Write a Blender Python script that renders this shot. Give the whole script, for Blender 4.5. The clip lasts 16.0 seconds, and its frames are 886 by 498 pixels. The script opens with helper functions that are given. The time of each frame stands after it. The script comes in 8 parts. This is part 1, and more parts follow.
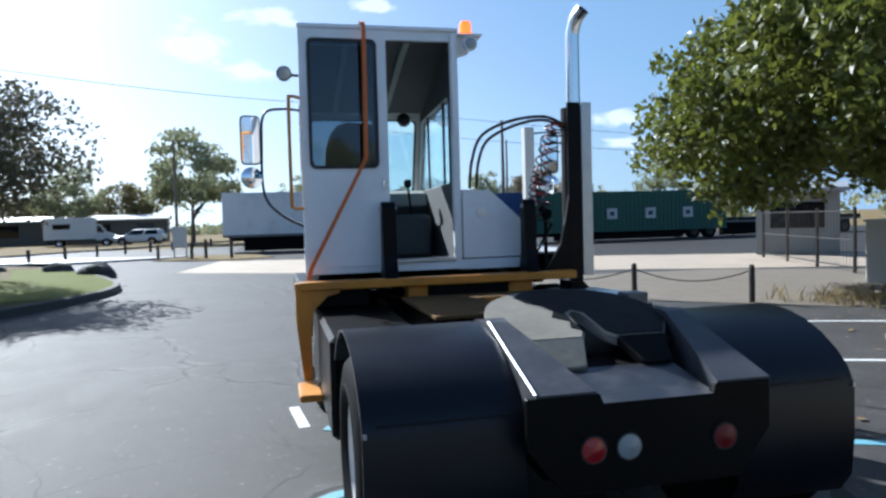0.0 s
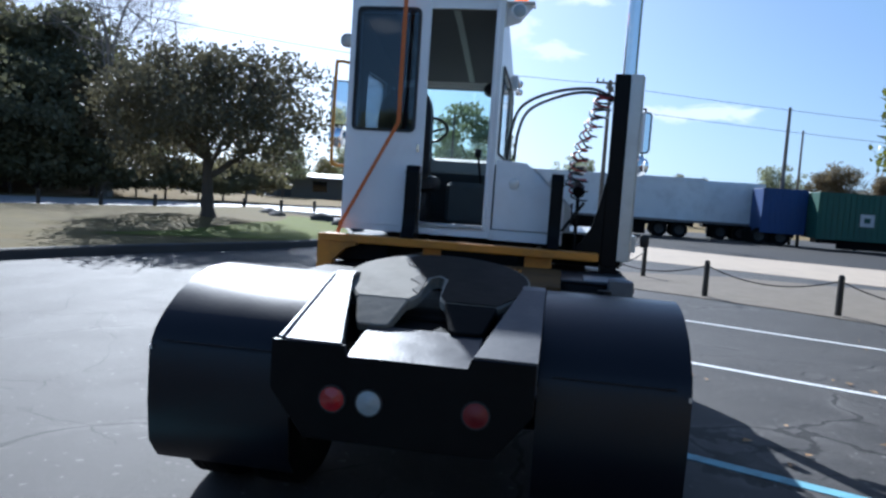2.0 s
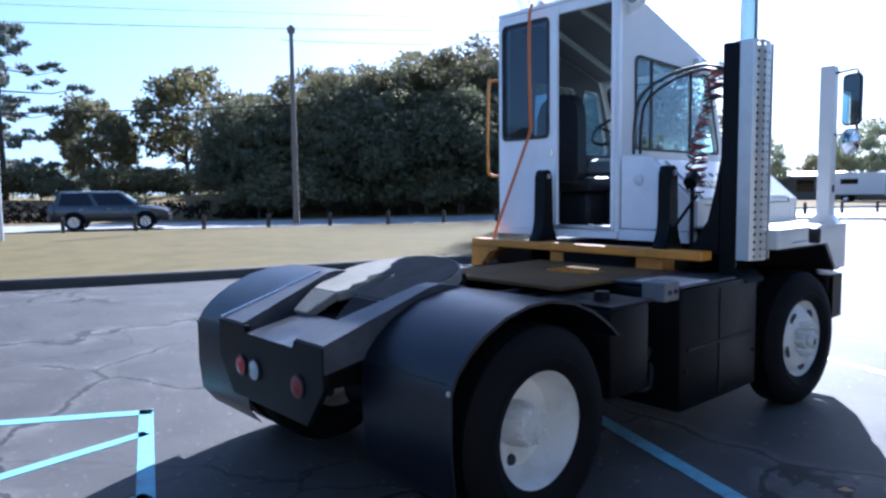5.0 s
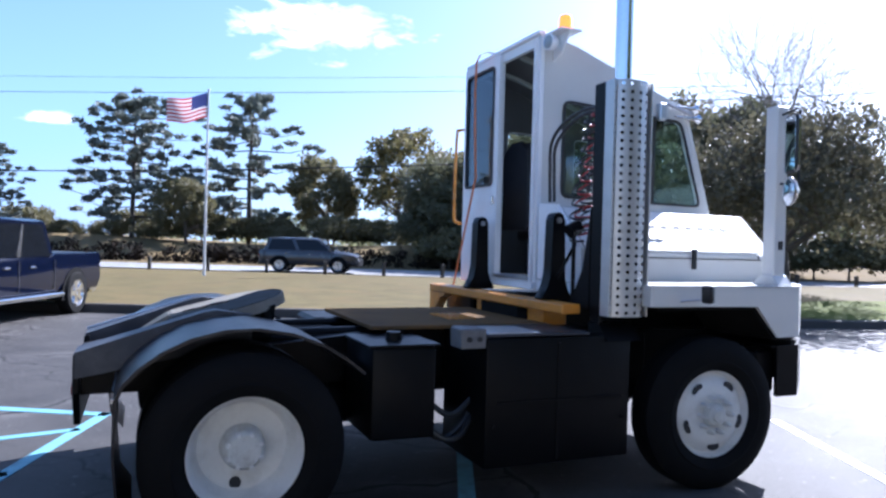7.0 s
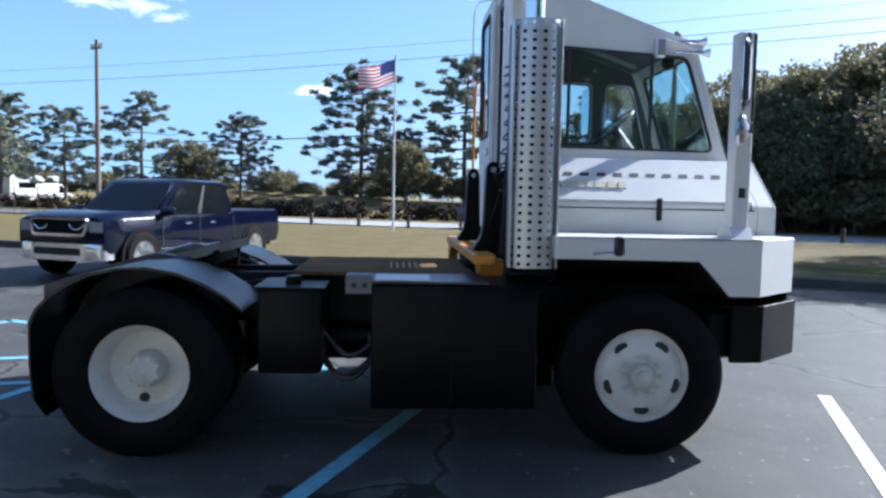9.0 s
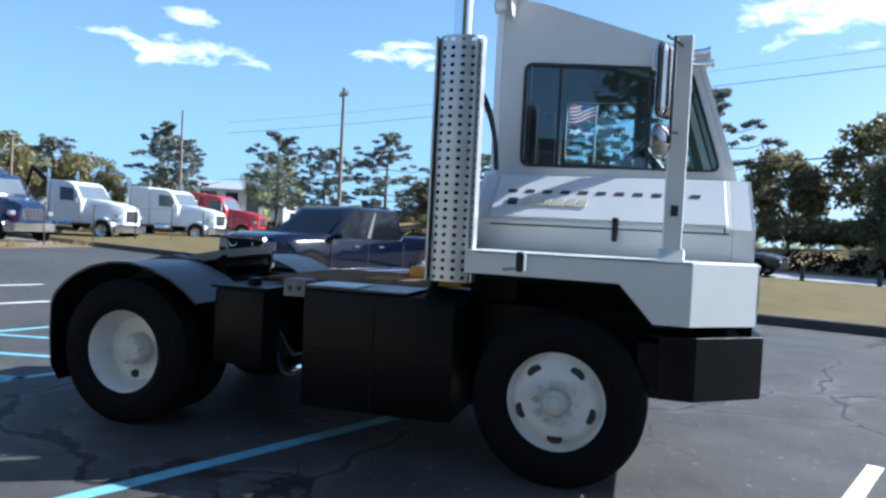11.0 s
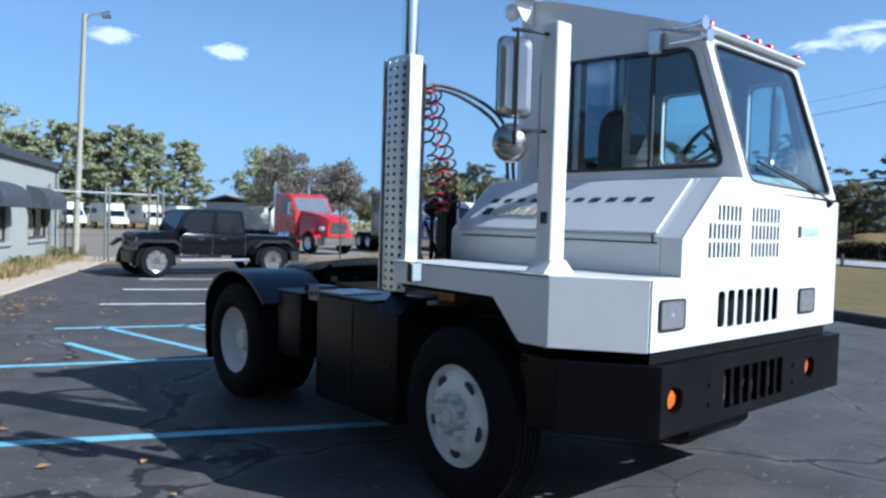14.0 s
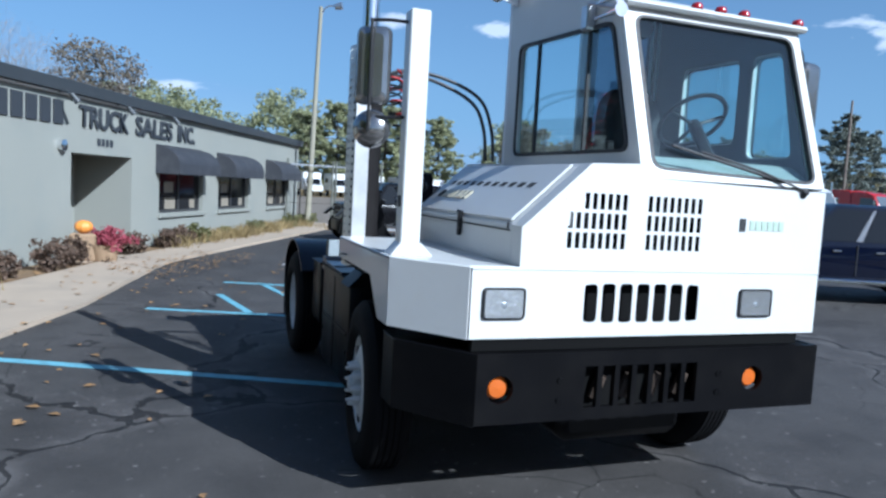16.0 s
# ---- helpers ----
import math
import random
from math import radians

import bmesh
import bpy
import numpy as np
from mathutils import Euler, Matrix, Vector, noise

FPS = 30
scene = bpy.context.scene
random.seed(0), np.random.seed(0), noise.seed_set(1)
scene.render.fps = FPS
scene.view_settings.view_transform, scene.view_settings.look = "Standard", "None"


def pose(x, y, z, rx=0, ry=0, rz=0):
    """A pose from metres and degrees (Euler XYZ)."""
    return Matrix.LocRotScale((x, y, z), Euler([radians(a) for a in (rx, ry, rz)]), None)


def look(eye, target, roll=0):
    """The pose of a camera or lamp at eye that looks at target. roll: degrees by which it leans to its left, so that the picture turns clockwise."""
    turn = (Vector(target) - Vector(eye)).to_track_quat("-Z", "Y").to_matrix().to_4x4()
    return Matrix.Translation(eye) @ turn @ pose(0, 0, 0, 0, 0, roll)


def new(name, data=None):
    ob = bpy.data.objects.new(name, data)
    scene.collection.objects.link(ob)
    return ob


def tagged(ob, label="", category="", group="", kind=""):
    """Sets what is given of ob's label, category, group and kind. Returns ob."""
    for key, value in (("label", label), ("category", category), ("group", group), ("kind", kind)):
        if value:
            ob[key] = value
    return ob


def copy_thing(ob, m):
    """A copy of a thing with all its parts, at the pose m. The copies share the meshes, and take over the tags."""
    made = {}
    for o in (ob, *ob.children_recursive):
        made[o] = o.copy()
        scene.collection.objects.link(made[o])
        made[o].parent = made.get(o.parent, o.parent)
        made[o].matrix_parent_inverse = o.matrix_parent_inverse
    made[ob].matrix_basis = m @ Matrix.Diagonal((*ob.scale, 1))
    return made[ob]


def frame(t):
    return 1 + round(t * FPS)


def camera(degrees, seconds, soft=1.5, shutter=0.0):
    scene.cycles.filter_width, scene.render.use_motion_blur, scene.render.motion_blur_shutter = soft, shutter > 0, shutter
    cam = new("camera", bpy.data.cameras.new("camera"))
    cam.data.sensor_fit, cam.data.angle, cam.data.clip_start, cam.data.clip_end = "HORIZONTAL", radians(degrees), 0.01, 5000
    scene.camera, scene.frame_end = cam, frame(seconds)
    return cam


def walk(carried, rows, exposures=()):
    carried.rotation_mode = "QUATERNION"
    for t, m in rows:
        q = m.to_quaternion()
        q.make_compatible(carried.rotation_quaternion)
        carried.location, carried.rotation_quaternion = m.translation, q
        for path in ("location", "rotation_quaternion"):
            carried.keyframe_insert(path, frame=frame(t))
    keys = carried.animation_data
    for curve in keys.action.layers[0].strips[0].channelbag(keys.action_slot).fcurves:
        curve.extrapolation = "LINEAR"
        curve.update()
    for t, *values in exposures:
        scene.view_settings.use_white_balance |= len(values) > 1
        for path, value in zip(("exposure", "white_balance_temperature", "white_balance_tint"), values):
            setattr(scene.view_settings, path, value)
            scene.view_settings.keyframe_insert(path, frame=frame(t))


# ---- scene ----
cam = camera(64.2, 16.0, soft=2.6)
PATH = [
    (0, (-1.472, -3.463, 1.658), (-1.01, -1.519, 1.576), -1.6),
    (0.5, (-0.928, -3.622, 1.644), (-0.73, -1.636, 1.512), -0.5),
    (1, (-0.353, -3.616, 1.605), (-0.329, -1.622, 1.456), 3.3),
    (1.5, (0.159, -3.705, 1.614), (-0.025, -1.717, 1.503), 2.7),
    (2, (0.646, -3.628, 1.583), (0.325, -1.66, 1.432), 3.9),
    (2.5, (1.112, -3.556, 1.581), (0.602, -1.623, 1.541), 1.3),
    (3, (1.626, -3.492, 1.593), (0.945, -1.614, 1.504), -0.8),
    (3.5, (2.086, -3.287, 1.583), (1.258, -1.471, 1.459), -0.9),
    (4, (2.585, -3.155, 1.672), (1.506, -1.488, 1.447), -2.75),
    (4.5, (2.997, -2.912, 1.687), (1.635, -1.454, 1.549), 2.3),
    (4.7, (3.152, -2.778, 1.675), (1.737, -1.376, 1.503), 0.7),
    (5.75, (3.985, -1.823, 1.645), (2.318, -0.724, 1.525), 1.5),
    (6.8, (4.735, -0.709, 1.595), (2.912, 0.108, 1.492), 2.6),
    (7, (4.808, -0.505, 1.563), (2.969, 0.281, 1.554), 1.6),
    (7.5, (5.023, -0.017, 1.566), (3.134, 0.639, 1.605), -2.0),
    (8, (5.14, 0.483, 1.541), (3.231, 1.081, 1.569), 1.0),
    (8.5, (5.277, 0.989, 1.54), (3.313, 1.361, 1.494), 0.9),
    (9, (5.399, 1.456, 1.556), (3.409, 1.602, 1.415), 1.2),
    (11.5, (5.239, 3.879, 1.456), (3.39, 3.118, 1.413), 2.5),
    (12, (5.009, 4.283, 1.466), (3.27, 3.3, 1.37), 0.9),
    (12.5, (4.835, 4.741, 1.477), (3.193, 3.615, 1.285), -1.7),
    (13, (4.555, 5.127, 1.531), (3.051, 3.809, 1.467), 1.7),
    (13.5, (4.27, 5.609, 1.56), (2.861, 4.191, 1.497), 1.4),
    (14, (3.876, 5.962, 1.58), (2.582, 4.439, 1.511), 1.7),
    (14.5, (3.484, 6.346, 1.622), (2.346, 4.703, 1.551), 3.5),
    (15, (3.098, 6.659, 1.648), (2.061, 4.952, 1.548), 7.5),
    (15.5, (2.633, 6.886, 1.685), (1.748, 5.096, 1.564), 4.4),
    (16, (2.227, 7.122, 1.704), (1.55, 5.247, 1.535), 3.2),
]
EXPOSURE = [(0, 0.97, 5520, 7), (0.5, 0.88, 5430, 8), (1.5, 0.83, 5410, 8), (2.5, 0.95, 5190, 11), (3.5, 1.16, 5010, 12), (4.5, 1.71, 4990, 14), (7, 1.70, 5290, 19), (7.5, 1.46, 5230, 11), (8.5, 1.33, 5220, 10), (9, 1.46, 5400, 10), (12, 1.33, 5320, 7), (14, 0.98, 5190, 9), (16, 0.66, 5120, 7)]
walk(cam, [(t, look(eye, target, roll)) for t, eye, target, roll in PATH], EXPOSURE)

# ---- light ----
SUN_AZ = radians(27.5)      # from the truck's nose towards its left side
SUN_EL = radians(34.5)
to_sun = Vector((-math.sin(SUN_AZ) * math.cos(SUN_EL), math.cos(SUN_AZ) * math.cos(SUN_EL), math.sin(SUN_EL)))
world = bpy.data.worlds.new("sky")
scene.world = world
world.use_nodes = True


CLOUDS = [(167, 16.6, 6.2, 2.0), (-161, 13.6, 3.8, 1.0), (-174, 8.2, 1.6, 0.4), (-142.8, 12.2, 4.9, 1.0), (-143.8, 14.7, 2.1, 0.6), (172, 16.4, 2.1, 1.0), (-113, 12.5, 1.5, 0.6), (-105, 12.9, 1.5, 0.5),
          (62.3, 7.7, 2.2, 0.7), (62.6, 5.7, 2.0, 0.5), (95.4, 13.3, 2.3, 1.6), (89.6, 15.8, 2.9, 0.8), (80.5, 7.4, 3.9, 0.6), (92.3, 11.9, 2.8, 0.7), (81.5, 16.8, 1.7, 0.5), (-88.3, 6.6, 3.0, 0.5), (77.1, 7.3, 1.6, 0.6)]


def build_sky():
    nt = world.node_tree
    nt.nodes.clear()
    out = nt.nodes.new("ShaderNodeOutputWorld")
    bg = nt.nodes.new("ShaderNodeBackground")
    sky = nt.nodes.new("ShaderNodeTexSky")
    sky.sky_type = "NISHITA"
    sky.sun_disc = False
    sky.sun_elevation = SUN_EL
    sky.sun_rotation = -SUN_AZ
    sky.air_density, sky.dust_density, sky.ozone_density = 1.0, 1.3, 3.2
    bg.inputs["Strength"].default_value = 0.067
    # small fair-weather clouds: (azimuth, height, half width, half height) in degrees
    tc = nt.nodes.new("ShaderNodeTexCoord")
    sep = nt.nodes.new("ShaderNodeSeparateXYZ")
    nt.links.new(tc.outputs["Generated"], sep.inputs[0])

    def maths(op, a, b=0.0):
        k = nt.nodes.new("ShaderNodeMath")
        k.operation = op
        for i, v in ((0, a), (1, b)):
            if isinstance(v, (int, float)):
                k.inputs[i].default_value = v
            else:
                nt.links.new(v, k.inputs[i])
        return k.outputs[0]

    # haze: the lowest sky keeps the paler blue of a few degrees up
    up = maths("SQRT", maths("ADD", maths("MULTIPLY", sep.outputs[2], sep.outputs[2]), 0.0095))
    low = nt.nodes.new("ShaderNodeCombineXYZ")
    for k, v in ((0, sep.outputs[0]), (1, sep.outputs[1]), (2, up)):
        nt.links.new(v, low.inputs[k])
    unit = nt.nodes.new("ShaderNodeVectorMath")
    unit.operation = "NORMALIZE"
    nt.links.new(low.outputs[0], unit.inputs[0])
    nt.links.new(unit.outputs[0], sky.inputs["Vector"])
    az = maths("MULTIPLY", maths("ARCTAN2", sep.outputs[1], sep.outputs[0]), 180 / math.pi)
    el = maths("MULTIPLY", maths("ARCSINE", sep.outputs[2]), 180 / math.pi)
    comb = nt.nodes.new("ShaderNodeCombineXYZ")
    nt.links.new(az, comb.inputs[0])
    nt.links.new(el, comb.inputs[1])
    near = None
    for ca, ce, cw, ch in CLOUDS:
        mp = nt.nodes.new("ShaderNodeMapping")
        mp.inputs["Location"].default_value = (-ca / cw, -ce / ch, 0)
        mp.inputs["Scale"].default_value = (1 / cw, 1 / ch, 0)
        nt.links.new(comb.outputs[0], mp.inputs[0])
        ln = nt.nodes.new("ShaderNodeVectorMath")
        ln.operation = "LENGTH"
        nt.links.new(mp.outputs[0], ln.inputs[0])
        near = ln.outputs["Value"] if near is None else maths("MINIMUM", near, ln.outputs["Value"])
    st = nt.nodes.new("ShaderNodeMapping")
    st.inputs["Scale"].default_value = (1.0, 1.0, 2.6)
    nt.links.new(tc.outputs["Generated"], st.inputs[0])
    n1 = nt.nodes.new("ShaderNodeTexNoise")
    n1.inputs["Scale"].default_value = 17.0
    n1.inputs["Detail"].default_value = 8.0
    n1.inputs["Roughness"].default_value = 0.6
    n1.inputs["Distortion"].default_value = 0.4
    nt.links.new(st.outputs[0], n1.inputs["Vector"])
    body = maths("ADD", maths("SUBTRACT", 1.15, near), maths("MULTIPLY", maths("SUBTRACT", n1.outputs["Fac"], 0.5), 3.8))
    ramp = nt.nodes.new("ShaderNodeValToRGB")
    ramp.color_ramp.elements[0].position = 0.12
    ramp.color_ramp.elements[1].position = 0.75
    nt.links.new(body, ramp.inputs[0])
    mix = nt.nodes.new("ShaderNodeMix")
    mix.data_type = "RGBA"
    mix.inputs["B"].default_value = (9.0, 9.2, 9.6, 1)
    fac = nt.nodes.new("ShaderNodeMath")
    fac.operation = "MULTIPLY"
    fac.inputs[1].default_value = 0.75
    nt.links.new(ramp.outputs[0], fac.inputs[0])
    nt.links.new(fac.outputs[0], mix.inputs["Factor"])
    haze = nt.nodes.new("ShaderNodeMix")
    haze.data_type = "RGBA"
    haze.blend_type = "LIGHTEN"
    haze.inputs["B"].default_value = (2.8, 4.6, 6.3, 1)
    nt.links.new(maths("MULTIPLY", maths("EXPONENT", maths("MULTIPLY", maths("ABSOLUTE", sep.outputs[2]), -4.0)), 0.9), haze.inputs["Factor"])
    nt.links.new(sky.outputs[0], haze.inputs["A"])
    nt.links.new(haze.outputs["Result"], mix.inputs["A"])
    nt.links.new(mix.outputs["Result"], bg.inputs["Color"])
    nt.links.new(bg.outputs[0], out.inputs[0])


build_sky()
sun = new("sun", bpy.data.lights.new("sun", "SUN"))
sun.data.energy = 5.0
sun.data.angle = radians(0.53)
sun.data.color = (1.0, 0.95, 0.87)
sun.matrix_world = look(to_sun * 50, (0, 0, 0))

# ---- materials ----


def pbr(name, base, rough=0.5, metal=0.0, var=0.12, scale=6.0, bump=0.0, bscale=60.0, dirt=None, dirt_amount=0.3, dirt_scale=2.5, rough_var=0.1,
        coat=0.0, rnd=0.0, island=0.0, spec=0.5, stretch=(1, 1, 1), transl=0.0):
    """A procedural surface: two scales of colour variation, stains, worn gloss and fine relief."""
    m = bpy.data.materials.new(name)
    m.use_nodes = True
    nt = m.node_tree
    b = nt.nodes["Principled BSDF"]
    tc = nt.nodes.new("ShaderNodeTexCoord")
    mp = nt.nodes.new("ShaderNodeMapping")
    mp.inputs["Scale"].default_value = stretch
    nt.links.new(tc.outputs["Object"], mp.inputs[0])
    n1 = nt.nodes.new("ShaderNodeTexNoise")
    n1.inputs["Scale"].default_value = scale
    n1.inputs["Detail"].default_value = 6
    nt.links.new(mp.outputs[0], n1.inputs["Vector"])
    n2 = nt.nodes.new("ShaderNodeTexNoise")
    n2.inputs["Scale"].default_value = bscale
    n2.inputs["Detail"].default_value = 4
    nt.links.new(mp.outputs[0], n2.inputs["Vector"])
    hsv = nt.nodes.new("ShaderNodeHueSaturation")
    hsv.inputs["Color"].default_value = (*base, 1)
    add = nt.nodes.new("ShaderNodeMath")
    add.operation = "MULTIPLY_ADD"
    add.inputs[1].default_value = 2 * var
    add.inputs[2].default_value = 1 - var
    nt.links.new(n1.outputs["Fac"], add.inputs[0])
    add2 = nt.nodes.new("ShaderNodeMath")
    add2.operation = "MULTIPLY_ADD"
    add2.inputs[1].default_value = var
    nt.links.new(n2.outputs["Fac"], add2.inputs[0])
    nt.links.new(add.outputs[0], add2.inputs[2])
    val = add2.outputs[0]
    if rnd or island:
        src = nt.nodes.new("ShaderNodeObjectInfo" if rnd else "ShaderNodeNewGeometry")
        r = nt.nodes.new("ShaderNodeMath")
        r.operation = "MULTIPLY_ADD"
        r.inputs[1].default_value = rnd or island
        nt.links.new(src.outputs["Random" if rnd else "Random Per Island"], r.inputs[0])
        nt.links.new(val, r.inputs[2])
        r2 = nt.nodes.new("ShaderNodeMath")
        r2.operation = "SUBTRACT"
        r2.inputs[1].default_value = (rnd or island) / 2
        nt.links.new(r.outputs[0], r2.inputs[0])
        val = r2.outputs[0]
    nt.links.new(val, hsv.inputs["Value"])
    col = hsv.outputs["Color"]
    if dirt:
        n3 = nt.nodes.new("ShaderNodeTexNoise")
        n3.inputs["Scale"].default_value = dirt_scale
        n3.inputs["Detail"].default_value = 8
        n3.inputs["Roughness"].default_value = 0.65
        nt.links.new(mp.outputs[0], n3.inputs["Vector"])
        rp = nt.nodes.new("ShaderNodeValToRGB")
        rp.color_ramp.elements[0].position = 0.48
        rp.color_ramp.elements[1].position = 0.72
        nt.links.new(n3.outputs["Fac"], rp.inputs[0])
        k = nt.nodes.new("ShaderNodeMath")
        k.operation = "MULTIPLY"
        k.inputs[1].default_value = dirt_amount
        nt.links.new(rp.outputs[0], k.inputs[0])
        mx = nt.nodes.new("ShaderNodeMix")
        mx.data_type = "RGBA"
        mx.inputs["B"].default_value = (*dirt, 1)
        nt.links.new(k.outputs[0], mx.inputs["Factor"])
        nt.links.new(col, mx.inputs["A"])
        col = mx.outputs["Result"]
    nt.links.new(col, b.inputs["Base Color"])
    rr = nt.nodes.new("ShaderNodeMath")
    rr.operation = "MULTIPLY_ADD"
    rr.inputs[1].default_value = 2 * rough_var
    rr.inputs[2].default_value = rough - rough_var
    nt.links.new(n1.outputs["Fac"], rr.inputs[0])
    nt.links.new(rr.outputs[0], b.inputs["Roughness"])
    b.inputs["Metallic"].default_value = metal
    b.inputs["Specular IOR Level"].default_value = spec
    b.inputs["Coat Weight"].default_value = coat
    b.inputs["Coat Roughness"].default_value = 0.08
    if transl:
        b.inputs["Subsurface Weight"].default_value = 0.0
        tr = nt.nodes.new("ShaderNodeBsdfTranslucent")
        nt.links.new(col, tr.inputs["Color"])
        ms = nt.nodes.new("ShaderNodeMixShader")
        ms.inputs[0].default_value = transl
        nt.links.new(b.outputs[0], ms.inputs[1])
        nt.links.new(tr.outputs[0], ms.inputs[2])
        nt.links.new(ms.outputs[0], nt.nodes["Material Output"].inputs[0])
    if bump:
        bp = nt.nodes.new("ShaderNodeBump")
        bp.inputs["Strength"].default_value = bump
        bp.inputs["Distance"].default_value = 0.01
        nt.links.new(n2.outputs["Fac"], bp.inputs["Height"])
        nt.links.new(bp.outputs[0], b.inputs["Normal"])
    return m


def glass(name, tint, rough=0.02, alpha=0.25):
    """Thin window glass: mostly clear, tinted, with a mirror-like sheen."""
    m = bpy.data.materials.new(name)
    m.use_nodes = True
    nt = m.node_tree
    nt.nodes.clear()
    out = nt.nodes.new("ShaderNodeOutputMaterial")
    tr = nt.nodes.new("ShaderNodeBsdfTransparent")
    tr.inputs[0].default_value = (*tint, 1)
    gl = nt.nodes.new("ShaderNodeBsdfGlossy")
    gl.inputs["Color"].default_value = (0.9, 0.95, 1, 1)
    gl.inputs["Roughness"].default_value = rough
    lw = nt.nodes.new("ShaderNodeLayerWeight")
    pw = nt.nodes.new("ShaderNodeMath")
    pw.operation = "POWER"
    pw.inputs[1].default_value = 4.0
    nt.links.new(lw.outputs["Facing"], pw.inputs[0])
    k = nt.nodes.new("ShaderNodeMath")
    k.operation = "MULTIPLY_ADD"
    k.inputs[1].default_value = 0.8
    k.inputs[2].default_value = 0.045
    nt.links.new(pw.outputs[0], k.inputs[0])
    mx = nt.nodes.new("ShaderNodeMixShader")
    nt.links.new(k.outputs[0], mx.inputs[0])
    nt.links.new(tr.outputs[0], mx.inputs[1])
    nt.links.new(gl.outputs[0], mx.inputs[2])
    nt.links.new(mx.outputs[0], out.inputs[0])
    return m


def glow(name, base, colour, strength):
    m = pbr(name, base, 0.25, var=0.05, coat=0.3)
    b = m.node_tree.nodes["Principled BSDF"]
    b.inputs["Emission Color"].default_value = (*colour, 1)
    b.inputs["Emission Strength"].default_value = strength
    return m


WHITE = pbr("white_truck_paint", (0.57, 0.57, 0.55), 0.38, var=0.03, scale=3, dirt=(0.45, 0.42, 0.38), dirt_amount=0.16, dirt_scale=1.7, bump=0.02, bscale=25, coat=0.25)
GREYWHITE = pbr("cab_rear_paint", (0.80, 0.81, 0.82), 0.45, var=0.04, scale=3, dirt=(0.4, 0.38, 0.36), dirt_amount=0.2, dirt_scale=2.0, bump=0.02, bscale=25)
BLACK = pbr("black_chassis_paint", (0.0028, 0.0028, 0.0034), 0.38, var=0.2, scale=5, dirt=(0.012, 0.011, 0.010), dirt_amount=0.3, dirt_scale=3, bump=0.06, bscale=40, spec=0.12)
FENDER = pbr("black_poly_fender", (0.004, 0.0045, 0.008), 0.33, spec=0.36, var=0.15, scale=4, dirt=(0.025, 0.024, 0.023), dirt_amount=0.07, dirt_scale=2.2, bump=0.10, bscale=120, rough_var=0.06)
RAMP = pbr("grey_worn_plate", (0.028, 0.029, 0.034), 0.36, metal=0.2, spec=0.5, var=0.25, scale=9, dirt=(0.15, 0.15, 0.15), dirt_amount=0.4, dirt_scale=5, bump=0.08, bscale=50)
RAMPROUGH = pbr("grey_scuffed_plate", (0.040, 0.042, 0.050), 0.50, metal=0.1, spec=0.4, var=0.25, scale=9, dirt=(0.13, 0.13, 0.13), dirt_amount=0.4, dirt_scale=5, bump=0.08, bscale=50)
GREASE = pbr("greasy_plate", (0.20, 0.185, 0.155), 0.75, spec=0.12, var=0.3, scale=7, dirt=(0.08, 0.07, 0.06), dirt_amount=0.5, dirt_scale=3.5, bump=0.25, bscale=18)
GREASYBLACK = pbr("black_greasy_plate", (0.005, 0.005, 0.005), 0.6, spec=0.08, var=0.3, scale=7, bump=0.25, bscale=18)
# near-black: the shade of recesses and the underbody is put into the colour
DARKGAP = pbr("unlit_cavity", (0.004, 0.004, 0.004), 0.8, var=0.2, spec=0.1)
YELLOW = pbr("yellow_frame_paint", (0.55, 0.215, 0.018), 0.42, var=0.1, scale=5, dirt=(0.14, 0.08, 0.03), dirt_amount=0.45, dirt_scale=4, bump=0.05, bscale=40)
DECK = pbr("worn_deck_paint", (0.13, 0.075, 0.032), 0.85, spec=0.06, var=0.3, scale=6, dirt=(0.05, 0.04, 0.03), dirt_amount=0.6, dirt_scale=3, bump=0.15, bscale=70)
RUBBER = pbr("tyre_rubber", (0.004, 0.004, 0.0045), 0.75, var=0.25, scale=9, dirt=(0.012, 0.011, 0.010), dirt_amount=0.3, dirt_scale=3, bump=0.1, bscale=80, spec=0.1)
RIM = pbr("white_steel_rim", (0.62, 0.61, 0.58), 0.5, var=0.08, scale=8, dirt=(0.28, 0.25, 0.21), dirt_amount=0.4, dirt_scale=5, bump=0.05, bscale=60)
HUBGREY = pbr("dusty_hub", (0.50, 0.50, 0.47), 0.6, var=0.15, scale=20, dirt=(0.2, 0.16, 0.12), dirt_amount=0.5, dirt_scale=12)
DULLSTEEL = pbr("dull_dirty_steel", (0.13, 0.13, 0.135), 0.5, metal=0.3, var=0.15, scale=14, dirt=(0.05, 0.045, 0.04), dirt_amount=0.4, dirt_scale=9)
CHROME = pbr("chrome", (0.75, 0.76, 0.78), 0.14, metal=1.0, var=0.03, rough_var=0.04)
STEEL = pbr("brushed_steel", (0.5, 0.51, 0.53), 0.34, metal=0.9, var=0.1, scale=12, dirt=(0.2, 0.19, 0.18), dirt_amount=0.3, dirt_scale=7)
GALV = pbr("perforated_steel", (0.50, 0.50, 0.49), 0.40, metal=0.7, var=0.1, scale=10, dirt=(0.33, 0.32, 0.3), dirt_amount=0.35, dirt_scale=6)
DULLCHROME = pbr("tarnished_chrome", (0.30, 0.29, 0.28), 0.18, metal=0.9, var=0.15, scale=9)
MIRROR = pbr("mirror_glass", (0.9, 0.92, 0.95), 0.02, metal=1.0, var=0.0, rough_var=0.0)
PLASTIC = pbr("black_plastic", (0.012, 0.012, 0.013), 0.4, spec=0.3, var=0.1, scale=10, bump=0.05, bscale=90)
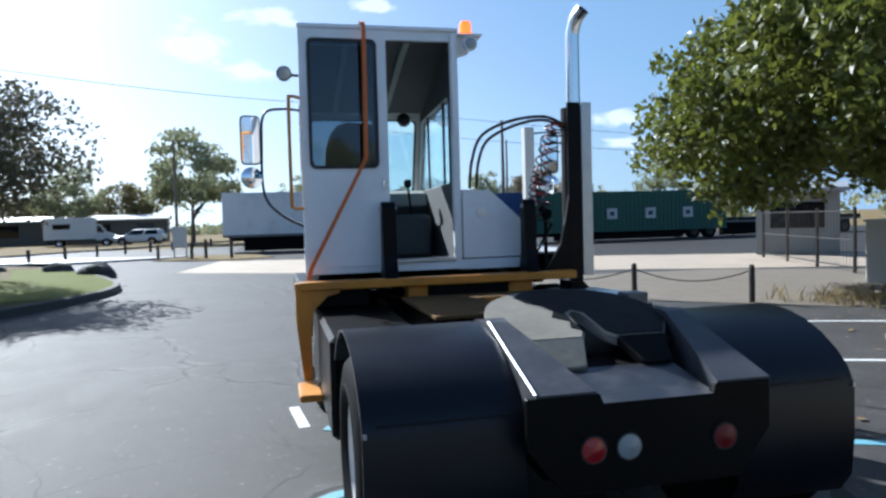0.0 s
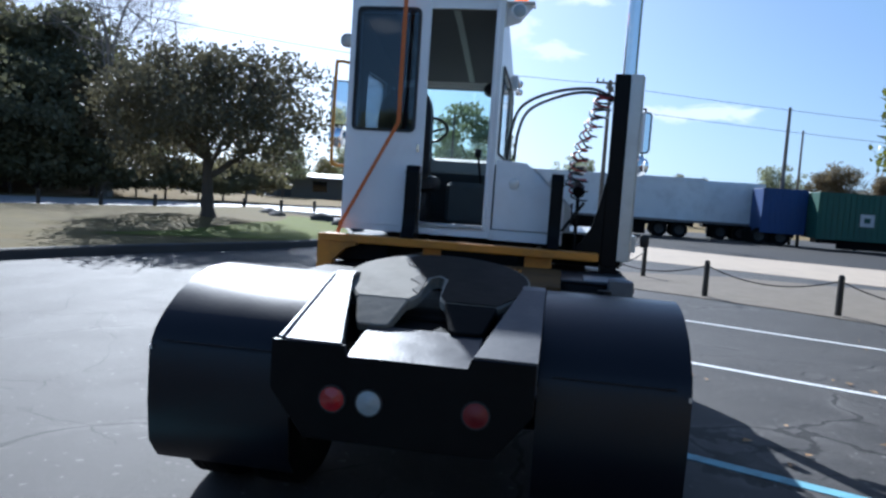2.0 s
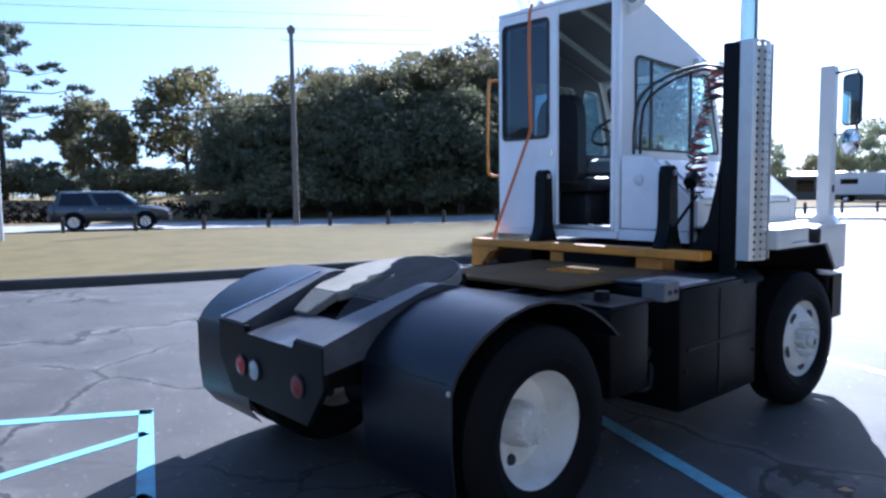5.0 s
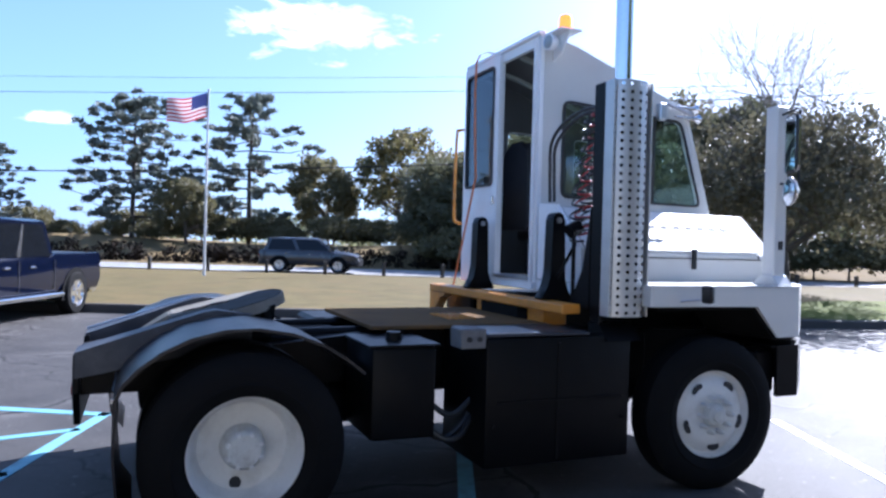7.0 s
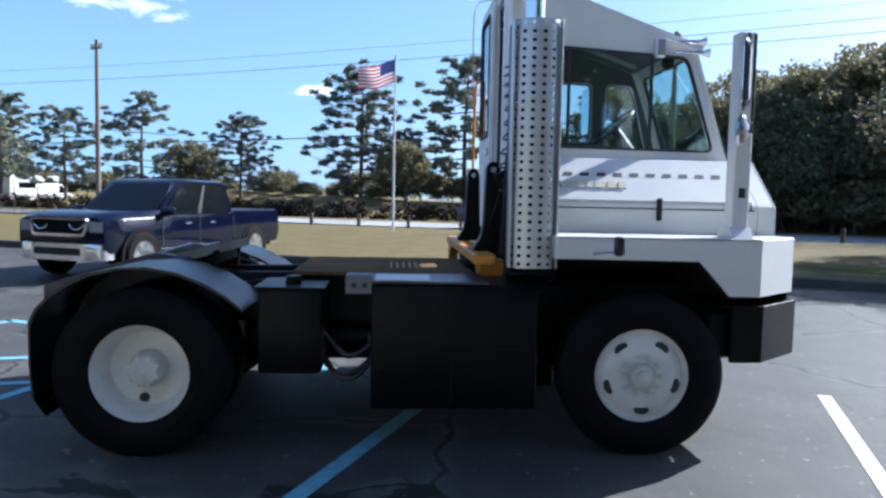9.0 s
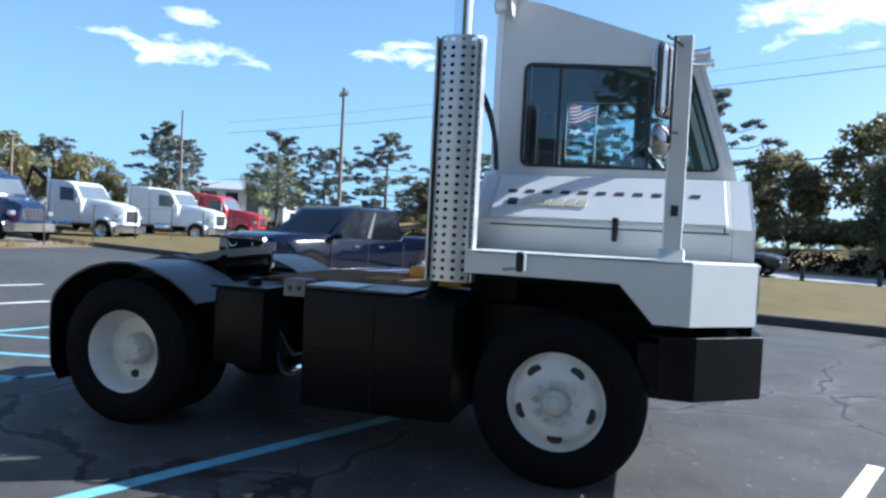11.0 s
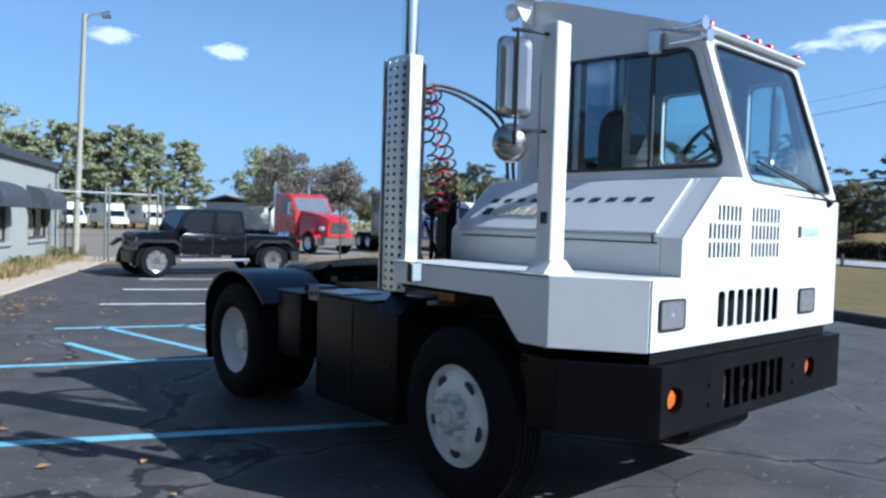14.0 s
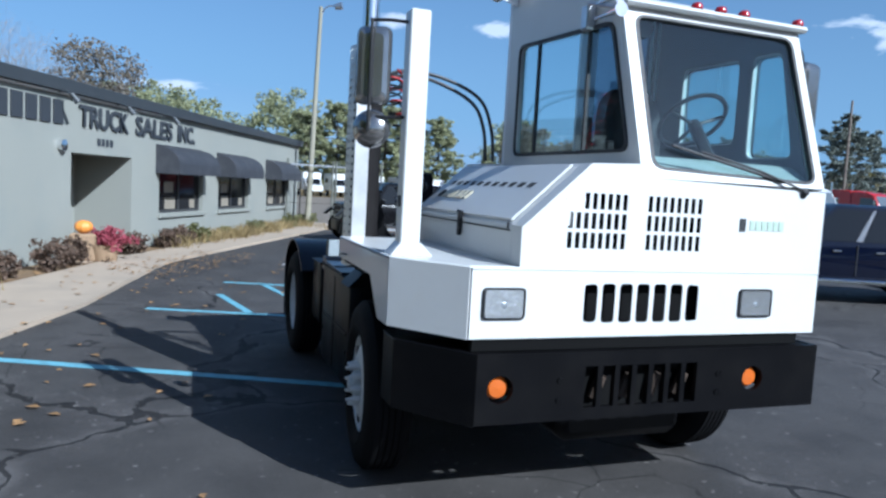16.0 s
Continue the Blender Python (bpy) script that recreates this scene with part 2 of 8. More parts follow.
GASKET = pbr("black_rubber_seal", (0.015, 0.015, 0.016), 0.6, var=0.1)
HOSE = pbr("black_hose", (0.014, 0.014, 0.015), 0.4, var=0.1, scale=20)
REDHOSE = pbr("red_hose", (0.30, 0.02, 0.02), 0.4, var=0.1, scale=20)
INTERIOR = pbr("grey_cab_lining", (0.075, 0.08, 0.085), 0.75, var=0.12, scale=6, bump=0.06, bscale=80)
DASH = pbr("grey_dashboard", (0.30, 0.33, 0.31), 0.6, var=0.1, scale=8, bump=0.05, bscale=90)
KICK = pbr("teal_grey_plastic", (0.060, 0.074, 0.080), 0.6, var=0.2, scale=7, bump=0.08, bscale=90)
SEAT = pbr("black_seat_vinyl", (0.02, 0.02, 0.024), 0.55, var=0.15, scale=10, bump=0.1, bscale=60)
STRAP = pbr("orange_strap", (0.52, 0.13, 0.025), 0.6, var=0.12, scale=30, bump=0.15, bscale=300)
GLASS_DARK = glass("tinted_rear_glass", (0.40, 0.44, 0.50), 0.02)
GLASS_CLEAR = glass("clear_cab_glass", (0.82, 0.90, 0.91), 0.01)
GLASS_FRONT = glass("windscreen_glass", (0.74, 0.86, 0.87), 0.01)
LENS_RED = pbr("red_lens", (0.30, 0.006, 0.008), 0.22, var=0.05, coat=0.5)
LENS_DARKRED = pbr("dull_red_lens", (0.14, 0.006, 0.008), 0.4, var=0.1)
LENS_WHITE = pbr("clear_lens", (0.26, 0.29, 0.30), 0.2, var=0.12, scale=30, coat=0.5)
LENS_AMBER = glow("amber_lens", (0.45, 0.10, 0.01), (1.0, 0.25, 0.01), 0.02)
BEACON = glow("amber_beacon", (0.85, 0.2, 0.02), (1.0, 0.18, 0.02), 0.9)
LENS_HEAD = pbr("headlamp_lens", (0.26, 0.28, 0.29), 0.14, metal=0.4, var=0.3, scale=40, coat=0.6, bump=0.2, bscale=90)
HEADBOWL = pbr("headlamp_reflector", (0.62, 0.64, 0.66), 0.16, metal=0.85, var=0.25, scale=30, bump=0.3, bscale=70)
MARK = pbr("badge_metal", (0.50, 0.46, 0.34), 0.4, metal=0.15, var=0.15, scale=30)
MARKGREEN = pbr("faded_green_badge", (0.36, 0.45, 0.36), 0.5, var=0.15, scale=30)
# near-black muffler colour holds the shade inside the perforated guard
MUFFLERSHADE = pbr("shade_dark_muffler", (0.012, 0.011, 0.011), 0.7, var=0.3, scale=8, spec=0.1)
IRONRUST = pbr("rusty_iron", (0.045, 0.03, 0.02), 0.8, var=0.3, scale=15)
MIRRORBACK = pbr("dark_mirror_back", (0.30, 0.30, 0.30), 0.12, metal=0.85, var=0.1, scale=8)
SLOT = pbr("dark_slot", (0.02, 0.02, 0.021), 0.7, var=0.1)

# ---- mesh tools ----


def make_box(bm, x0, x1, y0, y1, z0, z1, bev=0.0, seg=1):
    r = bmesh.ops.create_cube(bm, size=1.0, matrix=Matrix.Translation(((x0 + x1) / 2, (y0 + y1) / 2, (z0 + z1) / 2)) @ Matrix.Diagonal((abs(x1 - x0), abs(y1 - y0), abs(z1 - z0), 1)))
    vs = r["verts"]
    if bev:
        es = list({e for v in vs for e in v.link_edges})
        bmesh.ops.bevel(bm, geom=es, offset=bev, segments=seg, affect="EDGES", profile=0.5)
    return vs


def axes_map(axis, u, v, w):
    """u, v in the plane, w along the axis: x -> (w,u,v), y -> (u,w,v), z -> (u,v,w)."""
    return {"x": (w, u, v), "y": (u, w, v), "z": (u, v, w)}[axis]


def prism(bm, pts, axis, a, b, bev=0.0):
    """A polygon pulled along an axis from a to b."""
    va = [bm.verts.new(axes_map(axis, p[0], p[1], a)) for p in pts]
    vb = [bm.verts.new(axes_map(axis, p[0], p[1], b)) for p in pts]
    n = len(pts)
    fs = [bm.faces.new(va), bm.faces.new(vb[::-1])]
    for i in range(n):
        fs.append(bm.faces.new((va[i], vb[i], vb[(i + 1) % n], va[(i + 1) % n])))
    if bev:
        es = list({e for f in fs for e in f.edges})
        bmesh.ops.bevel(bm, geom=es, offset=bev, segments=1, affect="EDGES")
    return va + vb


def loft(bm, rings, close=True, cap=True):
    vs = [[bm.verts.new(p) for p in r] for r in rings]
    n = len(rings[0])
    for a, b in zip(vs, vs[1:]):
        for i in range(n if close else n - 1):
            j = (i + 1) % n
            bm.faces.new((a[i], a[j], b[j], b[i]))
    if cap and close:
        bm.faces.new(vs[0][::-1])
        bm.faces.new(vs[-1])
    return vs


def tube(bm, path, r, n=8, cap=True):
    """A round bar or pipe along a path of points; r a number or one for each point."""
    pts = [Vector(p) for p in path]
    rs = r if isinstance(r, (list, tuple)) else [r] * len(pts)
    rings = []
    up = Vector((0.13, 0.31, 0.94)).normalized()
    side = None
    for i, p in enumerate(pts):
        d = (pts[min(i + 1, len(pts) - 1)] - pts[max(i - 1, 0)]).normalized()
        if side is None:
            side = d.cross(up)
            if side.length < 1e-3:
                side = d.cross(Vector((1, 0, 0)))
        side = (side - d * side.dot(d)).normalized()
        o = d.cross(side)
        rings.append([p + (side * math.cos(2 * math.pi * k / n) + o * math.sin(2 * math.pi * k / n)) * rs[i] for k in range(n)])
    loft(bm, rings, True, cap)


def smooth_path(pts, k=6):
    """Catmull-Rom through the points."""
    p = [Vector(q) for q in pts]
    p = [p[0] * 2 - p[1]] + p + [p[-1] * 2 - p[-2]]
    out = []
    for i in range(1, len(p) - 2):
        for j in range(k):
            t = j / k
            a, b, c, d = p[i - 1], p[i], p[i + 1], p[i + 2]
            out.append(0.5 * ((2 * b) + (c - a) * t + (2 * a - 5 * b + 4 * c - d) * t * t + (3 * b - a - 3 * c + d) * t ** 3))
    out.append(p[-2])
    return out


def lathe(bm, prof, axis="x", centre=(0, 0, 0), n=40, cap=False):
    """Turn a profile of (distance along the axis, radius) round the axis."""
    rings = []
    c = Vector(centre)
    for a, r in prof:
        rings.append([c + Vector(axes_map(axis, r * math.cos(2 * math.pi * k / n), r * math.sin(2 * math.pi * k / n), a)) for k in range(n)])
    loft(bm, rings, True, cap)


def plate(bm, outer, holes, axis, a, b):
    """A flat plate with holes: outlines in the plane, from a to b along the axis."""
    loops = []
    es = []
    for pts in [outer] + list(holes):
        vs = [bm.verts.new(axes_map(axis, p[0], p[1], a)) for p in pts]
        loops.append(vs)
        es += [bm.edges.new((vs[i], vs[(i + 1) % len(vs)])) for i in range(len(vs))]
    r = bmesh.ops.triangle_fill(bm, use_beauty=True, use_dissolve=False, edges=es)
    fs = [g for g in r["geom"] if isinstance(g, bmesh.types.BMFace)]
    ex = bmesh.ops.extrude_face_region(bm, geom=fs)
    mv = [g for g in ex["geom"] if isinstance(g, bmesh.types.BMVert)]
    d = Vector(axes_map(axis, 0, 0, b - a))
    for v in mv:
        v.co += d
    bmesh.ops.recalc_face_normals(bm, faces=bm.faces[:])


def rounded(x0, x1, y0, y1, r, k=4):
    """Outline of a rectangle with round corners."""
    out = []
    for cx, cy, a0 in ((x1 - r, y1 - r, 0), (x0 + r, y1 - r, 90), (x0 + r, y0 + r, 180), (x1 - r, y0 + r, 270)):
        for i in range(k + 1):
            a = radians(a0 + 90 * i / k)
            out.append((cx + r * math.cos(a), cy + r * math.sin(a)))
    return out


def round_corners(pts, r, k=4):
    """Outline with its corners rounded."""
    out = []
    n = len(pts)
    for i in range(n):
        p, a, b = Vector(pts[i]), Vector(pts[i - 1]), Vector(pts[(i + 1) % n])
        da, db = (a - p), (b - p)
        q = min(r, da.length * 0.45, db.length * 0.45)
        s, e = p + da.normalized() * q, p + db.normalized() * q
        for j in range(k + 1):
            t = j / k
            out.append(tuple(s * (1 - t) ** 2 + p * 2 * t * (1 - t) + e * t * t))
    return out


def inset(pts, d):
    """Shrink an outline given anticlockwise by d."""
    out = []
    n = len(pts)
    area = sum(pts[i][0] * pts[(i + 1) % n][1] - pts[(i + 1) % n][0] * pts[i][1] for i in range(n))
    s = 1 if area > 0 else -1
    for i in range(n):
        a, p, b = Vector(pts[i - 1]), Vector(pts[i]), Vector(pts[(i + 1) % n])
        t = ((p - a).normalized() + (b - p).normalized()).normalized()
        out.append((p.x - t.y * d * s, p.y + t.x * d * s))
    return out


def part(name, bm, material, parent=None, label="", smooth=False, at=None):
    """Link a bmesh as one mesh object under a thing or a part."""
    me = bpy.data.meshes.new(name)
    bmesh.ops.recalc_face_normals(bm, faces=bm.faces[:])
    bm.to_mesh(me)
    bm.free()
    for m in material if isinstance(material, (list, tuple)) else [material]:
        me.materials.append(m)
    ob = new(name, me)
    if smooth:
        me.polygons.foreach_set("use_smooth", [True] * len(me.polygons))
        me.set_sharp_from_angle(angle=radians(38))
    if at is not None:
        ob.matrix_basis = at
    if parent is not None:
        ob.parent = parent
    if label:
        tagged(ob, label)
    return ob


def base(name, loc, label, category, group="", kind="", rz=0.0):
    """An empty at a thing's base, to carry its parts."""
    e = new(name)
    e.empty_display_size = 0.1
    e.matrix_basis = pose(*loc, 0, 0, rz)
    return tagged(e, label, category, group, kind)


def B():
    return bmesh.new()


def text_mesh(body, size, depth=0.0):
    """A mesh of letters in the built-in font, lying in x, y."""
    c = bpy.data.curves.new("letters", "FONT")
    c.body, c.size, c.extrude, c.resolution_u, c.offset = body, size, depth, 3, 0.022
    ob = bpy.data.objects.new("letters", c)
    scene.collection.objects.link(ob)
    me = bpy.data.meshes.new_from_object(ob.evaluated_get(bpy.context.evaluated_depsgraph_get()))
    bpy.data.objects.remove(ob)
    return me

# ---- the yard truck ----
CX = 0.045                  # middle of the truck; its nose points to +y, the rear axle is at y = 0
truck = base("yard_truck", (0, 0, 0), "white yard tractor with black chassis and yellow frame on asphalt", "truck")


def add_wheel(parent, x, y, side, front, twin=0.0):
    """A steel wheel on its axle; side is +1 on the truck's right. Its outer face is at x."""
    R, z = 0.505, 0.5
    s = side
    bm = B()
    if front:      # bulged disc with five oval holes, drawn as a turned face, then the hub
        prof = [(-0.22, 0.27), (-0.02, 0.275), (0.0, 0.30), (0.012, 0.302), (0.014, 0.285), (-0.02, 0.272), (-0.03, 0.262), (0.0, 0.235), (0.022, 0.19), (0.025, 0.13), (0.012, 0.10), (0.012, 0.0)]
    else:          # deep dish
        prof = [(-0.24, 0.27), (-0.02, 0.275), (0.0, 0.30), (0.012, 0.302), (0.014, 0.285), (-0.03, 0.268), (-0.10, 0.258), (-0.15, 0.225), (-0.165, 0.16), (-0.165, 0.0)]
    lathe(bm, [(a * s, r) for a, r in prof], "x", (0, 0, 0), 48)
    wheel = part("wheel", bm, RIM, parent, "white painted steel wheel with road dust", True, pose(x, y, z, 0, 0, -4 * s if front else 0))
    bm = B()
    wid = 0.275
    c = -0.09
    tp = [(c - wid / 2 + 0.03, 0.285), (c - wid / 2 + 0.005, 0.33), (c - wid / 2, 0.40), (c - wid / 2 + 0.015, 0.465), (c - wid / 2 + 0.05, 0.495)]
    for g in range(5):
        g0 = c - wid / 2 + 0.05 + g * 0.036
        tp += [(g0 + 0.002, R), (g0 + 0.029, R), (g0 + 0.031, R - 0.012), (g0 + 0.036, R - 0.012)] if g < 4 else [(g0 + 0.002, R), (g0 + 0.029, R)]
    tp += [(c + wid / 2 - 0.015, 0.468), (c + wid / 2, 0.40), (c + wid / 2 - 0.002, 0.36), (c + wid / 2 + 0.002, 0.355), (c + wid / 2 - 0.005, 0.33), (c + wid / 2 - 0.03, 0.288)]
    lathe(bm, [(a * s, r) for a, r in tp], "x", (0, 0, 0), 56)
    part("tyre", bm, RUBBER, wheel, "worn black tyre", True)
    if front:
        for k in range(5):
            a = 2 * math.pi * (k + 0.78) / 5
            bm = B()
            ring = []
            for dx in (-0.004, 0.0):
                ring.append([(s * (0.013 + dx + 0.004) + s * 0.0, 0.214 * math.cos(a) + 0.047 * math.cos(q) * -math.sin(a) + 0.028 * math.sin(q) * math.cos(a), 0.214 * math.sin(a) + 0.047 * math.cos(q) * math.cos(a) + 0.028 * math.sin(q) * math.sin(a)) for q in [2 * math.pi * i / 14 for i in range(14)]])
            loft(bm, ring)
            part("hand_hole", bm, SLOT, wheel, "dark oval hole")
        bm = B()
        lathe(bm, [(0.0, 0.082), (s * 0.03, 0.080), (s * 0.05, 0.066), (s * 0.055, 0.047), (s * 0.075, 0.042), (s * 0.078, 0.0)], "x", (s * 0.01, 0, 0), 24)
        part("hub", bm, HUBGREY, wheel, "dusty hub cap", True)
        for k in range(10):
            a = 2 * math.pi * k / 10
            bm = B()
            tube(bm, [(s * 0.012, 0.118 * math.cos(a), 0.118 * math.sin(a)), (s * 0.05, 0.118 * math.cos(a), 0.118 * math.sin(a)), (s * 0.09, 0.118 * math.cos(a), 0.118 * math.sin(a))], [0.019, 0.017, 0.009], 6)
            part("wheel_nut", bm, RIM, wheel)
    else:
        for k in (1,):
            a = math.pi * (k - 0.05) + math.pi * 0.5
            bm = B()
            tube(bm, [(-s * 0.175, 0.192 * math.cos(a), 0.192 * math.sin(a)), (-s * 0.152, 0.192 * math.cos(a), 0.192 * math.sin(a))], 0.031, 14)
            part("hand_hole", bm, SLOT, wheel, "dark round hole")
        bm = B()
        lathe(bm, [(-s * 0.17, 0.115), (-s * 0.10, 0.11), (-s * 0.05, 0.098), (-s * 0.035, 0.08), (-s * 0.035, 0.0)], "x", (0, 0, 0), 24)
        part("hub", bm, HUBGREY, wheel, "dusty hub flange", True)
        for k in range(8):
            a = 2 * math.pi * (k + 0.5) / 8
            bm = B()
            tube(bm, [(-s * 0.06, 0.088 * math.cos(a), 0.088 * math.sin(a)), (-s * 0.028, 0.088 * math.cos(a), 0.088 * math.sin(a))], [0.015, 0.011], 6)
            part("wheel_nut", bm, RIM, wheel)
    return wheel


add_wheel(truck, 1.205, 0.0, 1, False)
add_wheel(truck, 0.865, 0.0, 1, False)
add_wheel(truck, -1.115, 0.0, -1, False)
add_wheel(truck, -0.775, 0.0, -1, False)
add_wheel(truck, 1.215, 3.0, 1, True)
add_wheel(truck, -1.125, 3.0, -1, True)

# chassis
for sx in (-1, 1):
    bm = B()
    prism(bm, [(-0.80, 0.70), (3.95, 0.70), (3.95, 0.96), (1.0, 1.02), (-0.80, 0.84)], "x", CX + sx * 0.43 - 0.045, CX + sx * 0.43 + 0.045)
    part("frame_rail", bm, BLACK, truck)
bm = B()
lathe(bm, [(-0.75, 0.09), (-0.3, 0.10), (-0.2, 0.22), (0.2, 0.22), (0.3, 0.10), (0.75, 0.09)], "x", (CX, 0, 0.5), 20, True)
part("rear_axle", bm, BLACK, truck, smooth=True)
bm = B()
make_box(bm, CX - 0.85, CX + 0.85, 2.94, 3.06, 0.44, 0.56, 0.02)
part("front_axle", bm, BLACK, truck)
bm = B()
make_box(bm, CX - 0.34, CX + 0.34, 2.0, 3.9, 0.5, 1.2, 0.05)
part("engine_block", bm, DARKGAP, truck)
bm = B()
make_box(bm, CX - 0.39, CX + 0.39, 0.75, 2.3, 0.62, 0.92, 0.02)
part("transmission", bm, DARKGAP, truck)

# tail plate between the fenders, with its lamps
bm = B()
prism(bm, [(-0.52, 0.93), (-0.2, 0.93), (-0.19, 0.885), (0.325, 0.885), (0.335, 0.93), (0.6, 0.93), (0.6, 0.72), (0.45, 0.52), (-0.36, 0.52), (-0.52, 0.72)], "y", -0.825, -0.79, 0.004)
tail = part("tail_plate", bm, BLACK, truck, "black steel tail plate")
for x, m, nm, lab in ((-0.238, LENS_RED, "tail_light", "round red tail light"), (-0.079, LENS_WHITE, "reverse_light", "round clear reversing light"), (0.370, LENS_DARKRED, "tail_light", "round red tail light")):
    bm = B()
    lathe(bm, [(-0.825, 0.054), (-0.838, 0.052), (-0.838, 0.046), (-0.845, 0.035), (-0.85, 0.0)], "y", (x, 0, 0.703), 20)
    light = part(nm, bm, m, tail, lab, True)
    bm = B()
    lathe(bm, [(-0.822, 0.060), (-0.836, 0.060), (-0.836, 0.050)], "y", (x, 0, 0.703), 20)
    part("rubber_ring", bm, GASKET, light)
bm = B()
prism(bm, [(-0.822, 0.862), (-0.822, 0.886), (-0.46, 0.958), (-0.46, 0.93)], "x", -0.195, 0.345, 0.003)
part("tail_deck", bm, RAMP, truck, "worn grey deck plate")
bm = B()
prism(bm, [(-0.46, 0.945), (0.30, 0.99), (0.30, 0.9), (-0.46, 0.86)], "x", -0.19, 0.34)
part("sloping_deck", bm, GREASYBLACK, truck, "greasy sloping plate")

# guide ramps, narrowing towards their tops, and fenders
for low_x, high_x in (((-0.478, -0.216), (-0.468, -0.372)), ((0.346, 0.604), (0.490, 0.602))):
    bm = B()
    loft(bm, [[(a, y, z0), (b, y, z0), (b, y, z1), (a, y, z1)] for (a, b), y, z0, z1 in ((low_x, -0.818, 0.80, 0.940), (high_x, -0.17, 0.92, 1.150), (high_x, -0.10, 0.93, 1.160), (high_x, 0.10, 0.95, 1.130))])
    part("guide_ramp", bm, RAMPROUGH, truck, "grey worn pick-up ramp")
ARCH = [(-0.60, 0.27), (-0.67, 0.36), (-0.69, 0.55), (-0.69, 0.80), (-0.65, 0.88), (-0.57, 0.955), (-0.46, 1.025), (-0.31, 1.088), (-0.13, 1.125), (0.05, 1.130), (0.22, 1.100), (0.38, 1.038), (0.50, 0.965), (0.60, 0.885)]
for x0, x1, pull in ((-1.165, -0.480, 0.0), (0.606, 1.245, 0.08)):
    bm = B()
    arch = [(p[0] + (pull * p[0] / -0.69 if p[0] < 0 else 0), p[1]) for p in ARCH]
    inner = [(p[0] + (0.012 if p[0] < 0 else -0.008), p[1] - 0.014) for p in arch]
    prism(bm, arch + inner[::-1], "x", x0, x1)
    fender = part("rear_fender", bm, FENDER, truck, "black rounded plastic rear fender", True)
    bm = B()
    xa = x0 + 0.004 if x0 < 0 else x1 - 0.016
    rear_y = min(p[0] for p in arch)
    make_box(bm, xa, xa + 0.014, rear_y - 0.008, rear_y + 0.004, 0.795, 0.815)
    part("fender_bolt", bm, STEEL, fender)
    # folded seam of the hanging rear flap
    bm = B()
    make_box(bm, x0 + 0.06, x1 - 0.06, rear_y - 0.004, rear_y + 0.004, 0.838, 0.843)
    part("flap_seam", bm, FENDER, fender)
bm = B()
tube(bm, [(-0.479, -0.825, 0.944), (-0.474, -0.50, 1.046), (-0.469, -0.17, 1.153)], 0.008, 6)
part("bare_edge", bm, STEEL, truck, "bare worn steel edge")

# fifth wheel: a round plate with a narrow throat, tipped back, and two horns bent down
TIP = 13.3
bm = B()
top = [(CX + 0.475 * math.cos(radians(a)), 0.33 + 0.385 * math.sin(radians(a))) for a in range(-8, 189, 7)]
throat = [(-0.45, 0.17), (-0.345, 0.0), (-0.085, 0.0), (-0.05, 0.07), (-0.047, 0.32), (0.0, 0.365), (0.047, 0.32), (0.05, 0.07), (0.085, 0.0), (0.345, 0.0), (0.45, 0.17)]
prism(bm, top + [(CX + x, y) for x, y in throat], "z", -0.062, 0.0, 0.012)
fifth = part("fifth_wheel", bm, GREASE, truck, "greasy steel fifth wheel coupling plate", at=pose(0, -0.33, 1.075, TIP))
for sx in (-1, 1):
    bm = B()
    prism(bm, round_corners([(CX + sx * 0.345, 0.0), (CX + sx * 0.295, -0.20), (CX + sx * 0.145, -0.20), (CX + sx * 0.085, 0.0)], 0.02, 3), "z", -0.05, 0.0, 0.006)
    part("coupling_horn", bm, GREASE if sx < 0 else GREASYBLACK, fifth, "bent-down plate horn" if sx < 0 else "near-black bent-down plate horn", at=pose(0, 0.004, 0.0, 19))
# near-black layer over the plate's right half and front edge
bm = B()
layer = [(CX + 0.465 * math.cos(radians(a)), 0.33 + 0.375 * math.sin(radians(a))) for a in range(-8, 118, 7)]
layer += [(CX + x, y) for x, y in ((-0.24, 0.60), (-0.20, 0.50), (-0.13, 0.45), (-0.10, 0.36), (-0.14, 0.28), (-0.07, 0.21), (-0.10, 0.13), (-0.058, 0.08), (-0.055, 0.325), (0.0, 0.375), (0.055, 0.325), (0.058, 0.072), (0.092, 0.008), (0.338, 0.008), (0.44, 0.172))]
prism(bm, layer, "z", -0.001, 0.004)
part("grease_layer", bm, GREASYBLACK, fifth, "near-black layer over the plate's right half and front")
bm = B()
for sx in (-1, 1):
    prism(bm, [(0.02, -0.26), (0.52, -0.26), (0.60, -0.04), (-0.02, -0.04)], "x", CX + sx * 0.36 - 0.02, CX + sx * 0.36 + 0.02)
make_box(bm, CX - 0.40, CX + 0.40, 0.50, 0.56, -0.14, -0.05, 0.01)
part("coupling_bracket", bm, GREASYBLACK, fifth, "black greasy bracket")
bm = B()
make_box(bm, CX - 0.38, CX + 0.38, -0.25, 0.75, 0.86, 0.98, 0.01)
part("lift_frame", bm, GREASYBLACK, truck)
bm = B()
tube(bm, [(CX + 0.3, 0.2, 0.98), (CX + 0.3, 1.5, 1.0)], 0.035, 10)
part("lift_arm", bm, BLACK, truck, smooth=True)
bm = B()
tube(bm, [(CX - 0.22, 0.2, 0.98), (CX - 0.22, 1.5, 1.0)], 0.035, 10)
part("lift_arm", bm, BLACK, truck, smooth=True)

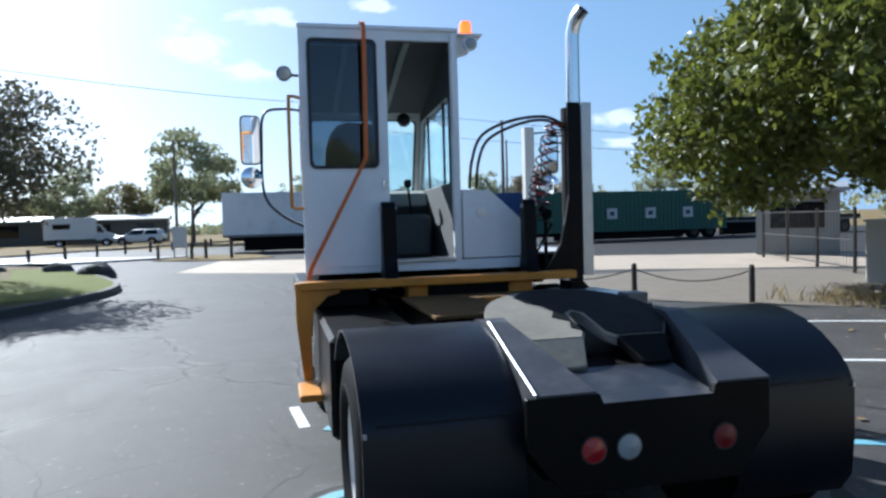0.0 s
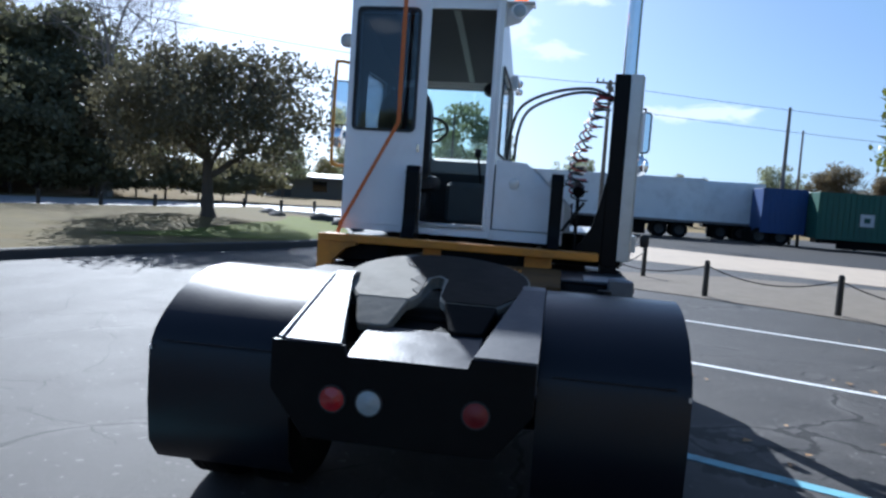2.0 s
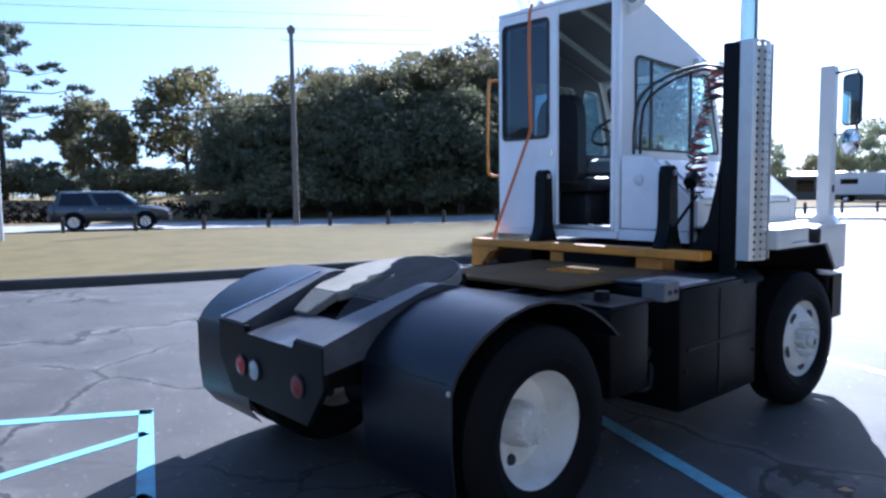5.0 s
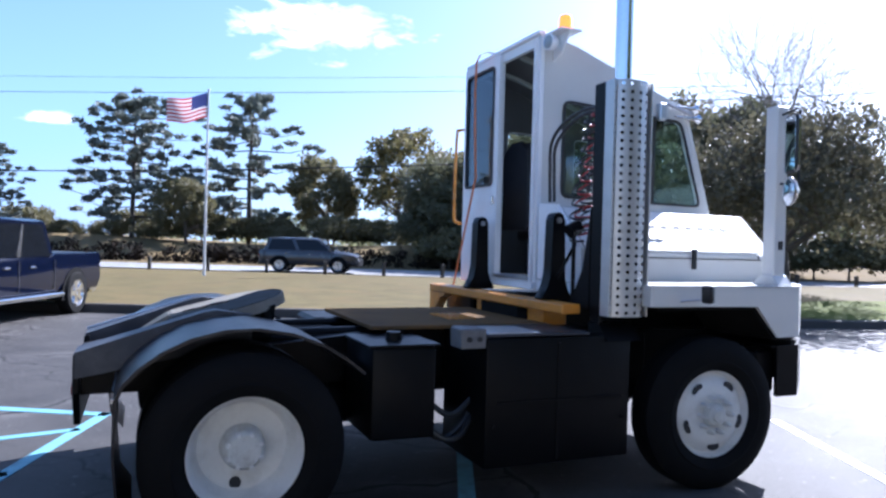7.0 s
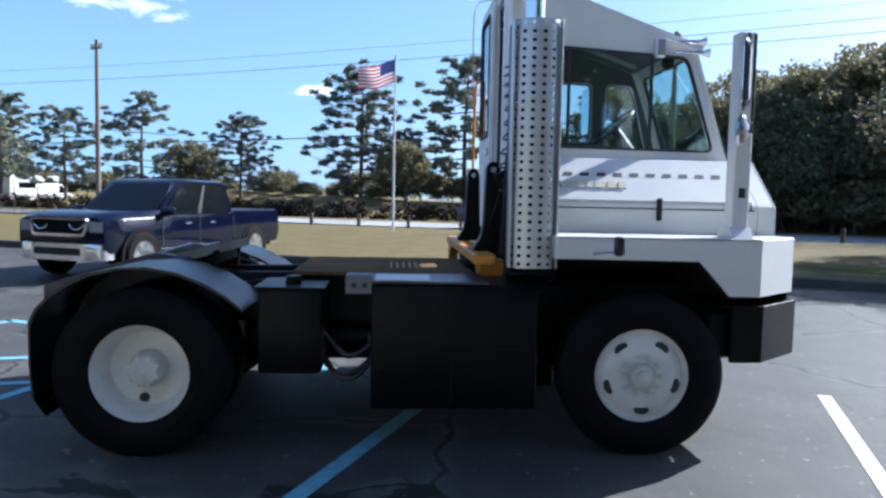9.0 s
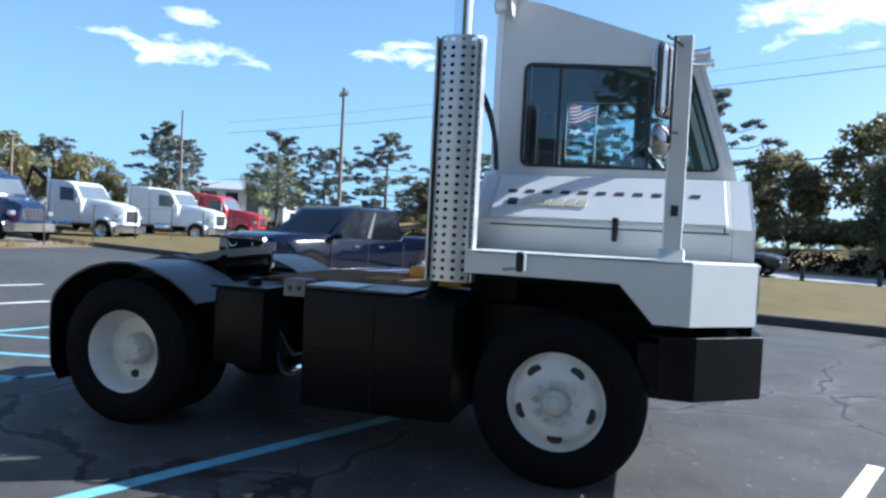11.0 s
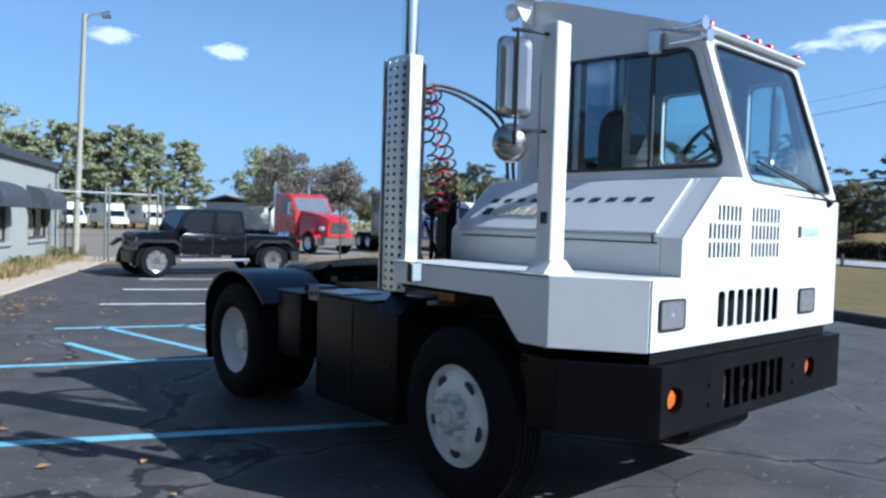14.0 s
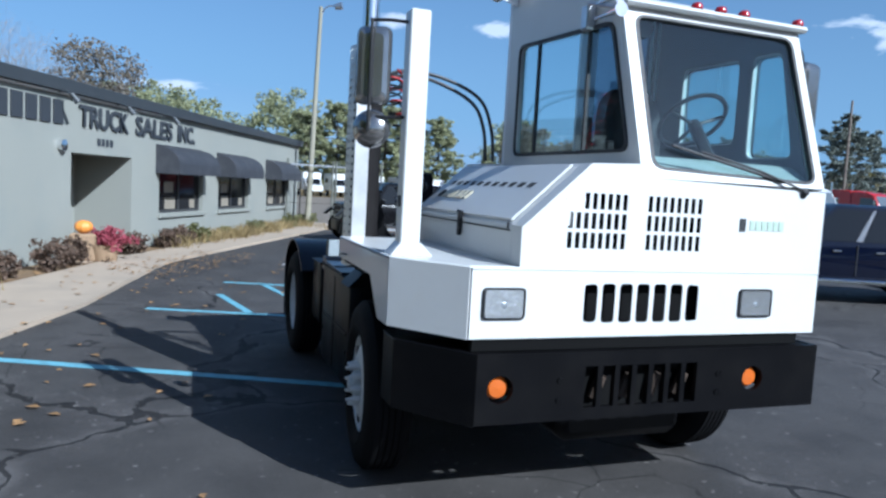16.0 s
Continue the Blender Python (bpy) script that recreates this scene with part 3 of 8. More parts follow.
# worn walkway behind the cab and the yellow cab frame
bm = B()
make_box(bm, -0.52, 0.68, 0.80, 2.02, 1.035, 1.06, 0.004)
deck = part("walkway", bm, DECK, truck, "worn brown-yellow walkway plate")
for i in range(5):
    for j in range(9):
        x0, y0 = 0.03 + j * 0.042, 1.45 + i * 0.045
        bm = B()
        make_box(bm, x0, x0 + 0.026, y0, y0 + 0.014, 1.06, 1.07)
        part("grip_bar", bm, YELLOW, deck)
bm = B()
make_box(bm, -1.30, 0.96, 1.98, 2.12, 1.145, 1.21, 0.008)
part("cab_crossbeam", bm, YELLOW, truck, "yellow painted crossbeam")
bm = B()
make_box(bm, -0.45, 0.6, 2.06, 2.25, 0.98, 1.143, 0.008)
part("cab_pedestal", bm, YELLOW, truck, "grimy yellow frame")
bm = B()
prism(bm, [(-1.335, 1.205), (-1.0, 1.205), (-1.0, 1.12), (-1.10, 1.10), (-1.20, 1.0), (-1.225, 0.88), (-1.225, 0.45), (-1.29, 0.45), (-1.335, 0.9)], "y", 2.0, 2.08, 0.006)
part("side_frame", bm, YELLOW, truck, "yellow side bracket")
bm = B()
make_box(bm, -1.34, -1.18, 1.55, 2.0, 0.40, 0.45, 0.01)
part("cab_step", bm, YELLOW, truck, "yellow entry step")
bm = B()
make_box(bm, -1.3, -0.75, 2.15, 3.9, 0.98, 1.16, 0.02)
make_box(bm, -1.18, -0.6, 0.72, 2.62, 0.36, 0.98, 0.03)
part("left_side_tank", bm, BLACK, truck, "black tank")
for x, w in ((-0.585, 0.055), (0.60, 0.05)):
    bm = B()
    prism(bm, round_corners([(2.00, 1.21), (2.27, 1.21), (2.20, 1.32), (2.185, 1.78), (2.155, 1.815), (2.115, 1.815), (2.09, 1.78), (2.08, 1.4), (2.06, 1.3)], 0.03, 3), "x", x - w, x + w, 0.006)
    up = part("cab_support", bm, BLACK, truck, "black tapered cab support", True)
    bm = B()
    tube(bm, [(x - w - 0.012, 2.135, 1.76), (x + w + 0.012, 2.135, 1.76)], 0.02, 10)
    part("bolt", bm, STEEL, up)

# unseen brackets, added to keep bright ground from showing behind the tank
for x in (-0.55, 0.5):
    bm = B()
    prism(bm, [(2.40, 0.98), (2.40, 0.62), (2.52, 0.40), (2.78, 0.40), (2.95, 0.62), (2.95, 0.98)], "x", x, x + 0.09, 0.008)
    part("spring_bracket", bm, BLACK, truck, "black spring bracket added to block the gap by the front wheel")
# air reservoirs slung under the frame, unseen, added to block bright ground behind
for x, z, r, y0, y1 in ((0.30, 0.56, 0.165, 0.42, 1.36), (-0.42, 0.55, 0.15, 0.45, 1.30)):
    bm = B()
    lathe(bm, [(y0, 0.0), (y0 + 0.015, r * 0.55), (y0 + 0.06, r), (y1 - 0.06, r), (y1 - 0.015, r * 0.55), (y1, 0.0)], "y", (x, 0, z), 24)
    res = part("air_reservoir", bm, BLACK, truck, "black air reservoir added under the frame to block bright ground", True)
    for yy in (y0 + 0.2, y1 - 0.2):
        bm = B()
        lathe(bm, [(yy - 0.02, r), (yy - 0.02, r + 0.006), (yy + 0.02, r + 0.006), (yy + 0.02, r)], "y", (x, 0, z), 24)
        part("band", bm, BLACK, res)

# boxes and tank between the axles, on the right
bm = B()
make_box(bm, 0.62, 1.15, 0.66, 1.045, 0.48, 1.0, 0.03, 2)
box1 = part("air_tank_box", bm, BLACK, truck, "black steel box", True)
bm = B()
make_box(bm, 0.64, 1.16, 0.64, 1.06, 0.995, 1.012, 0.004)
part("lid", bm, BLACK, box1)
bm = B()
tube(bm, [(0.95, 0.85, 1.01), (0.95, 0.85, 1.06)], [0.05, 0.045], 14)
part("filler_cap", bm, BLACK, box1)
bm = B()
make_box(bm, 0.55, 1.175, 1.34, 2.36, 0.27, 1.035, 0.02, 2)
tank = part("fuel_tank", bm, BLACK, truck, "large black side tank", True)
bm = B()
make_box(bm, 0.60, 1.17, 1.34, 2.05, 1.04, 1.055, 0.004)
part("step_plate", bm, RAMP, tank, "scuffed dark step plate")
bm = B()
make_box(bm, 0.84, 1.16, 1.36, 1.70, 1.055, 1.066, 0.004)
part("tread_plate", bm, GALV, tank, "small bright tread plate")
bm = B()
make_box(bm, 1.174, 1.182, 1.42, 2.30, 0.64, 0.662)
make_box(bm, 1.174, 1.180, 1.82, 1.84, 0.30, 1.0)
part("tank_strap", bm, BLACK, tank)
for zz in (0.52,):
    for yy in (1.40, 2.30):
        bm = B()
        tube(bm, [(1.172, yy, zz), (1.186, yy, zz)], 0.012, 8)
        part("bolt", bm, BLACK, tank)
bm = B()
make_box(bm, 1.0, 1.16, 1.185, 1.345, 0.975, 1.09, 0.006)
junction = part("junction_plate", bm, DULLSTEEL, truck, "grey metal connector plate")
for yy in (1.235, 1.30):
    bm = B()
    tube(bm, [(1.155, yy, 1.03), (1.168, yy, 1.03)], 0.016, 10)
    part("socket", bm, SLOT, junction)
for k, pts in enumerate((((0.9, 1.0, 0.62), (1.0, 1.12, 0.45), (1.02, 1.25, 0.44), (0.95, 1.38, 0.58)), ((0.8, 0.98, 0.55), (0.95, 1.15, 0.42), (0.95, 1.3, 0.50), (0.9, 1.40, 0.62)), ((0.9, 1.02, 0.7), (0.98, 1.2, 0.56), (0.95, 1.38, 0.66)))):
    bm = B()
    tube(bm, smooth_path(pts), 0.018, 8)
    part("air_line", bm, HOSE, truck, "sagging black air line", True)

# exhaust stack with its perforated guard
bm = B()
tube(bm, smooth_path([(1.10, 2.30, 1.15), (1.10, 2.30, 2.0), (1.10, 2.30, 3.08), (1.105, 2.295, 3.26), (1.125, 2.26, 3.36), (1.16, 2.20, 3.425)], 6), 0.058, 20, False)
stack = part("exhaust_pipe", bm, CHROME, truck, "tall bright exhaust stack with curved tip", True)
bm = B()
tube(bm, [(1.10, 2.31, 1.16), (1.10, 2.31, 2.60)], 0.108, 24)
part("muffler", bm, MUFFLERSHADE, stack, "muffler darkened for the shade inside its guard", True)
bm = B()
ROWS, COLS = 29, 6
gz0, gz1 = 1.15, 2.63


def guard_point(u, v):
    """u round the guard from its rear edge to its front edge, v upwards."""
    a = radians(-90 + 180 * u)
    return Vector((1.105 + 0.122 * math.cos(a) ** 0.55 if math.cos(a) > 0 else 1.105, 2.31 + 0.135 * math.sin(a), gz0 + (gz1 - gz0) * v))


cell = {}


def guard_vert(u, v):
    key = (round(u, 5), round(v, 5))
    if key not in cell:
        cell[key] = bm.verts.new(guard_point(u, v))
    return cell[key]


for r in range(ROWS):
    for c in range(COLS):
        u0, u1 = 0.04 + 0.92 * c / COLS, 0.04 + 0.92 * (c + 1) / COLS
        v0, v1 = r / ROWS, (r + 1) / ROWS
        um, vm = (u0 + u1) / 2, (v0 + v1) / 2
        rim = [(u0, v0), (um, v0), (u1, v0), (u1, vm), (u1, v1), (um, v1), (u0, v1), (u0, vm)]
        hu, hv = (u1 - u0) * 0.23, (v1 - v0) * 0.23
        off = [(-0.75, -0.75), (0, -1), (0.75, -0.75), (1, 0), (0.75, 0.75), (0, 1), (-0.75, 0.75), (-1, 0)]
        hole = [(um + a * hu, vm + b * hv) for a, b in off]
        R_ = [guard_vert(*p) for p in rim]
        H_ = [bm.verts.new(guard_point(*p)) for p in hole]
        for i in range(8):
            bm.faces.new((R_[i], R_[(i + 1) % 8], H_[(i + 1) % 8], H_[i]))
        H2 = [bm.verts.new(h.co + Vector((-0.006, 0, 0))) for h in H_]
        for i in range(8):
            bm.faces.new((H_[i], H_[(i + 1) % 8], H2[(i + 1) % 8], H2[i]))
part("exhaust_guard", bm, GALV, stack, "perforated bright steel exhaust guard", True)
bm = B()
make_box(bm, 1.108, 1.20, 2.160, 2.172, gz0, gz1, 0.002)
part("guard_edge", bm, GALV, stack)
bm = B()
make_box(bm, 1.108, 1.205, 2.446, 2.456, gz0, gz1, 0.002)
part("guard_edge", bm, GALV, stack, "plain bright front flange of the guard")
bm = B()
make_box(bm, 0.985, 1.106, 2.165, 2.195, 1.10, gz1, 0.006)
prism(bm, [(0.74, 1.20), (0.79, 1.24), (0.90, 1.42), (0.955, 1.66), (0.985, 1.84), (0.985, 1.18)], "y", 2.16, 2.20)
prism(bm, [(0.99, 1.10), (1.10, 1.10), (1.20, 1.0), (0.99, 1.0)], "y", 2.16, 2.42)
part("stack_support", bm, BLACK, stack, "black stack support")

# bonnet and front bodywork on the right, white steel
FEND = [(2.44, 1.35), (2.44, 1.215), (3.32, 1.215), (3.51, 0.998), (3.70, 0.998), (3.70, 1.35)]
bm = B()
prism(bm, FEND, "x", 1.255, 1.277, 0.004)
part("fender_side", bm, WHITE, truck, "white fender side panel")
bm = B()
prism(bm, [(0.10, 2.44), (1.277, 2.44), (1.277, 3.70), (0.985, 4.055), (0.10, 4.055)], "z", 1.335, 1.352, 0.004)
part("fender_top", bm, WHITE, truck, "white fender top with grey dust")
bm = B()
prism(bm, [(1.277, 3.70), (0.982, 4.072), (0.96, 4.05), (1.25, 3.69)], "z", 0.998, 1.349, 0.003)
part("fender_corner", bm, WHITE, truck, "white bevelled fender corner")
bm = B()
make_box(bm, 1.02, 1.272, 2.425, 2.445, 1.215, 1.35, 0.003)
part("fender_end", bm, WHITE, truck)
bm = B()
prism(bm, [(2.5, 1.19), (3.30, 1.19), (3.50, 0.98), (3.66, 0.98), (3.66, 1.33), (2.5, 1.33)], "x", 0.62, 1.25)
part("wheel_housing", bm, DARKGAP, truck, "inner wheel housing, near-black for the shade inside")
FACE_OUT = [(-1.15, 1.003), (0.975, 1.003), (0.975, 1.348), (0.732, 1.352), (0.732, 1.545), (0.375, 1.87), (0.10, 1.88), (0.055, 1.82), (-1.15, 1.80), (-1.15, 1.36)]
holes = []
for c in range(4):
    for r in range(3 if c else 3):
        x1 = 0.485 - c * 0.087
        z0 = 1.45 + r * 0.098
        if c == 0 and r == 2:
            continue
        for k in range(2):
            xx = x1 - k * 0.044
            holes.append((xx - 0.026, xx, z0, z0 + 0.080))
for c in range(4):
    for r in range(3):
        for k in range(2):
            xx = 0.028 - c * 0.088 - k * 0.044
            z0 = 1.45 + r * 0.098
            holes.append((xx - 0.026, xx, z0, z0 + 0.080))
low = [(0.365 - i * 0.103 - 0.076, 0.365 - i * 0.103, 1.075, 1.275) for i in range(7)]
bm = B()
plate(bm, FACE_OUT, [[(a, c), (b, c), (b, d), (a, d)] for a, b, c, d in holes] + [rounded(a, b, c, d, 0.018, 3) for a, b, c, d in low[1:-1]] + [round_corners([(low[0][0], 1.075), (low[0][1] - 0.004, 1.082), (low[0][1], 1.10), (low[0][1], 1.25), (low[0][1] - 0.004, 1.268), (low[0][0], 1.275)], 0.03, 3), round_corners([(low[-1][0], 1.10), (low[-1][0] + 0.004, 1.082), (low[-1][1], 1.075), (low[-1][1], 1.275), (low[-1][0] + 0.004, 1.268), (low[-1][0], 1.25)], 0.03, 3)]
      + [[(0.70, 1.105), (0.91, 1.105), (0.91, 1.245), (0.70, 1.245)], [(-0.815, 1.105), (-0.605, 1.105), (-0.605, 1.245), (-0.815, 1.245)]], "y", 4.072, 4.078)
face = part("front_panel", bm, WHITE, truck, "white front panel with slotted grille")
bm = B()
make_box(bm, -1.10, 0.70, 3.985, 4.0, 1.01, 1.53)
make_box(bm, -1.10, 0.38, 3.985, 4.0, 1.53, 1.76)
part("radiator", bm, DARKGAP, truck, "radiator core, near-black for the shade behind the grille")
bm = B()
make_box(bm, -1.148, -1.11, 3.50, 4.058, 1.0, 1.345)
part("left_front_side", bm, WHITE, truck)
bm = B()
make_box(bm, -1.152, 0.977, 4.055, 4.082, 1.338, 1.346, 0.002)
part("panel_seam", bm, WHITE, face)
for x in (0.805, -0.71):
    bm = B()
    plate(bm, rounded(x - 0.112, x + 0.112, 1.098, 1.252, 0.02, 3), [rounded(x - 0.100, x + 0.100, 1.108, 1.242, 0.012, 2)], "y", 4.074, 4.090)
    hl = part("headlight", bm, PLASTIC, truck, "rectangular headlight in a thin dark frame")
    bm = B()
    loft(bm, [[(a, y, b) for a, b in rounded(x - w, x + w, 1.175 - h, 1.175 + h, c, 4)] for w, h, c, y in ((0.101, 0.068, 0.014, 4.0885), (0.086, 0.056, 0.026, 4.0835), (0.060, 0.042, 0.030, 4.0795), (0.024, 0.020, 0.016, 4.0780))])
    part("reflector", bm, HEADBOWL, hl, "bright dished reflector", True)
    bm = B()
    lathe(bm, [(4.0775, 0.022), (4.086, 0.020), (4.091, 0.012), (4.093, 0.0)], "y", (x, 0, 1.168), 16)
    part("bulb", bm, LENS_HEAD, hl, "clear bulb", True)
    bm = B()
    make_box(bm, x - 0.045, x + 0.045, 4.079, 4.087, 1.200, 1.212, 0.003)
    part("shade_bar", bm, PLASTIC, hl, "dark bar over the bulb")
for i, (a, b) in enumerate(((-0.56, -0.60), (-0.63, -0.66), (-0.67, -0.70), (-0.71, -0.74), (-0.75, -0.78), (-0.79, -0.82), (-0.83, -0.86))):
    bm = B()
    make_box(bm, b, a, 4.077, 4.082, 1.575 if i else 1.565, 1.625 if i else 1.635)
    part("maker_badge", bm, SLOT if i == 0 else MARKGREEN, face, "faded maker badge, illegible")
for zz in (1.68, 1.635):
    bm = B()
    make_box(bm, 0.40, 0.50, 4.077, 4.080, zz, zz + 0.018)
    part("decal", bm, GREYWHITE, face)

# engine hood: upright lower side, sloping lid up to the cab
H = [(0.08, 1.35), (0.725, 1.35), (0.725, 1.548), (0.37, 1.872), (0.10, 1.885), (0.08, 1.88)]
bm = B()
prism(bm, H, "y", 2.335, 3.955, 0.006)
hood = part("engine_hood", bm, WHITE, truck, "white engine hood with sloping vented lid")
bm = B()
plate(bm, H, [inset(H, 0.03)], "y", 3.955, 4.071)
part("hood_rim", bm, WHITE, hood)
ux, uz = (0.37 - 0.725), (1.872 - 1.548)
ul = math.hypot(ux, uz)
slope = Matrix.Translation((0.725, 2.42, 1.548)) @ Matrix(((0, ux / ul, uz / ul, 0), (1, 0, 0, 0), (0, uz / ul, -ux / ul, 0), (0, 0, 0, 1)))
bm = B()
make_box(bm, 0.02, 1.50, 0.02, ul - 0.02, 0.002, 0.016, 0.004)
lid = part("hood_lid", bm, WHITE, hood, "white sloping lid", at=slope)
for i in range(11):
    a = 0.10 + i * 0.118
    bm = B()
    prism(bm, [(a, 0.265), (a + 0.062, 0.265), (a + 0.072, 0.302), (a + 0.01, 0.302)], "z", 0.016, 0.0185)
    part("vent_slot", bm, SLOT, lid, "dark louvre slot").matrix_basis = Matrix.Identity(4)
bm = B()
make_box(bm, 0.12, 0.185, 0.140, 0.205, 0.016, 0.024, 0.002)
part("maker_badge", bm, SLOT, lid, "square maker emblem")
for i, wdt in enumerate((0.062, 0.066, 0.050, 0.080, 0.066, 0.062)):
    a = 0.215 + sum((0.062, 0.066, 0.050, 0.080, 0.066, 0.062)[:i]) + i * 0.009
    bm = B()
    prism(bm, [(a, 0.138), (a + wdt - 0.010, 0.138), (a + wdt + 0.004, 0.207), (a + 0.014, 0.207)], "z", 0.016, 0.025)
    part("maker_badge", bm, MARK, lid, "maker badge block")
bm = B()
make_box(bm, 0.722, 0.732, 2.45, 3.93, 1.515, 1.523)
make_box(bm, 0.722, 0.731, 3.90, 3.908, 1.523, 1.56)
part("hood_seam", bm, SLOT, hood)
bm = B()
make_box(bm, 0.727, 0.75, 3.24, 3.275, 1.44, 1.57, 0.006)
tube(bm, [(0.74, 3.2575, 1.57), (0.735, 3.2575, 1.585)], 0.022, 8)
part("hood_latch", bm, PLASTIC, hood, "black rubber hood latch")
# rear bulkhead of the engine bay, beside the door
bm = B()
prism(bm, [(0.08, 1.33), (0.668, 1.33), (0.668, 1.575), (0.335, 1.895), (0.08, 1.912)], "y", 2.31, 2.338, 0.004)
bulk = part("engine_bulkhead", bm, GREYWHITE, truck, "grey-white rear bulkhead panel")
bm = B()
lathe(bm, [(-0.0, 0.045), (-0.008, 0.043), (-0.01, 0.0)], "y", (0.24, 2.31, 1.717), 18)
part("plug", bm, STEEL, bulk, "round grey access plug")
bm = B()
make_box(bm, 0.05, 0.665, 2.315, 2.45, 1.235, 1.322, 0.004)
part("bulkhead_skirt", bm, GREYWHITE, truck)

# front bumper: black steel box with bevelled corner
bm = B()
slots = [(0.355 - i * 0.101 - 0.072, 0.355 - i * 0.101, 0.655, 0.865) for i in range(7)]
plate(bm, [(-1.145, 0.595), (0.943, 0.595), (0.943, 0.94), (-1.145, 0.94)],
      [[(a, c), (b, c), (b, d), (a, d)] for a, b, c, d in slots]
      + [[(x + 0.068 * math.cos(2 * math.pi * i / 20), 0.765 + 0.068 * math.sin(2 * math.pi * i / 20)) for i in range(20)] for x in (0.817, -0.70)], "y", 4.095, 4.125)
bumper = part("front_bumper", bm, BLACK, truck, "heavy black steel front bumper with slots")
bm = B()
prism(bm, [(0.943, 4.125), (1.245, 3.745), (1.245, 3.55), (1.215, 3.55), (1.215, 3.735), (0.93, 4.095)], "z", 0.585, 0.94, 0.003)
part("bumper_return", bm, BLACK, bumper)
bm = B()
prism(bm, [(-1.145, 4.125), (-1.165, 3.60), (-1.135, 3.60), (-1.115, 4.095)], "z", 0.595, 0.94, 0.003)
part("bumper_return", bm, BLACK, bumper)
bm = B()
prism(bm, [(-1.14, 4.12), (0.94, 4.12), (1.235, 3.745), (1.235, 3.5), (-1.14, 3.5)], "z", 0.925, 0.936)
part("bumper_top", bm, BLACK, bumper)
bm = B()
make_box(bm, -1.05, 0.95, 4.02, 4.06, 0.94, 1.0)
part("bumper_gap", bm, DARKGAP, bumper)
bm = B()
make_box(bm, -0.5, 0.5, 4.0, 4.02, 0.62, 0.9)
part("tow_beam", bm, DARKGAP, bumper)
for i in range(4):
    bm = B()
    tube(bm, [(0.25 - i * 0.17, 4.04, 0.68), (0.22 - i * 0.17, 4.06, 0.80)], 0.03, 8)
    part("tow_fitting", bm, IRONRUST, bumper)
bm = B()
make_box(bm, -0.45, 0.35, 3.3, 3.9, 0.38, 0.62, 0.06)
part("oil_pan", bm, BLACK, truck, smooth=True)
for x in (0.817, -0.70):
    bm = B()
    lathe(bm, [(-0.01, 0.058), (0.0, 0.056), (0.012, 0.045), (0.016, 0.0)], "y", (x, 4.085, 0.765), 20)
    tl = part("turn_light", bm, LENS_AMBER, bumper, "round amber turn light", True)
    bm = B()
    lathe(bm, [(-0.03, 0.068), (-0.03, 0.0)], "y", (x, 4.095, 0.765), 20)
    part("cup", bm, DARKGAP, tl)
for x in (0.50, -0.46, -0.48):
    for zz in (0.70, 0.80):
        bm = B()
        tube(bm, [(x, 4.12, zz), (x, 4.132, zz)], 0.014, 8)
        part("bolt", bm, BLACK, bumper)
bm = B()
make_box(bm, 1.0, 1.18, 3.42, 3.6, 0.60, 0.9, 0.02)
part("steering_bracket", bm, BLACK, truck)

# white mirror post with its mirrors
bm = B()
make_box(bm, 1.10, 1.205, 3.535, 3.64, 1.35, 2.60, 0.006)
prism(bm, [(1.10, 1.42), (1.205, 1.42), (1.262, 1.352), (1.03, 1.352)], "y", 3.52, 3.655, 0.004)
post = part("mirror_post", bm, WHITE, truck, "square white mirror post")
bm = B()
make_box(bm, 1.204, 1.21, 3.57, 3.61, 1.60, 1.66)
part("label_plate", bm, SLOT, post)
bm = B()
tube(bm, smooth_path([(1.20, 3.58, 2.54), (1.29, 3.55, 2.545), (1.38, 3.50, 2.545)]), 0.009, 8)
tube(bm, smooth_path([(1.20, 3.58, 2.06), (1.29, 3.55, 2.055), (1.38, 3.50, 2.055)]), 0.009, 8)
tube(bm, [(1.38, 3.54, 2.545), (1.38, 3.54, 1.98)], 0.009, 8)
part("mirror_bracket", bm, PLASTIC, post)


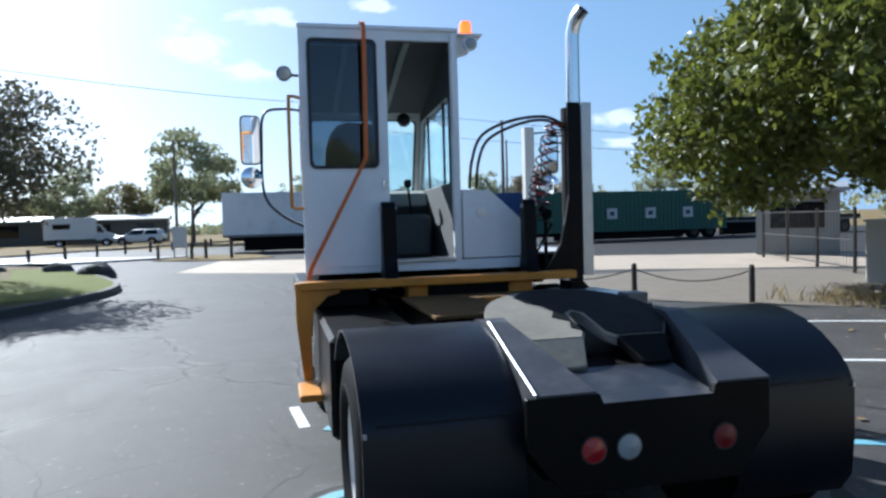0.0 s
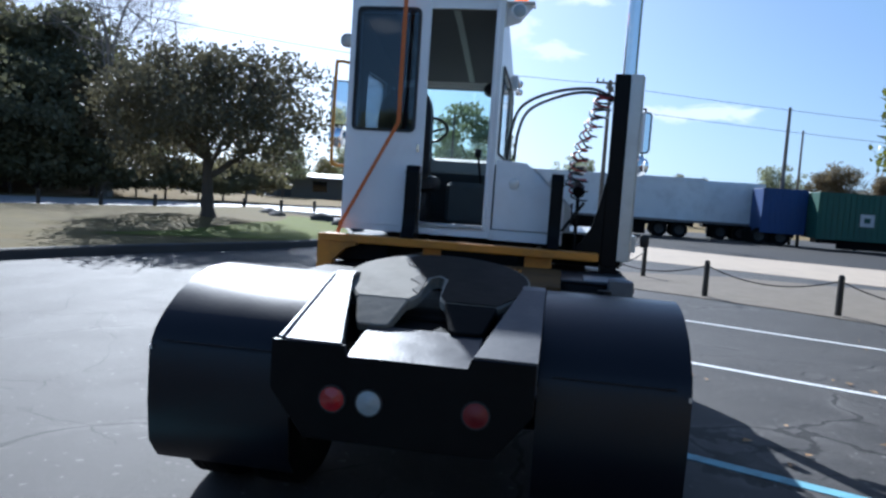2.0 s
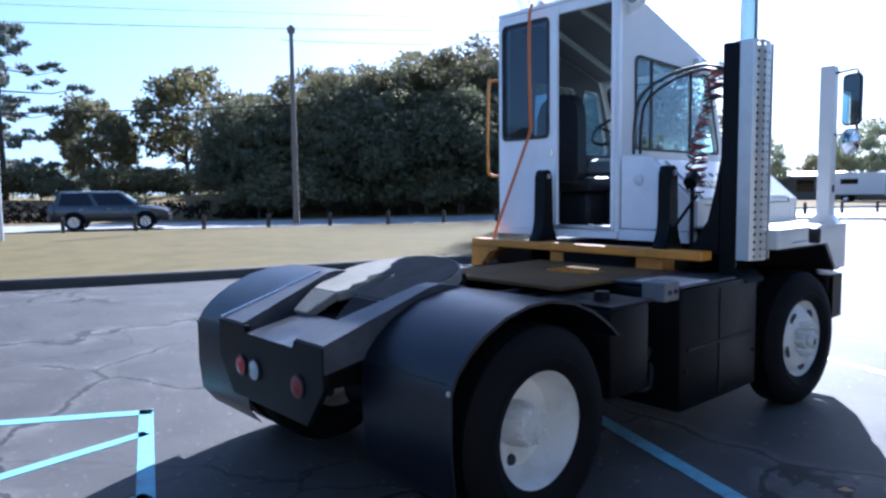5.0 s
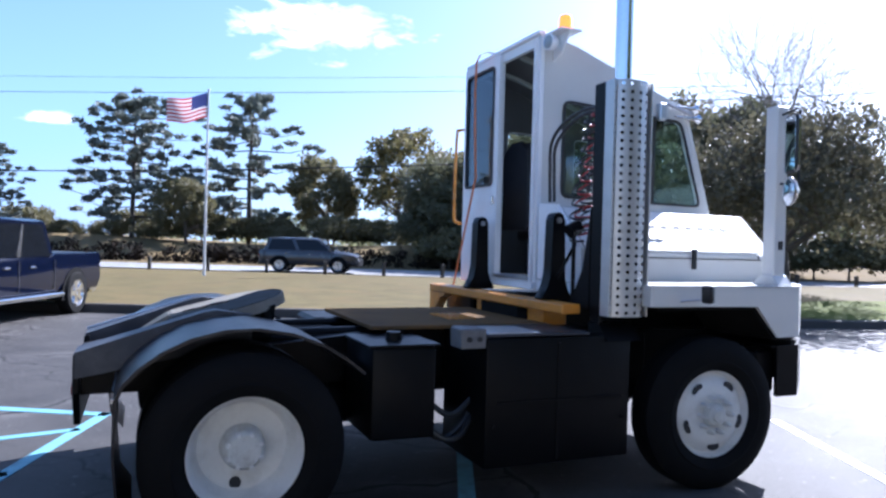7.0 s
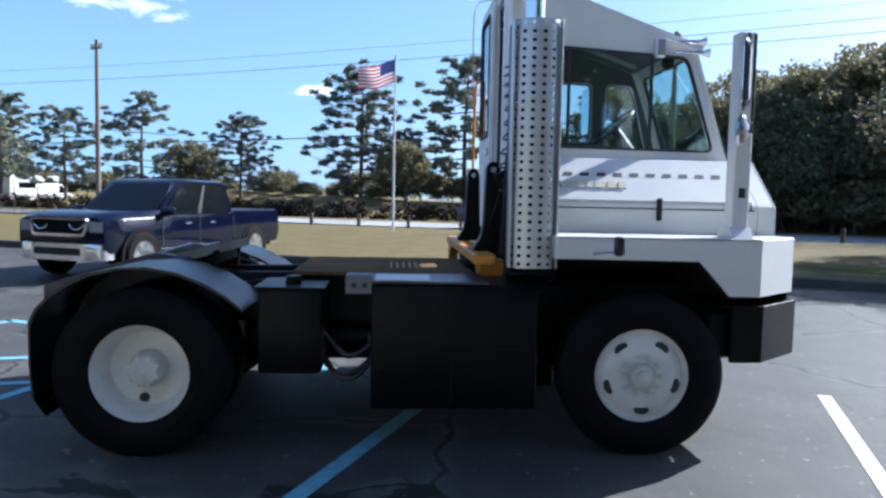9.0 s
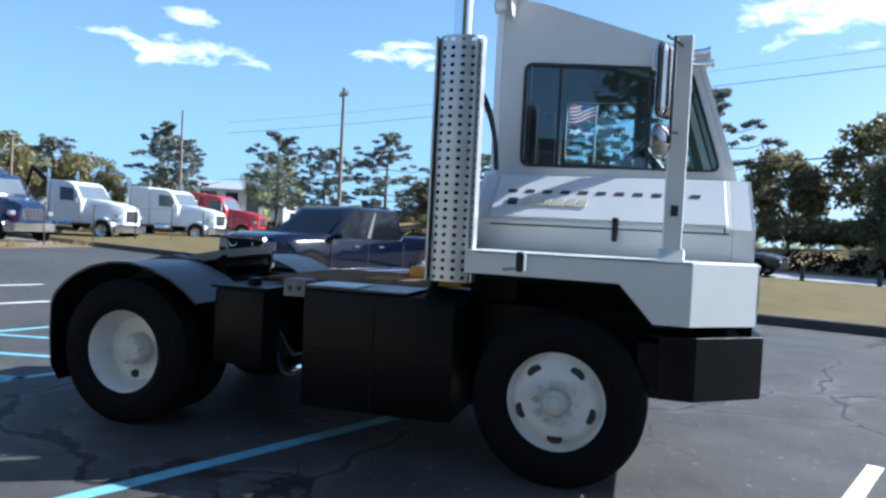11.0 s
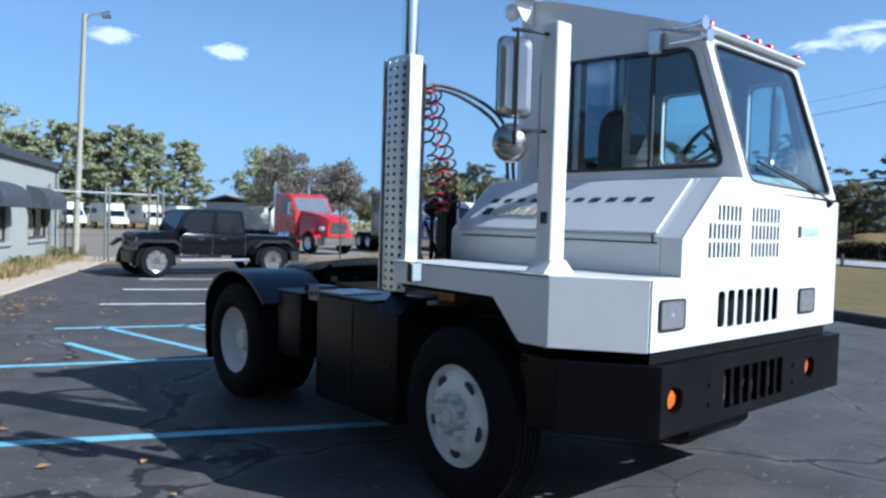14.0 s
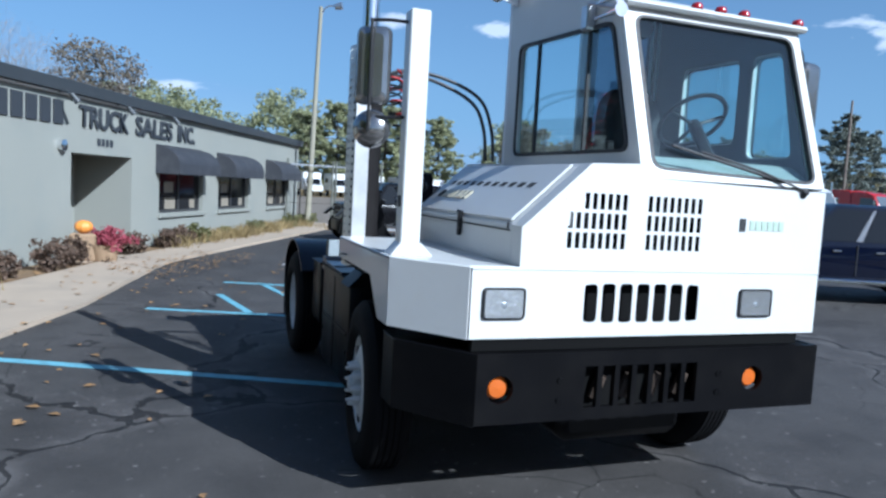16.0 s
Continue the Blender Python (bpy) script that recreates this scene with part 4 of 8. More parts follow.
def add_mirror(parent, x, y, z, turn, hgt=0.40):
    """A truck mirror, glass to the rear, with a round convex one below; z is its middle."""
    m = pose(x, y, z, 0, 0, turn)
    bm = B()
    prism(bm, rounded(-0.092, 0.092, -hgt / 2, hgt / 2, 0.04, 4), "y", 0.0, 0.018, 0.006)
    ob = part("wing_mirror", bm, PLASTIC, parent, "black-rimmed wing mirror", True, m)
    bm = B()
    loft(bm, [[(a, 0.016, b) for a, b in rounded(-0.089, 0.089, -hgt / 2 + 0.004, hgt / 2 - 0.004, 0.038, 4)],
              [(a, 0.034, b) for a, b in rounded(-0.080, 0.080, -hgt / 2 + 0.014, hgt / 2 - 0.014, 0.035, 4)],
              [(a, 0.042, b) for a, b in rounded(-0.055, 0.055, -hgt / 2 + 0.04, hgt / 2 - 0.04, 0.03, 4)]])
    part("mirror_back", bm, MIRRORBACK, ob, "glossy grey rounded mirror back")
    bm = B()
    prism(bm, rounded(-0.080, 0.080, -hgt / 2 + 0.015, hgt / 2 - 0.015, 0.03, 4), "y", -0.004, 0.004)
    part("mirror_glass", bm, MIRROR, ob, "flat mirror glass")
    bm = B()
    lathe(bm, [(0.05, 0.0), (0.045, 0.05), (0.02, 0.085), (0.0, 0.10), (-0.006, 0.10)], "y", (0.0, 0, -hgt / 2 - 0.12), 24)
    cv = part("convex_mirror", bm, DULLCHROME, ob, "round convex mirror", True)
    bm = B()
    lathe(bm, [(-0.006, 0.098), (-0.02, 0.07), (-0.028, 0.035), (-0.031, 0.0)], "y", (0.0, 0, -hgt / 2 - 0.12), 24)
    part("mirror_glass", bm, MIRROR, cv, "bulged mirror glass", True)
    return ob


add_mirror(post, 1.35, 3.49, 2.315, -27)
bm = B()
make_box(bm, 1.345, 1.425, 2.755, 2.795, 1.245, 1.36, 0.015, 2)
sidelamp = part("side_marker_lamp", bm, PLASTIC, truck, "black side lamp", True)
bm = B()
make_box(bm, 1.352, 1.418, 2.797, 2.808, 1.252, 1.353, 0.004)
part("lens", bm, LENS_WHITE, sidelamp, "clear lens")
bm = B()
tube(bm, [(1.36, 2.775, 1.27), (1.275, 2.66, 1.25)], 0.008, 6)
part("stem", bm, STEEL, sidelamp)

# ---- cab ----
XL, XR, XLF = -1.24, 0.065, -1.155     # the left side leans in towards the front


def side_outline():
    """Cab side: rear foot, rear top, roof, brow, windscreen foot, nose."""
    return [(2.337, 1.27), (2.337, 3.226), (2.62, 3.17), (3.70, 2.80), (3.722, 2.735), (4.02, 1.83), (4.055, 1.35), (2.6, 1.27)]


LW_REAR = [(2.68, 2.10), (3.32, 2.09), (3.32, 2.67), (2.68, 2.69)]         # the left side has two smaller panes
LW_FRONT = [(3.41, 1.99), (3.845, 1.985), (3.69, 2.66), (3.41, 2.67)]
SW = [(2.50, 1.955), (3.935, 1.945), (3.70, 2.685), (2.50, 2.745)]       # side window opening
for x0, x1, nm in ((XR - 0.035, XR, "right"), (XL, XL + 0.035, "left")):
    bm = B()
    panes = [SW] if nm == "right" else [LW_REAR, LW_FRONT]
    plate(bm, side_outline(), [round_corners(inset(q, 0.03), 0.06, 4) for q in panes], "x", x0, x1)
    wallp = part("cab_side", bm, WHITE, truck, "white cab side with sliding window")
    out_x = x1 if nm == "right" else x0 - 0.012
    for q in panes:
        bm = B()
        plate(bm, round_corners(inset(q, 0.012), 0.075, 4), [round_corners(inset(q, 0.042), 0.055, 4)], "x", out_x, out_x + 0.012)
        part("window_seal", bm, GASKET, wallp, "black rubber window seal")
        bm = B()
        prism(bm, round_corners(inset(q, 0.03), 0.06, 4), "x", (x0 + x1) / 2 - 0.003, (x0 + x1) / 2 + 0.003)
        g = part("side_glass", bm, GLASS_CLEAR, wallp, "clear side glass")
        g.visible_shadow = False
    for ys in (2.78, 3.42) if nm == "right" else ():
        bm = B()
        make_box(bm, (x0 + x1) / 2 - 0.01, (x0 + x1) / 2 + 0.01, ys - 0.011, ys + 0.011, 1.97, 2.71)
        part("window_bar", bm, GASKET, wallp)
    bm = B()
    xi = x0 - 0.006 if nm == "right" else x1 + 0.002
    plate(bm, [(2.36, 1.32), (2.36, 3.14), (2.62, 3.10), (3.66, 2.755), (3.72, 2.62), (3.97, 1.84), (3.97, 1.32)], [round_corners(inset(q, 0.02), 0.06, 4) for q in panes], "x", xi, xi + 0.004)
    part("lining", bm, INTERIOR, wallp, "dark grey cab side lining")
    if nm == "left":
        for ob in (wallp, *wallp.children):
            for v in ob.data.vertices:
                v.co.x += (XLF - XL) * max(0.0, (v.co.y - 2.34) / 1.715)
bm = B()
loft(bm, [[(x, y, z) for y, z in ((2.337, 3.226), (2.62, 3.169), (3.70, 2.799), (3.70, 2.775), (2.62, 3.14), (2.337, 3.20))] for x in (XL + 0.0351, XR - 0.0351)])
for v in bm.verts:
    v.co.x += (XLF - XL) * max(0.0, (v.co.y - 2.34) / 1.715) if v.co.x < -0.5 else 0.0
part("cab_roof", bm, WHITE, truck, "white sloping cab roof")
bm = B()
loft(bm, [[(x, y, z) for y, z in ((2.33, 3.195), (2.62, 3.13), (3.68, 2.77), (3.68, 2.755), (2.62, 3.10), (2.33, 3.165))] for x in (XL + 0.04, XR - 0.04)])
for v in bm.verts:
    v.co.x += (XLF - XL) * max(0.0, (v.co.y - 2.34) / 1.715) if v.co.x < -0.5 else 0.0
part("headlining", bm, INTERIOR, truck, "grey cab headlining")
for x in (-0.85, -0.35):
    bm = B()
    loft(bm, [[(x + d, y, z) for d, z in ((-0.025, z0), (0.025, z0), (0.025, z0 - 0.03), (-0.025, z0 - 0.03))] for y, z0 in ((2.36, 3.158), (2.62, 3.098), (3.6, 2.775))])
    part("roof_rib", bm, DASH, truck, "pale roof rib")
# visor lip over the windscreen with marker lamps
bm = B()
loft(bm, [[(x, y, z) for y, z in ((3.66, 2.815), (3.80, 2.775), (3.815, 2.755), (3.80, 2.74), (3.70, 2.745))] for x in (XLF - 0.02, XR + 0.005)])
part("roof_lip", bm, WHITE, truck, "white roof lip")
for x in (0.0, -0.42, -0.585, -0.75, -1.15):
    bm = B()
    lathe(bm, [(0.0, 0.034), (0.015, 0.034), (0.03, 0.026), (0.04, 0.0)], "z", (x, 3.755, 2.787), 14)
    part("marker_lamp", bm, LENS_RED, truck, "small red roof marker lamp", True)
# windscreen: plane from its foot to the brow
def screen(u, v, d=0.0):
    """u from 0 at the right to 1 at the left, v from foot to brow; d outwards."""
    y = 4.055 + (3.755 - 4.055) * v + 0.949 * d
    z = 1.82 + (2.745 - 1.82) * v + 0.316 * d
    return Vector((XR + (XLF - XR) * u, y, z))


def screen_plate(outer, holes, d0, d1):
    bm = B()
    plate(bm, outer, holes, "z", d0, d1)
    for v in bm.verts:
        v.co = screen(v.co.x, v.co.y, v.co.z)
    return bm


scr_in = round_corners([(0.055, 0.05), (0.955, 0.02), (0.955, 0.955), (0.055, 0.955)], 0.07, 4)
part("windscreen_frame", screen_plate([(0, 0), (1, 0), (1, 1), (0, 1)], [scr_in], -0.03, 0.004), WHITE, truck, "white windscreen pillars")
seal = part("windscreen_seal", screen_plate(scr_in, [inset(scr_in, 0.016)], -0.02, 0.008), GASKET, truck, "black windscreen seal")
wg = part("windscreen", screen_plate(scr_in, [], -0.014, -0.008), GLASS_FRONT, truck, "pale tinted windscreen")
wg.visible_shadow = False
bm = B()
tube(bm, [screen(0.86, -0.03, 0.03), screen(0.62, 0.07, 0.03), screen(0.30, 0.16, 0.03)], 0.007, 6)
make_p = [screen(0.75, 0.02, 0.02), screen(0.5, 0.09, 0.02), screen(0.16, 0.185, 0.02)]
tube(bm, make_p, 0.009, 6)
tube(bm, [screen(0.86, -0.05, 0.0), screen(0.86, -0.03, 0.035)], 0.02, 8)
part("wiper", bm, GASKET, truck, "black windscreen wiper")
# rear wall with open doorway and the slid-back door
bm = B()
plate(bm, [(XL, 1.255), (XR, 1.255), (XR, 3.235), (XL, 3.235)], [[(-0.58, 1.345), (0.0, 1.345), (0.0, 3.14), (-0.58, 3.14)], [(-1.15, 2.12), (-0.66, 2.12), (-0.66, 3.09), (-1.15, 3.09)]], "y", 2.30, 2.335)
rear_lining = B()
plate(rear_lining, [(XL + 0.05, 1.32), (XR - 0.05, 1.32), (XR - 0.05, 3.15), (XL + 0.05, 3.15)], [[(-0.585, 1.345), (-0.001, 1.345), (-0.001, 3.135), (-0.585, 3.135)], [(-1.155, 2.115), (-0.655, 2.115), (-0.655, 3.095), (-1.155, 3.095)]], "y", 2.338, 2.342)
rear = part("cab_rear_wall", bm, GREYWHITE, truck, "grey-white cab rear wall with open doorway")
bm = B()
make_box(bm, XL - 0.005, XR + 0.005, 2.275, 2.34, 3.215, 3.248, 0.006)
part("lining", rear_lining, INTERIOR, rear, "dark grey rear lining")
part("top_rail", bm, GREYWHITE, rear, "pale sliding door rail")
bm = B()
make_box(bm, XL, XR, 2.27, 2.30, 1.245, 1.30, 0.004)
part("bottom_rail", bm, GREYWHITE, rear, "pale sliding door rail")
bm = B()
plate(bm, [(-1.225, 1.30), (-0.545, 1.30), (-0.545, 3.20), (-1.225, 3.20)], [rounded(-1.175, -0.625, 2.095, 3.125, 0.05, 4)], "y", 2.262, 2.292)
door = part("sliding_door", bm, GREYWHITE, truck, "grey-white sliding cab door, slid open")
bm = B()
plate(bm, rounded(-1.178, -0.622, 2.092, 3.128, 0.05, 4), [rounded(-1.155, -0.645, 2.115, 3.105, 0.04, 4)], "y", 2.252, 2.264)
part("window_seal", bm, GASKET, door, "black rubber seal")
bm = B()
prism(bm, rounded(-1.172, -0.628, 2.098, 3.122, 0.05, 4), "y", 2.268, 2.274)
part("door_glass", bm, GLASS_DARK, door, "dark tinted door glass")
bm = B()
make_box(bm, -0.60, -0.575, 2.235, 2.262, 1.93, 2.0, 0.006)
part("door_handle", bm, CHROME, door, "small chrome door handle")
bm = B()
make_box(bm, -0.002, 0.028, 2.275, 2.30, 1.30, 3.2, 0.005)
part("door_jamb", bm, GREYWHITE, rear)
bm = B()
make_box(bm, -0.58, 0.0, 2.26, 2.40, 1.315, 1.345, 0.004)
part("door_sill", bm, STEEL, rear, "worn metal door sill")
bm = B()
sp = [Vector(p) for p in ((-0.735, 2.34, 3.262), (-0.735, 2.24, 3.262), (-0.735, 2.17, 3.235), (-0.736, 2.135, 3.16), (-0.737, 2.13, 2.9), (-0.739, 2.14, 2.55), (-0.744, 2.16, 2.165), (-1.20, 2.20, 1.30), (-1.228, 2.19, 1.20))]
loft(bm, [[p + Vector((dx, dy, 0)) for dx, dy in ((-0.017, 0), (0.017, 0), (0.017, -0.004), (-0.017, -0.004))] for p in sp])
part("tie_strap", bm, STRAP, truck, "orange ratchet strap across the door")
# beacon and work lamps on the roof corner
bm = B()
make_box(bm, 0.06, 0.30, 2.33, 2.52, 3.21, 3.222, 0.003)
prism(bm, [(0.06, 3.21), (0.30, 3.21), (0.18, 3.06), (0.06, 3.02)], "y", 2.41, 2.42)
bracket = part("lamp_bracket", bm, GREYWHITE, truck, "white lamp bracket")
bm = B()
lathe(bm, [(0.0, 0.06), (0.03, 0.06), (0.035, 0.052), (0.10, 0.05), (0.125, 0.042), (0.13, 0.0)], "z", (0.18, 2.44, 3.222), 22)
part("beacon", bm, BEACON, bracket, "amber beacon lamp", True)


def add_worklamp(x, y, z, turn, parent, shell):
    bm = B()
    lathe(bm, [(0.07, 0.0), (0.065, 0.035), (0.03, 0.058), (-0.01, 0.062), (-0.012, 0.05)], "y", (0, 0, 0), 20)
    w = part("work_lamp", bm, shell, parent, "round work lamp", True, pose(x, y, z, 0, 0, turn))
    bm = B()
    lathe(bm, [(-0.012, 0.052), (-0.02, 0.03), (-0.022, 0.0)], "y", (0, 0, 0), 20)
    part("lens", bm, LENS_WHITE, w, "clear lens", True)


add_worklamp(0.18, 2.30, 3.13, 8, truck, GREYWHITE)
add_worklamp(-1.35, 2.55, 2.90, 0, truck, PLASTIC)
bm = B()
tube(bm, [(-1.35, 2.60, 2.90), (-1.23, 2.62, 2.90)], 0.012, 6)
part("lamp_stem", bm, PLASTIC, truck)
for zz, dy in ((2.78, 0.0), (2.70, 0.03)):
    bm = B()
    lathe(bm, [(0.10, 0.040), (0.085, 0.028), (0.05, 0.018), (-0.06, 0.011), (-0.16, 0.008)], "y", (XR + 0.05, 3.70 + dy, zz), 14, True)
    part("air_horn", bm, CHROME, truck, "small chrome horn", True)
bm = B()
tube(bm, [(XR + 0.05, 3.5, 2.80), (XR + 0.05, 3.78, 2.72)], 0.012, 6)
make_box(bm, XR - 0.0, XR + 0.06, 3.42, 3.50, 2.66, 2.80, 0.01)
part("horn_bracket", bm, STEEL, truck)
# left grab rails and mirror
bm = B()
tube(bm, smooth_path([(-1.24, 2.31, 2.66), (-1.315, 2.25, 2.66), (-1.33, 2.23, 2.58), (-1.33, 2.22, 1.88), (-1.315, 2.25, 1.79), (-1.24, 2.31, 1.78)]), 0.014, 8)
part("grab_rail", bm, YELLOW, truck, "yellow cab grab rail", True)
bm = B()
tube(bm, smooth_path([(-1.17, 3.6, 2.76), (-1.35, 3.5, 2.76), (-1.53, 3.44, 2.70), (-1.56, 3.42, 2.4), (-1.55, 3.42, 1.95), (-1.40, 3.5, 1.75), (-1.16, 3.6, 1.62)]), 0.013, 8)
lm = part("mirror_arm", bm, PLASTIC, truck, "black looped mirror arm", True)
add_mirror(lm, -1.66, 3.38, 2.45, 11, 0.46)
# cab inside
bm = B()
make_box(bm, XLF + 0.04, XR - 0.04, 2.34, 4.0, 1.28, 1.31)
part("cab_floor", bm, INTERIOR, truck)
bm = B()
prism(bm, [(3.42, 1.82), (3.47, 1.93), (3.60, 1.965), (3.86, 1.945), (4.0, 1.85), (3.975, 1.80), (3.975, 1.32), (3.62, 1.32), (3.55, 1.6)], "x", XLF + 0.045, XR - 0.045, 0.01)
dash = part("dashboard", bm, DASH, truck, "pale grey-green dashboard")
bm = B()
prism(bm, [(3.415, 1.80), (3.535, 1.60), (3.60, 1.33), (3.615, 1.33), (3.555, 1.61), (3.43, 1.81)], "x", XLF + 0.05, XR - 0.05)
part("kick_panel", bm, KICK, dash, "dark teal-grey lower panel")
bm = B()
make_box(bm, -0.46, -0.02, 3.05, 3.6, 1.31, 1.72, 0.04)
part("console", bm, KICK, truck, "dark teal-grey engine console")
bm = B()
make_box(bm, -1.02, -0.52, 2.72, 3.16, 1.62, 1.76, 0.05, 2)
make_box(bm, -0.95, -0.60, 2.78, 3.1, 1.31, 1.62, 0.03)
seat = part("driver_seat", bm, SEAT, truck, "black vinyl driver's seat", True)
bm = B()
prism(bm, round_corners([(-1.06, 1.72), (-0.54, 1.72), (-0.55, 2.34), (-0.61, 2.50), (-0.93, 2.50), (-1.02, 2.34)], 0.08, 4), "y", 2.56, 2.68, 0.02)
part("backrest", bm, SEAT, seat, "black backrest", True)
bm = B()
cw = Matrix.Translation((-0.75, 3.38, 2.22)) @ Euler((radians(42), 0, 0)).to_matrix().to_4x4()
tube(bm, [cw @ Vector((0.215 * math.cos(a), 0.215 * math.sin(a), 0)) for a in [2 * math.pi * i / 32 for i in range(33)]], 0.015, 8)
for a in (0.3, 2.84, 4.71):
    tube(bm, [cw @ Vector((0, 0, -0.04)), cw @ Vector((0.21 * math.cos(a), 0.21 * math.sin(a), 0))], 0.012, 6)
tube(bm, [cw @ Vector((0, 0, -0.02)), Vector((-0.74, 3.62, 1.92))], 0.04, 10)
part("steering_wheel", bm, PLASTIC, truck, "black steering wheel", True)
bm = B()
tube(bm, [(-0.16, 3.35, 1.72), (-0.20, 3.30, 2.0)], 0.012, 6)
make_box(bm, -0.235, -0.165, 3.27, 3.33, 1.98, 2.06, 0.015)
part("shift_lever", bm, PLASTIC, truck, "black shift lever")
bm = B()
lathe(bm, [(0.03, 0.0), (0.03, 0.062), (0.0, 0.07), (-0.03, 0.05), (-0.045, 0.0)], "y", (-0.16, 3.62, 2.68), 18)
part("cab_fan", bm, PLASTIC, truck, "small black cab fan", True)

# air lines: two arched black hoses and the coils beside the stack
for k, (dx, dz) in enumerate(((0.0, 0.0), (0.06, -0.03))):
    bm = B()
    tube(bm, smooth_path([(0.16 + dx, 2.36, 1.92), (0.18 + dx, 2.34, 2.15), (0.26 + dx, 2.30, 2.36 + dz), (0.50 + dx, 2.27, 2.48 + dz), (0.80, 2.26, 2.52 + dz), (0.99, 2.27, 2.46 + dz)], 8), 0.013, 8)
    part("air_hose", bm, HOSE, truck, "arched black air hose", True)
random.seed(4)
for k, (mt, lab) in enumerate(((HOSE, "coiled black air hose"), (REDHOSE, "coiled red air hose"), (HOSE, "coiled black air hose"))):
    bm = B()
    pts = []
    turns = 11
    for i in range(turns * 12 + 1):
        f = i / (turns * 12)
        a = 2 * math.pi * f * turns + k * 2
        r = 0.055 + 0.015 * math.sin(9 * f + k)
        ax = Vector((0.90 - 0.14 * f - 0.05 * k * f + 0.03 * math.sin(7 * f + k), 2.25 + 0.05 * k - 0.04, 2.45 - 0.78 * f + 0.05 * math.sin(5 * f + k)))
        pts.append(ax + Vector((r * math.cos(a), 0.8 * r * math.sin(a), 0.02 * math.sin(a * 1.0))))
    tube(bm, pts, 0.0075, 5)
    part("coiled_hose", bm, mt, truck, lab, True)
bm = B()
make_box(bm, 0.755, 0.785, 2.17, 2.19, 1.22, 1.70, 0.006)
tube(bm, [(0.77, 2.14, 1.68), (0.77, 2.22, 1.72)], 0.05, 10)
tube(bm, [(0.82, 2.16, 1.60), (0.66, 2.12, 1.36)], 0.012, 6)
part("hose_holder", bm, BLACK, truck, "black hose holder post")
# unseen panel, added to block bright ground between tank and front wheel
bm = B()
make_box(bm, 0.46, 0.50, 2.28, 2.62, 0.24, 1.20, 0.008)
part("splash_guard", bm, BLACK, truck, "black inner panel added to block the gap by the front wheel")

# ---- ground, road, building ----
DV, NV = Vector((0.916, -0.401)), Vector((0.401, 0.916))     # along the stall lines, and across them


def SN(s, n):
    p = DV * s + NV * n
    return (p.x, p.y)


def asphalt(name, base_v, crack=0.6, sheen=0.56, tint=(1.07, 1.0, 0.95)):
    """Old asphalt: aggregate, patches, worn tracks and sealed cracks."""
    m = bpy.data.materials.new(name)
    m.use_nodes = True
    nt = m.node_tree
    b = nt.nodes["Principled BSDF"]
    tc = nt.nodes.new("ShaderNodeTexCoord")

    def noise_at(scale, detail=6, rough=0.6, dist=0.0):
        n = nt.nodes.new("ShaderNodeTexNoise")
        n.inputs["Scale"].default_value, n.inputs["Detail"].default_value = scale, detail
        n.inputs["Roughness"].default_value, n.inputs["Distortion"].default_value = rough, dist
        nt.links.new(tc.outputs["Object"], n.inputs["Vector"])
        return n.outputs["Fac"]

    def maths(op, a, c):
        k = nt.nodes.new("ShaderNodeMath")
        k.operation = op
        for i, v in ((0, a), (1, c)):
            if isinstance(v, (int, float)):
                k.inputs[i].default_value = v
            else:
                nt.links.new(v, k.inputs[i])
        return k.outputs[0]

    def ramp(src, p0, p1):
        r = nt.nodes.new("ShaderNodeValToRGB")
        r.color_ramp.elements[0].position, r.color_ramp.elements[1].position = p0, p1
        nt.links.new(src, r.inputs[0])
        return r.outputs[0]

    big, mid, fine, grit = noise_at(0.22, 5), noise_at(1.7, 8), noise_at(28, 4), noise_at(190, 2, 0.7)
    v = maths("MULTIPLY_ADD", big, 0.7)
    nt.nodes[-1].inputs[2].default_value = 0.42
    v2 = maths("ADD", v, maths("MULTIPLY", maths("SUBTRACT", mid, 0.5), 1.0))
    v3 = maths("ADD", v2, maths("MULTIPLY", maths("SUBTRACT", fine, 0.5), 0.35))
    v4 = maths("ADD", v3, maths("MULTIPLY", maths("SUBTRACT", grit, 0.5), 0.85))
    # thin dark cracks along warped cells
    wob = nt.nodes.new("ShaderNodeTexNoise")
    wob.inputs["Scale"].default_value, wob.inputs["Detail"].default_value = 1.1, 8
    nt.links.new(tc.outputs["Object"], wob.inputs["Vector"])
    mx = nt.nodes.new("ShaderNodeMix")
    mx.data_type = "VECTOR"
    mx.inputs["Factor"].default_value = 0.42
    nt.links.new(tc.outputs["Object"], mx.inputs["A"])
    nt.links.new(wob.outputs["Color"], mx.inputs["B"])
    vor = nt.nodes.new("ShaderNodeTexVoronoi")
    vor.feature = "DISTANCE_TO_EDGE"
    vor.inputs["Scale"].default_value = 0.50
    nt.links.new(mx.outputs["Result"], vor.inputs["Vector"])
    line = maths("LESS_THAN", vor.outputs["Distance"], maths("MULTIPLY", noise_at(5.0, 3), 0.0105))
    keep = ramp(noise_at(0.35, 3), 0.36, 0.42)
    crk = maths("MULTIPLY", maths("MULTIPLY", line, keep), crack)
    # dusty pale margins along the cracks, and a finer net of cracks in worn places
    halo = maths("MULTIPLY", maths("SUBTRACT", 1.0, ramp(vor.outputs["Distance"], 0.006, 0.035)), keep)
    vor2 = nt.nodes.new("ShaderNodeTexVoronoi")
    vor2.feature = "DISTANCE_TO_EDGE"
    vor2.inputs["Scale"].default_value = 1.35
    nt.links.new(mx.outputs["Result"], vor2.inputs["Vector"])
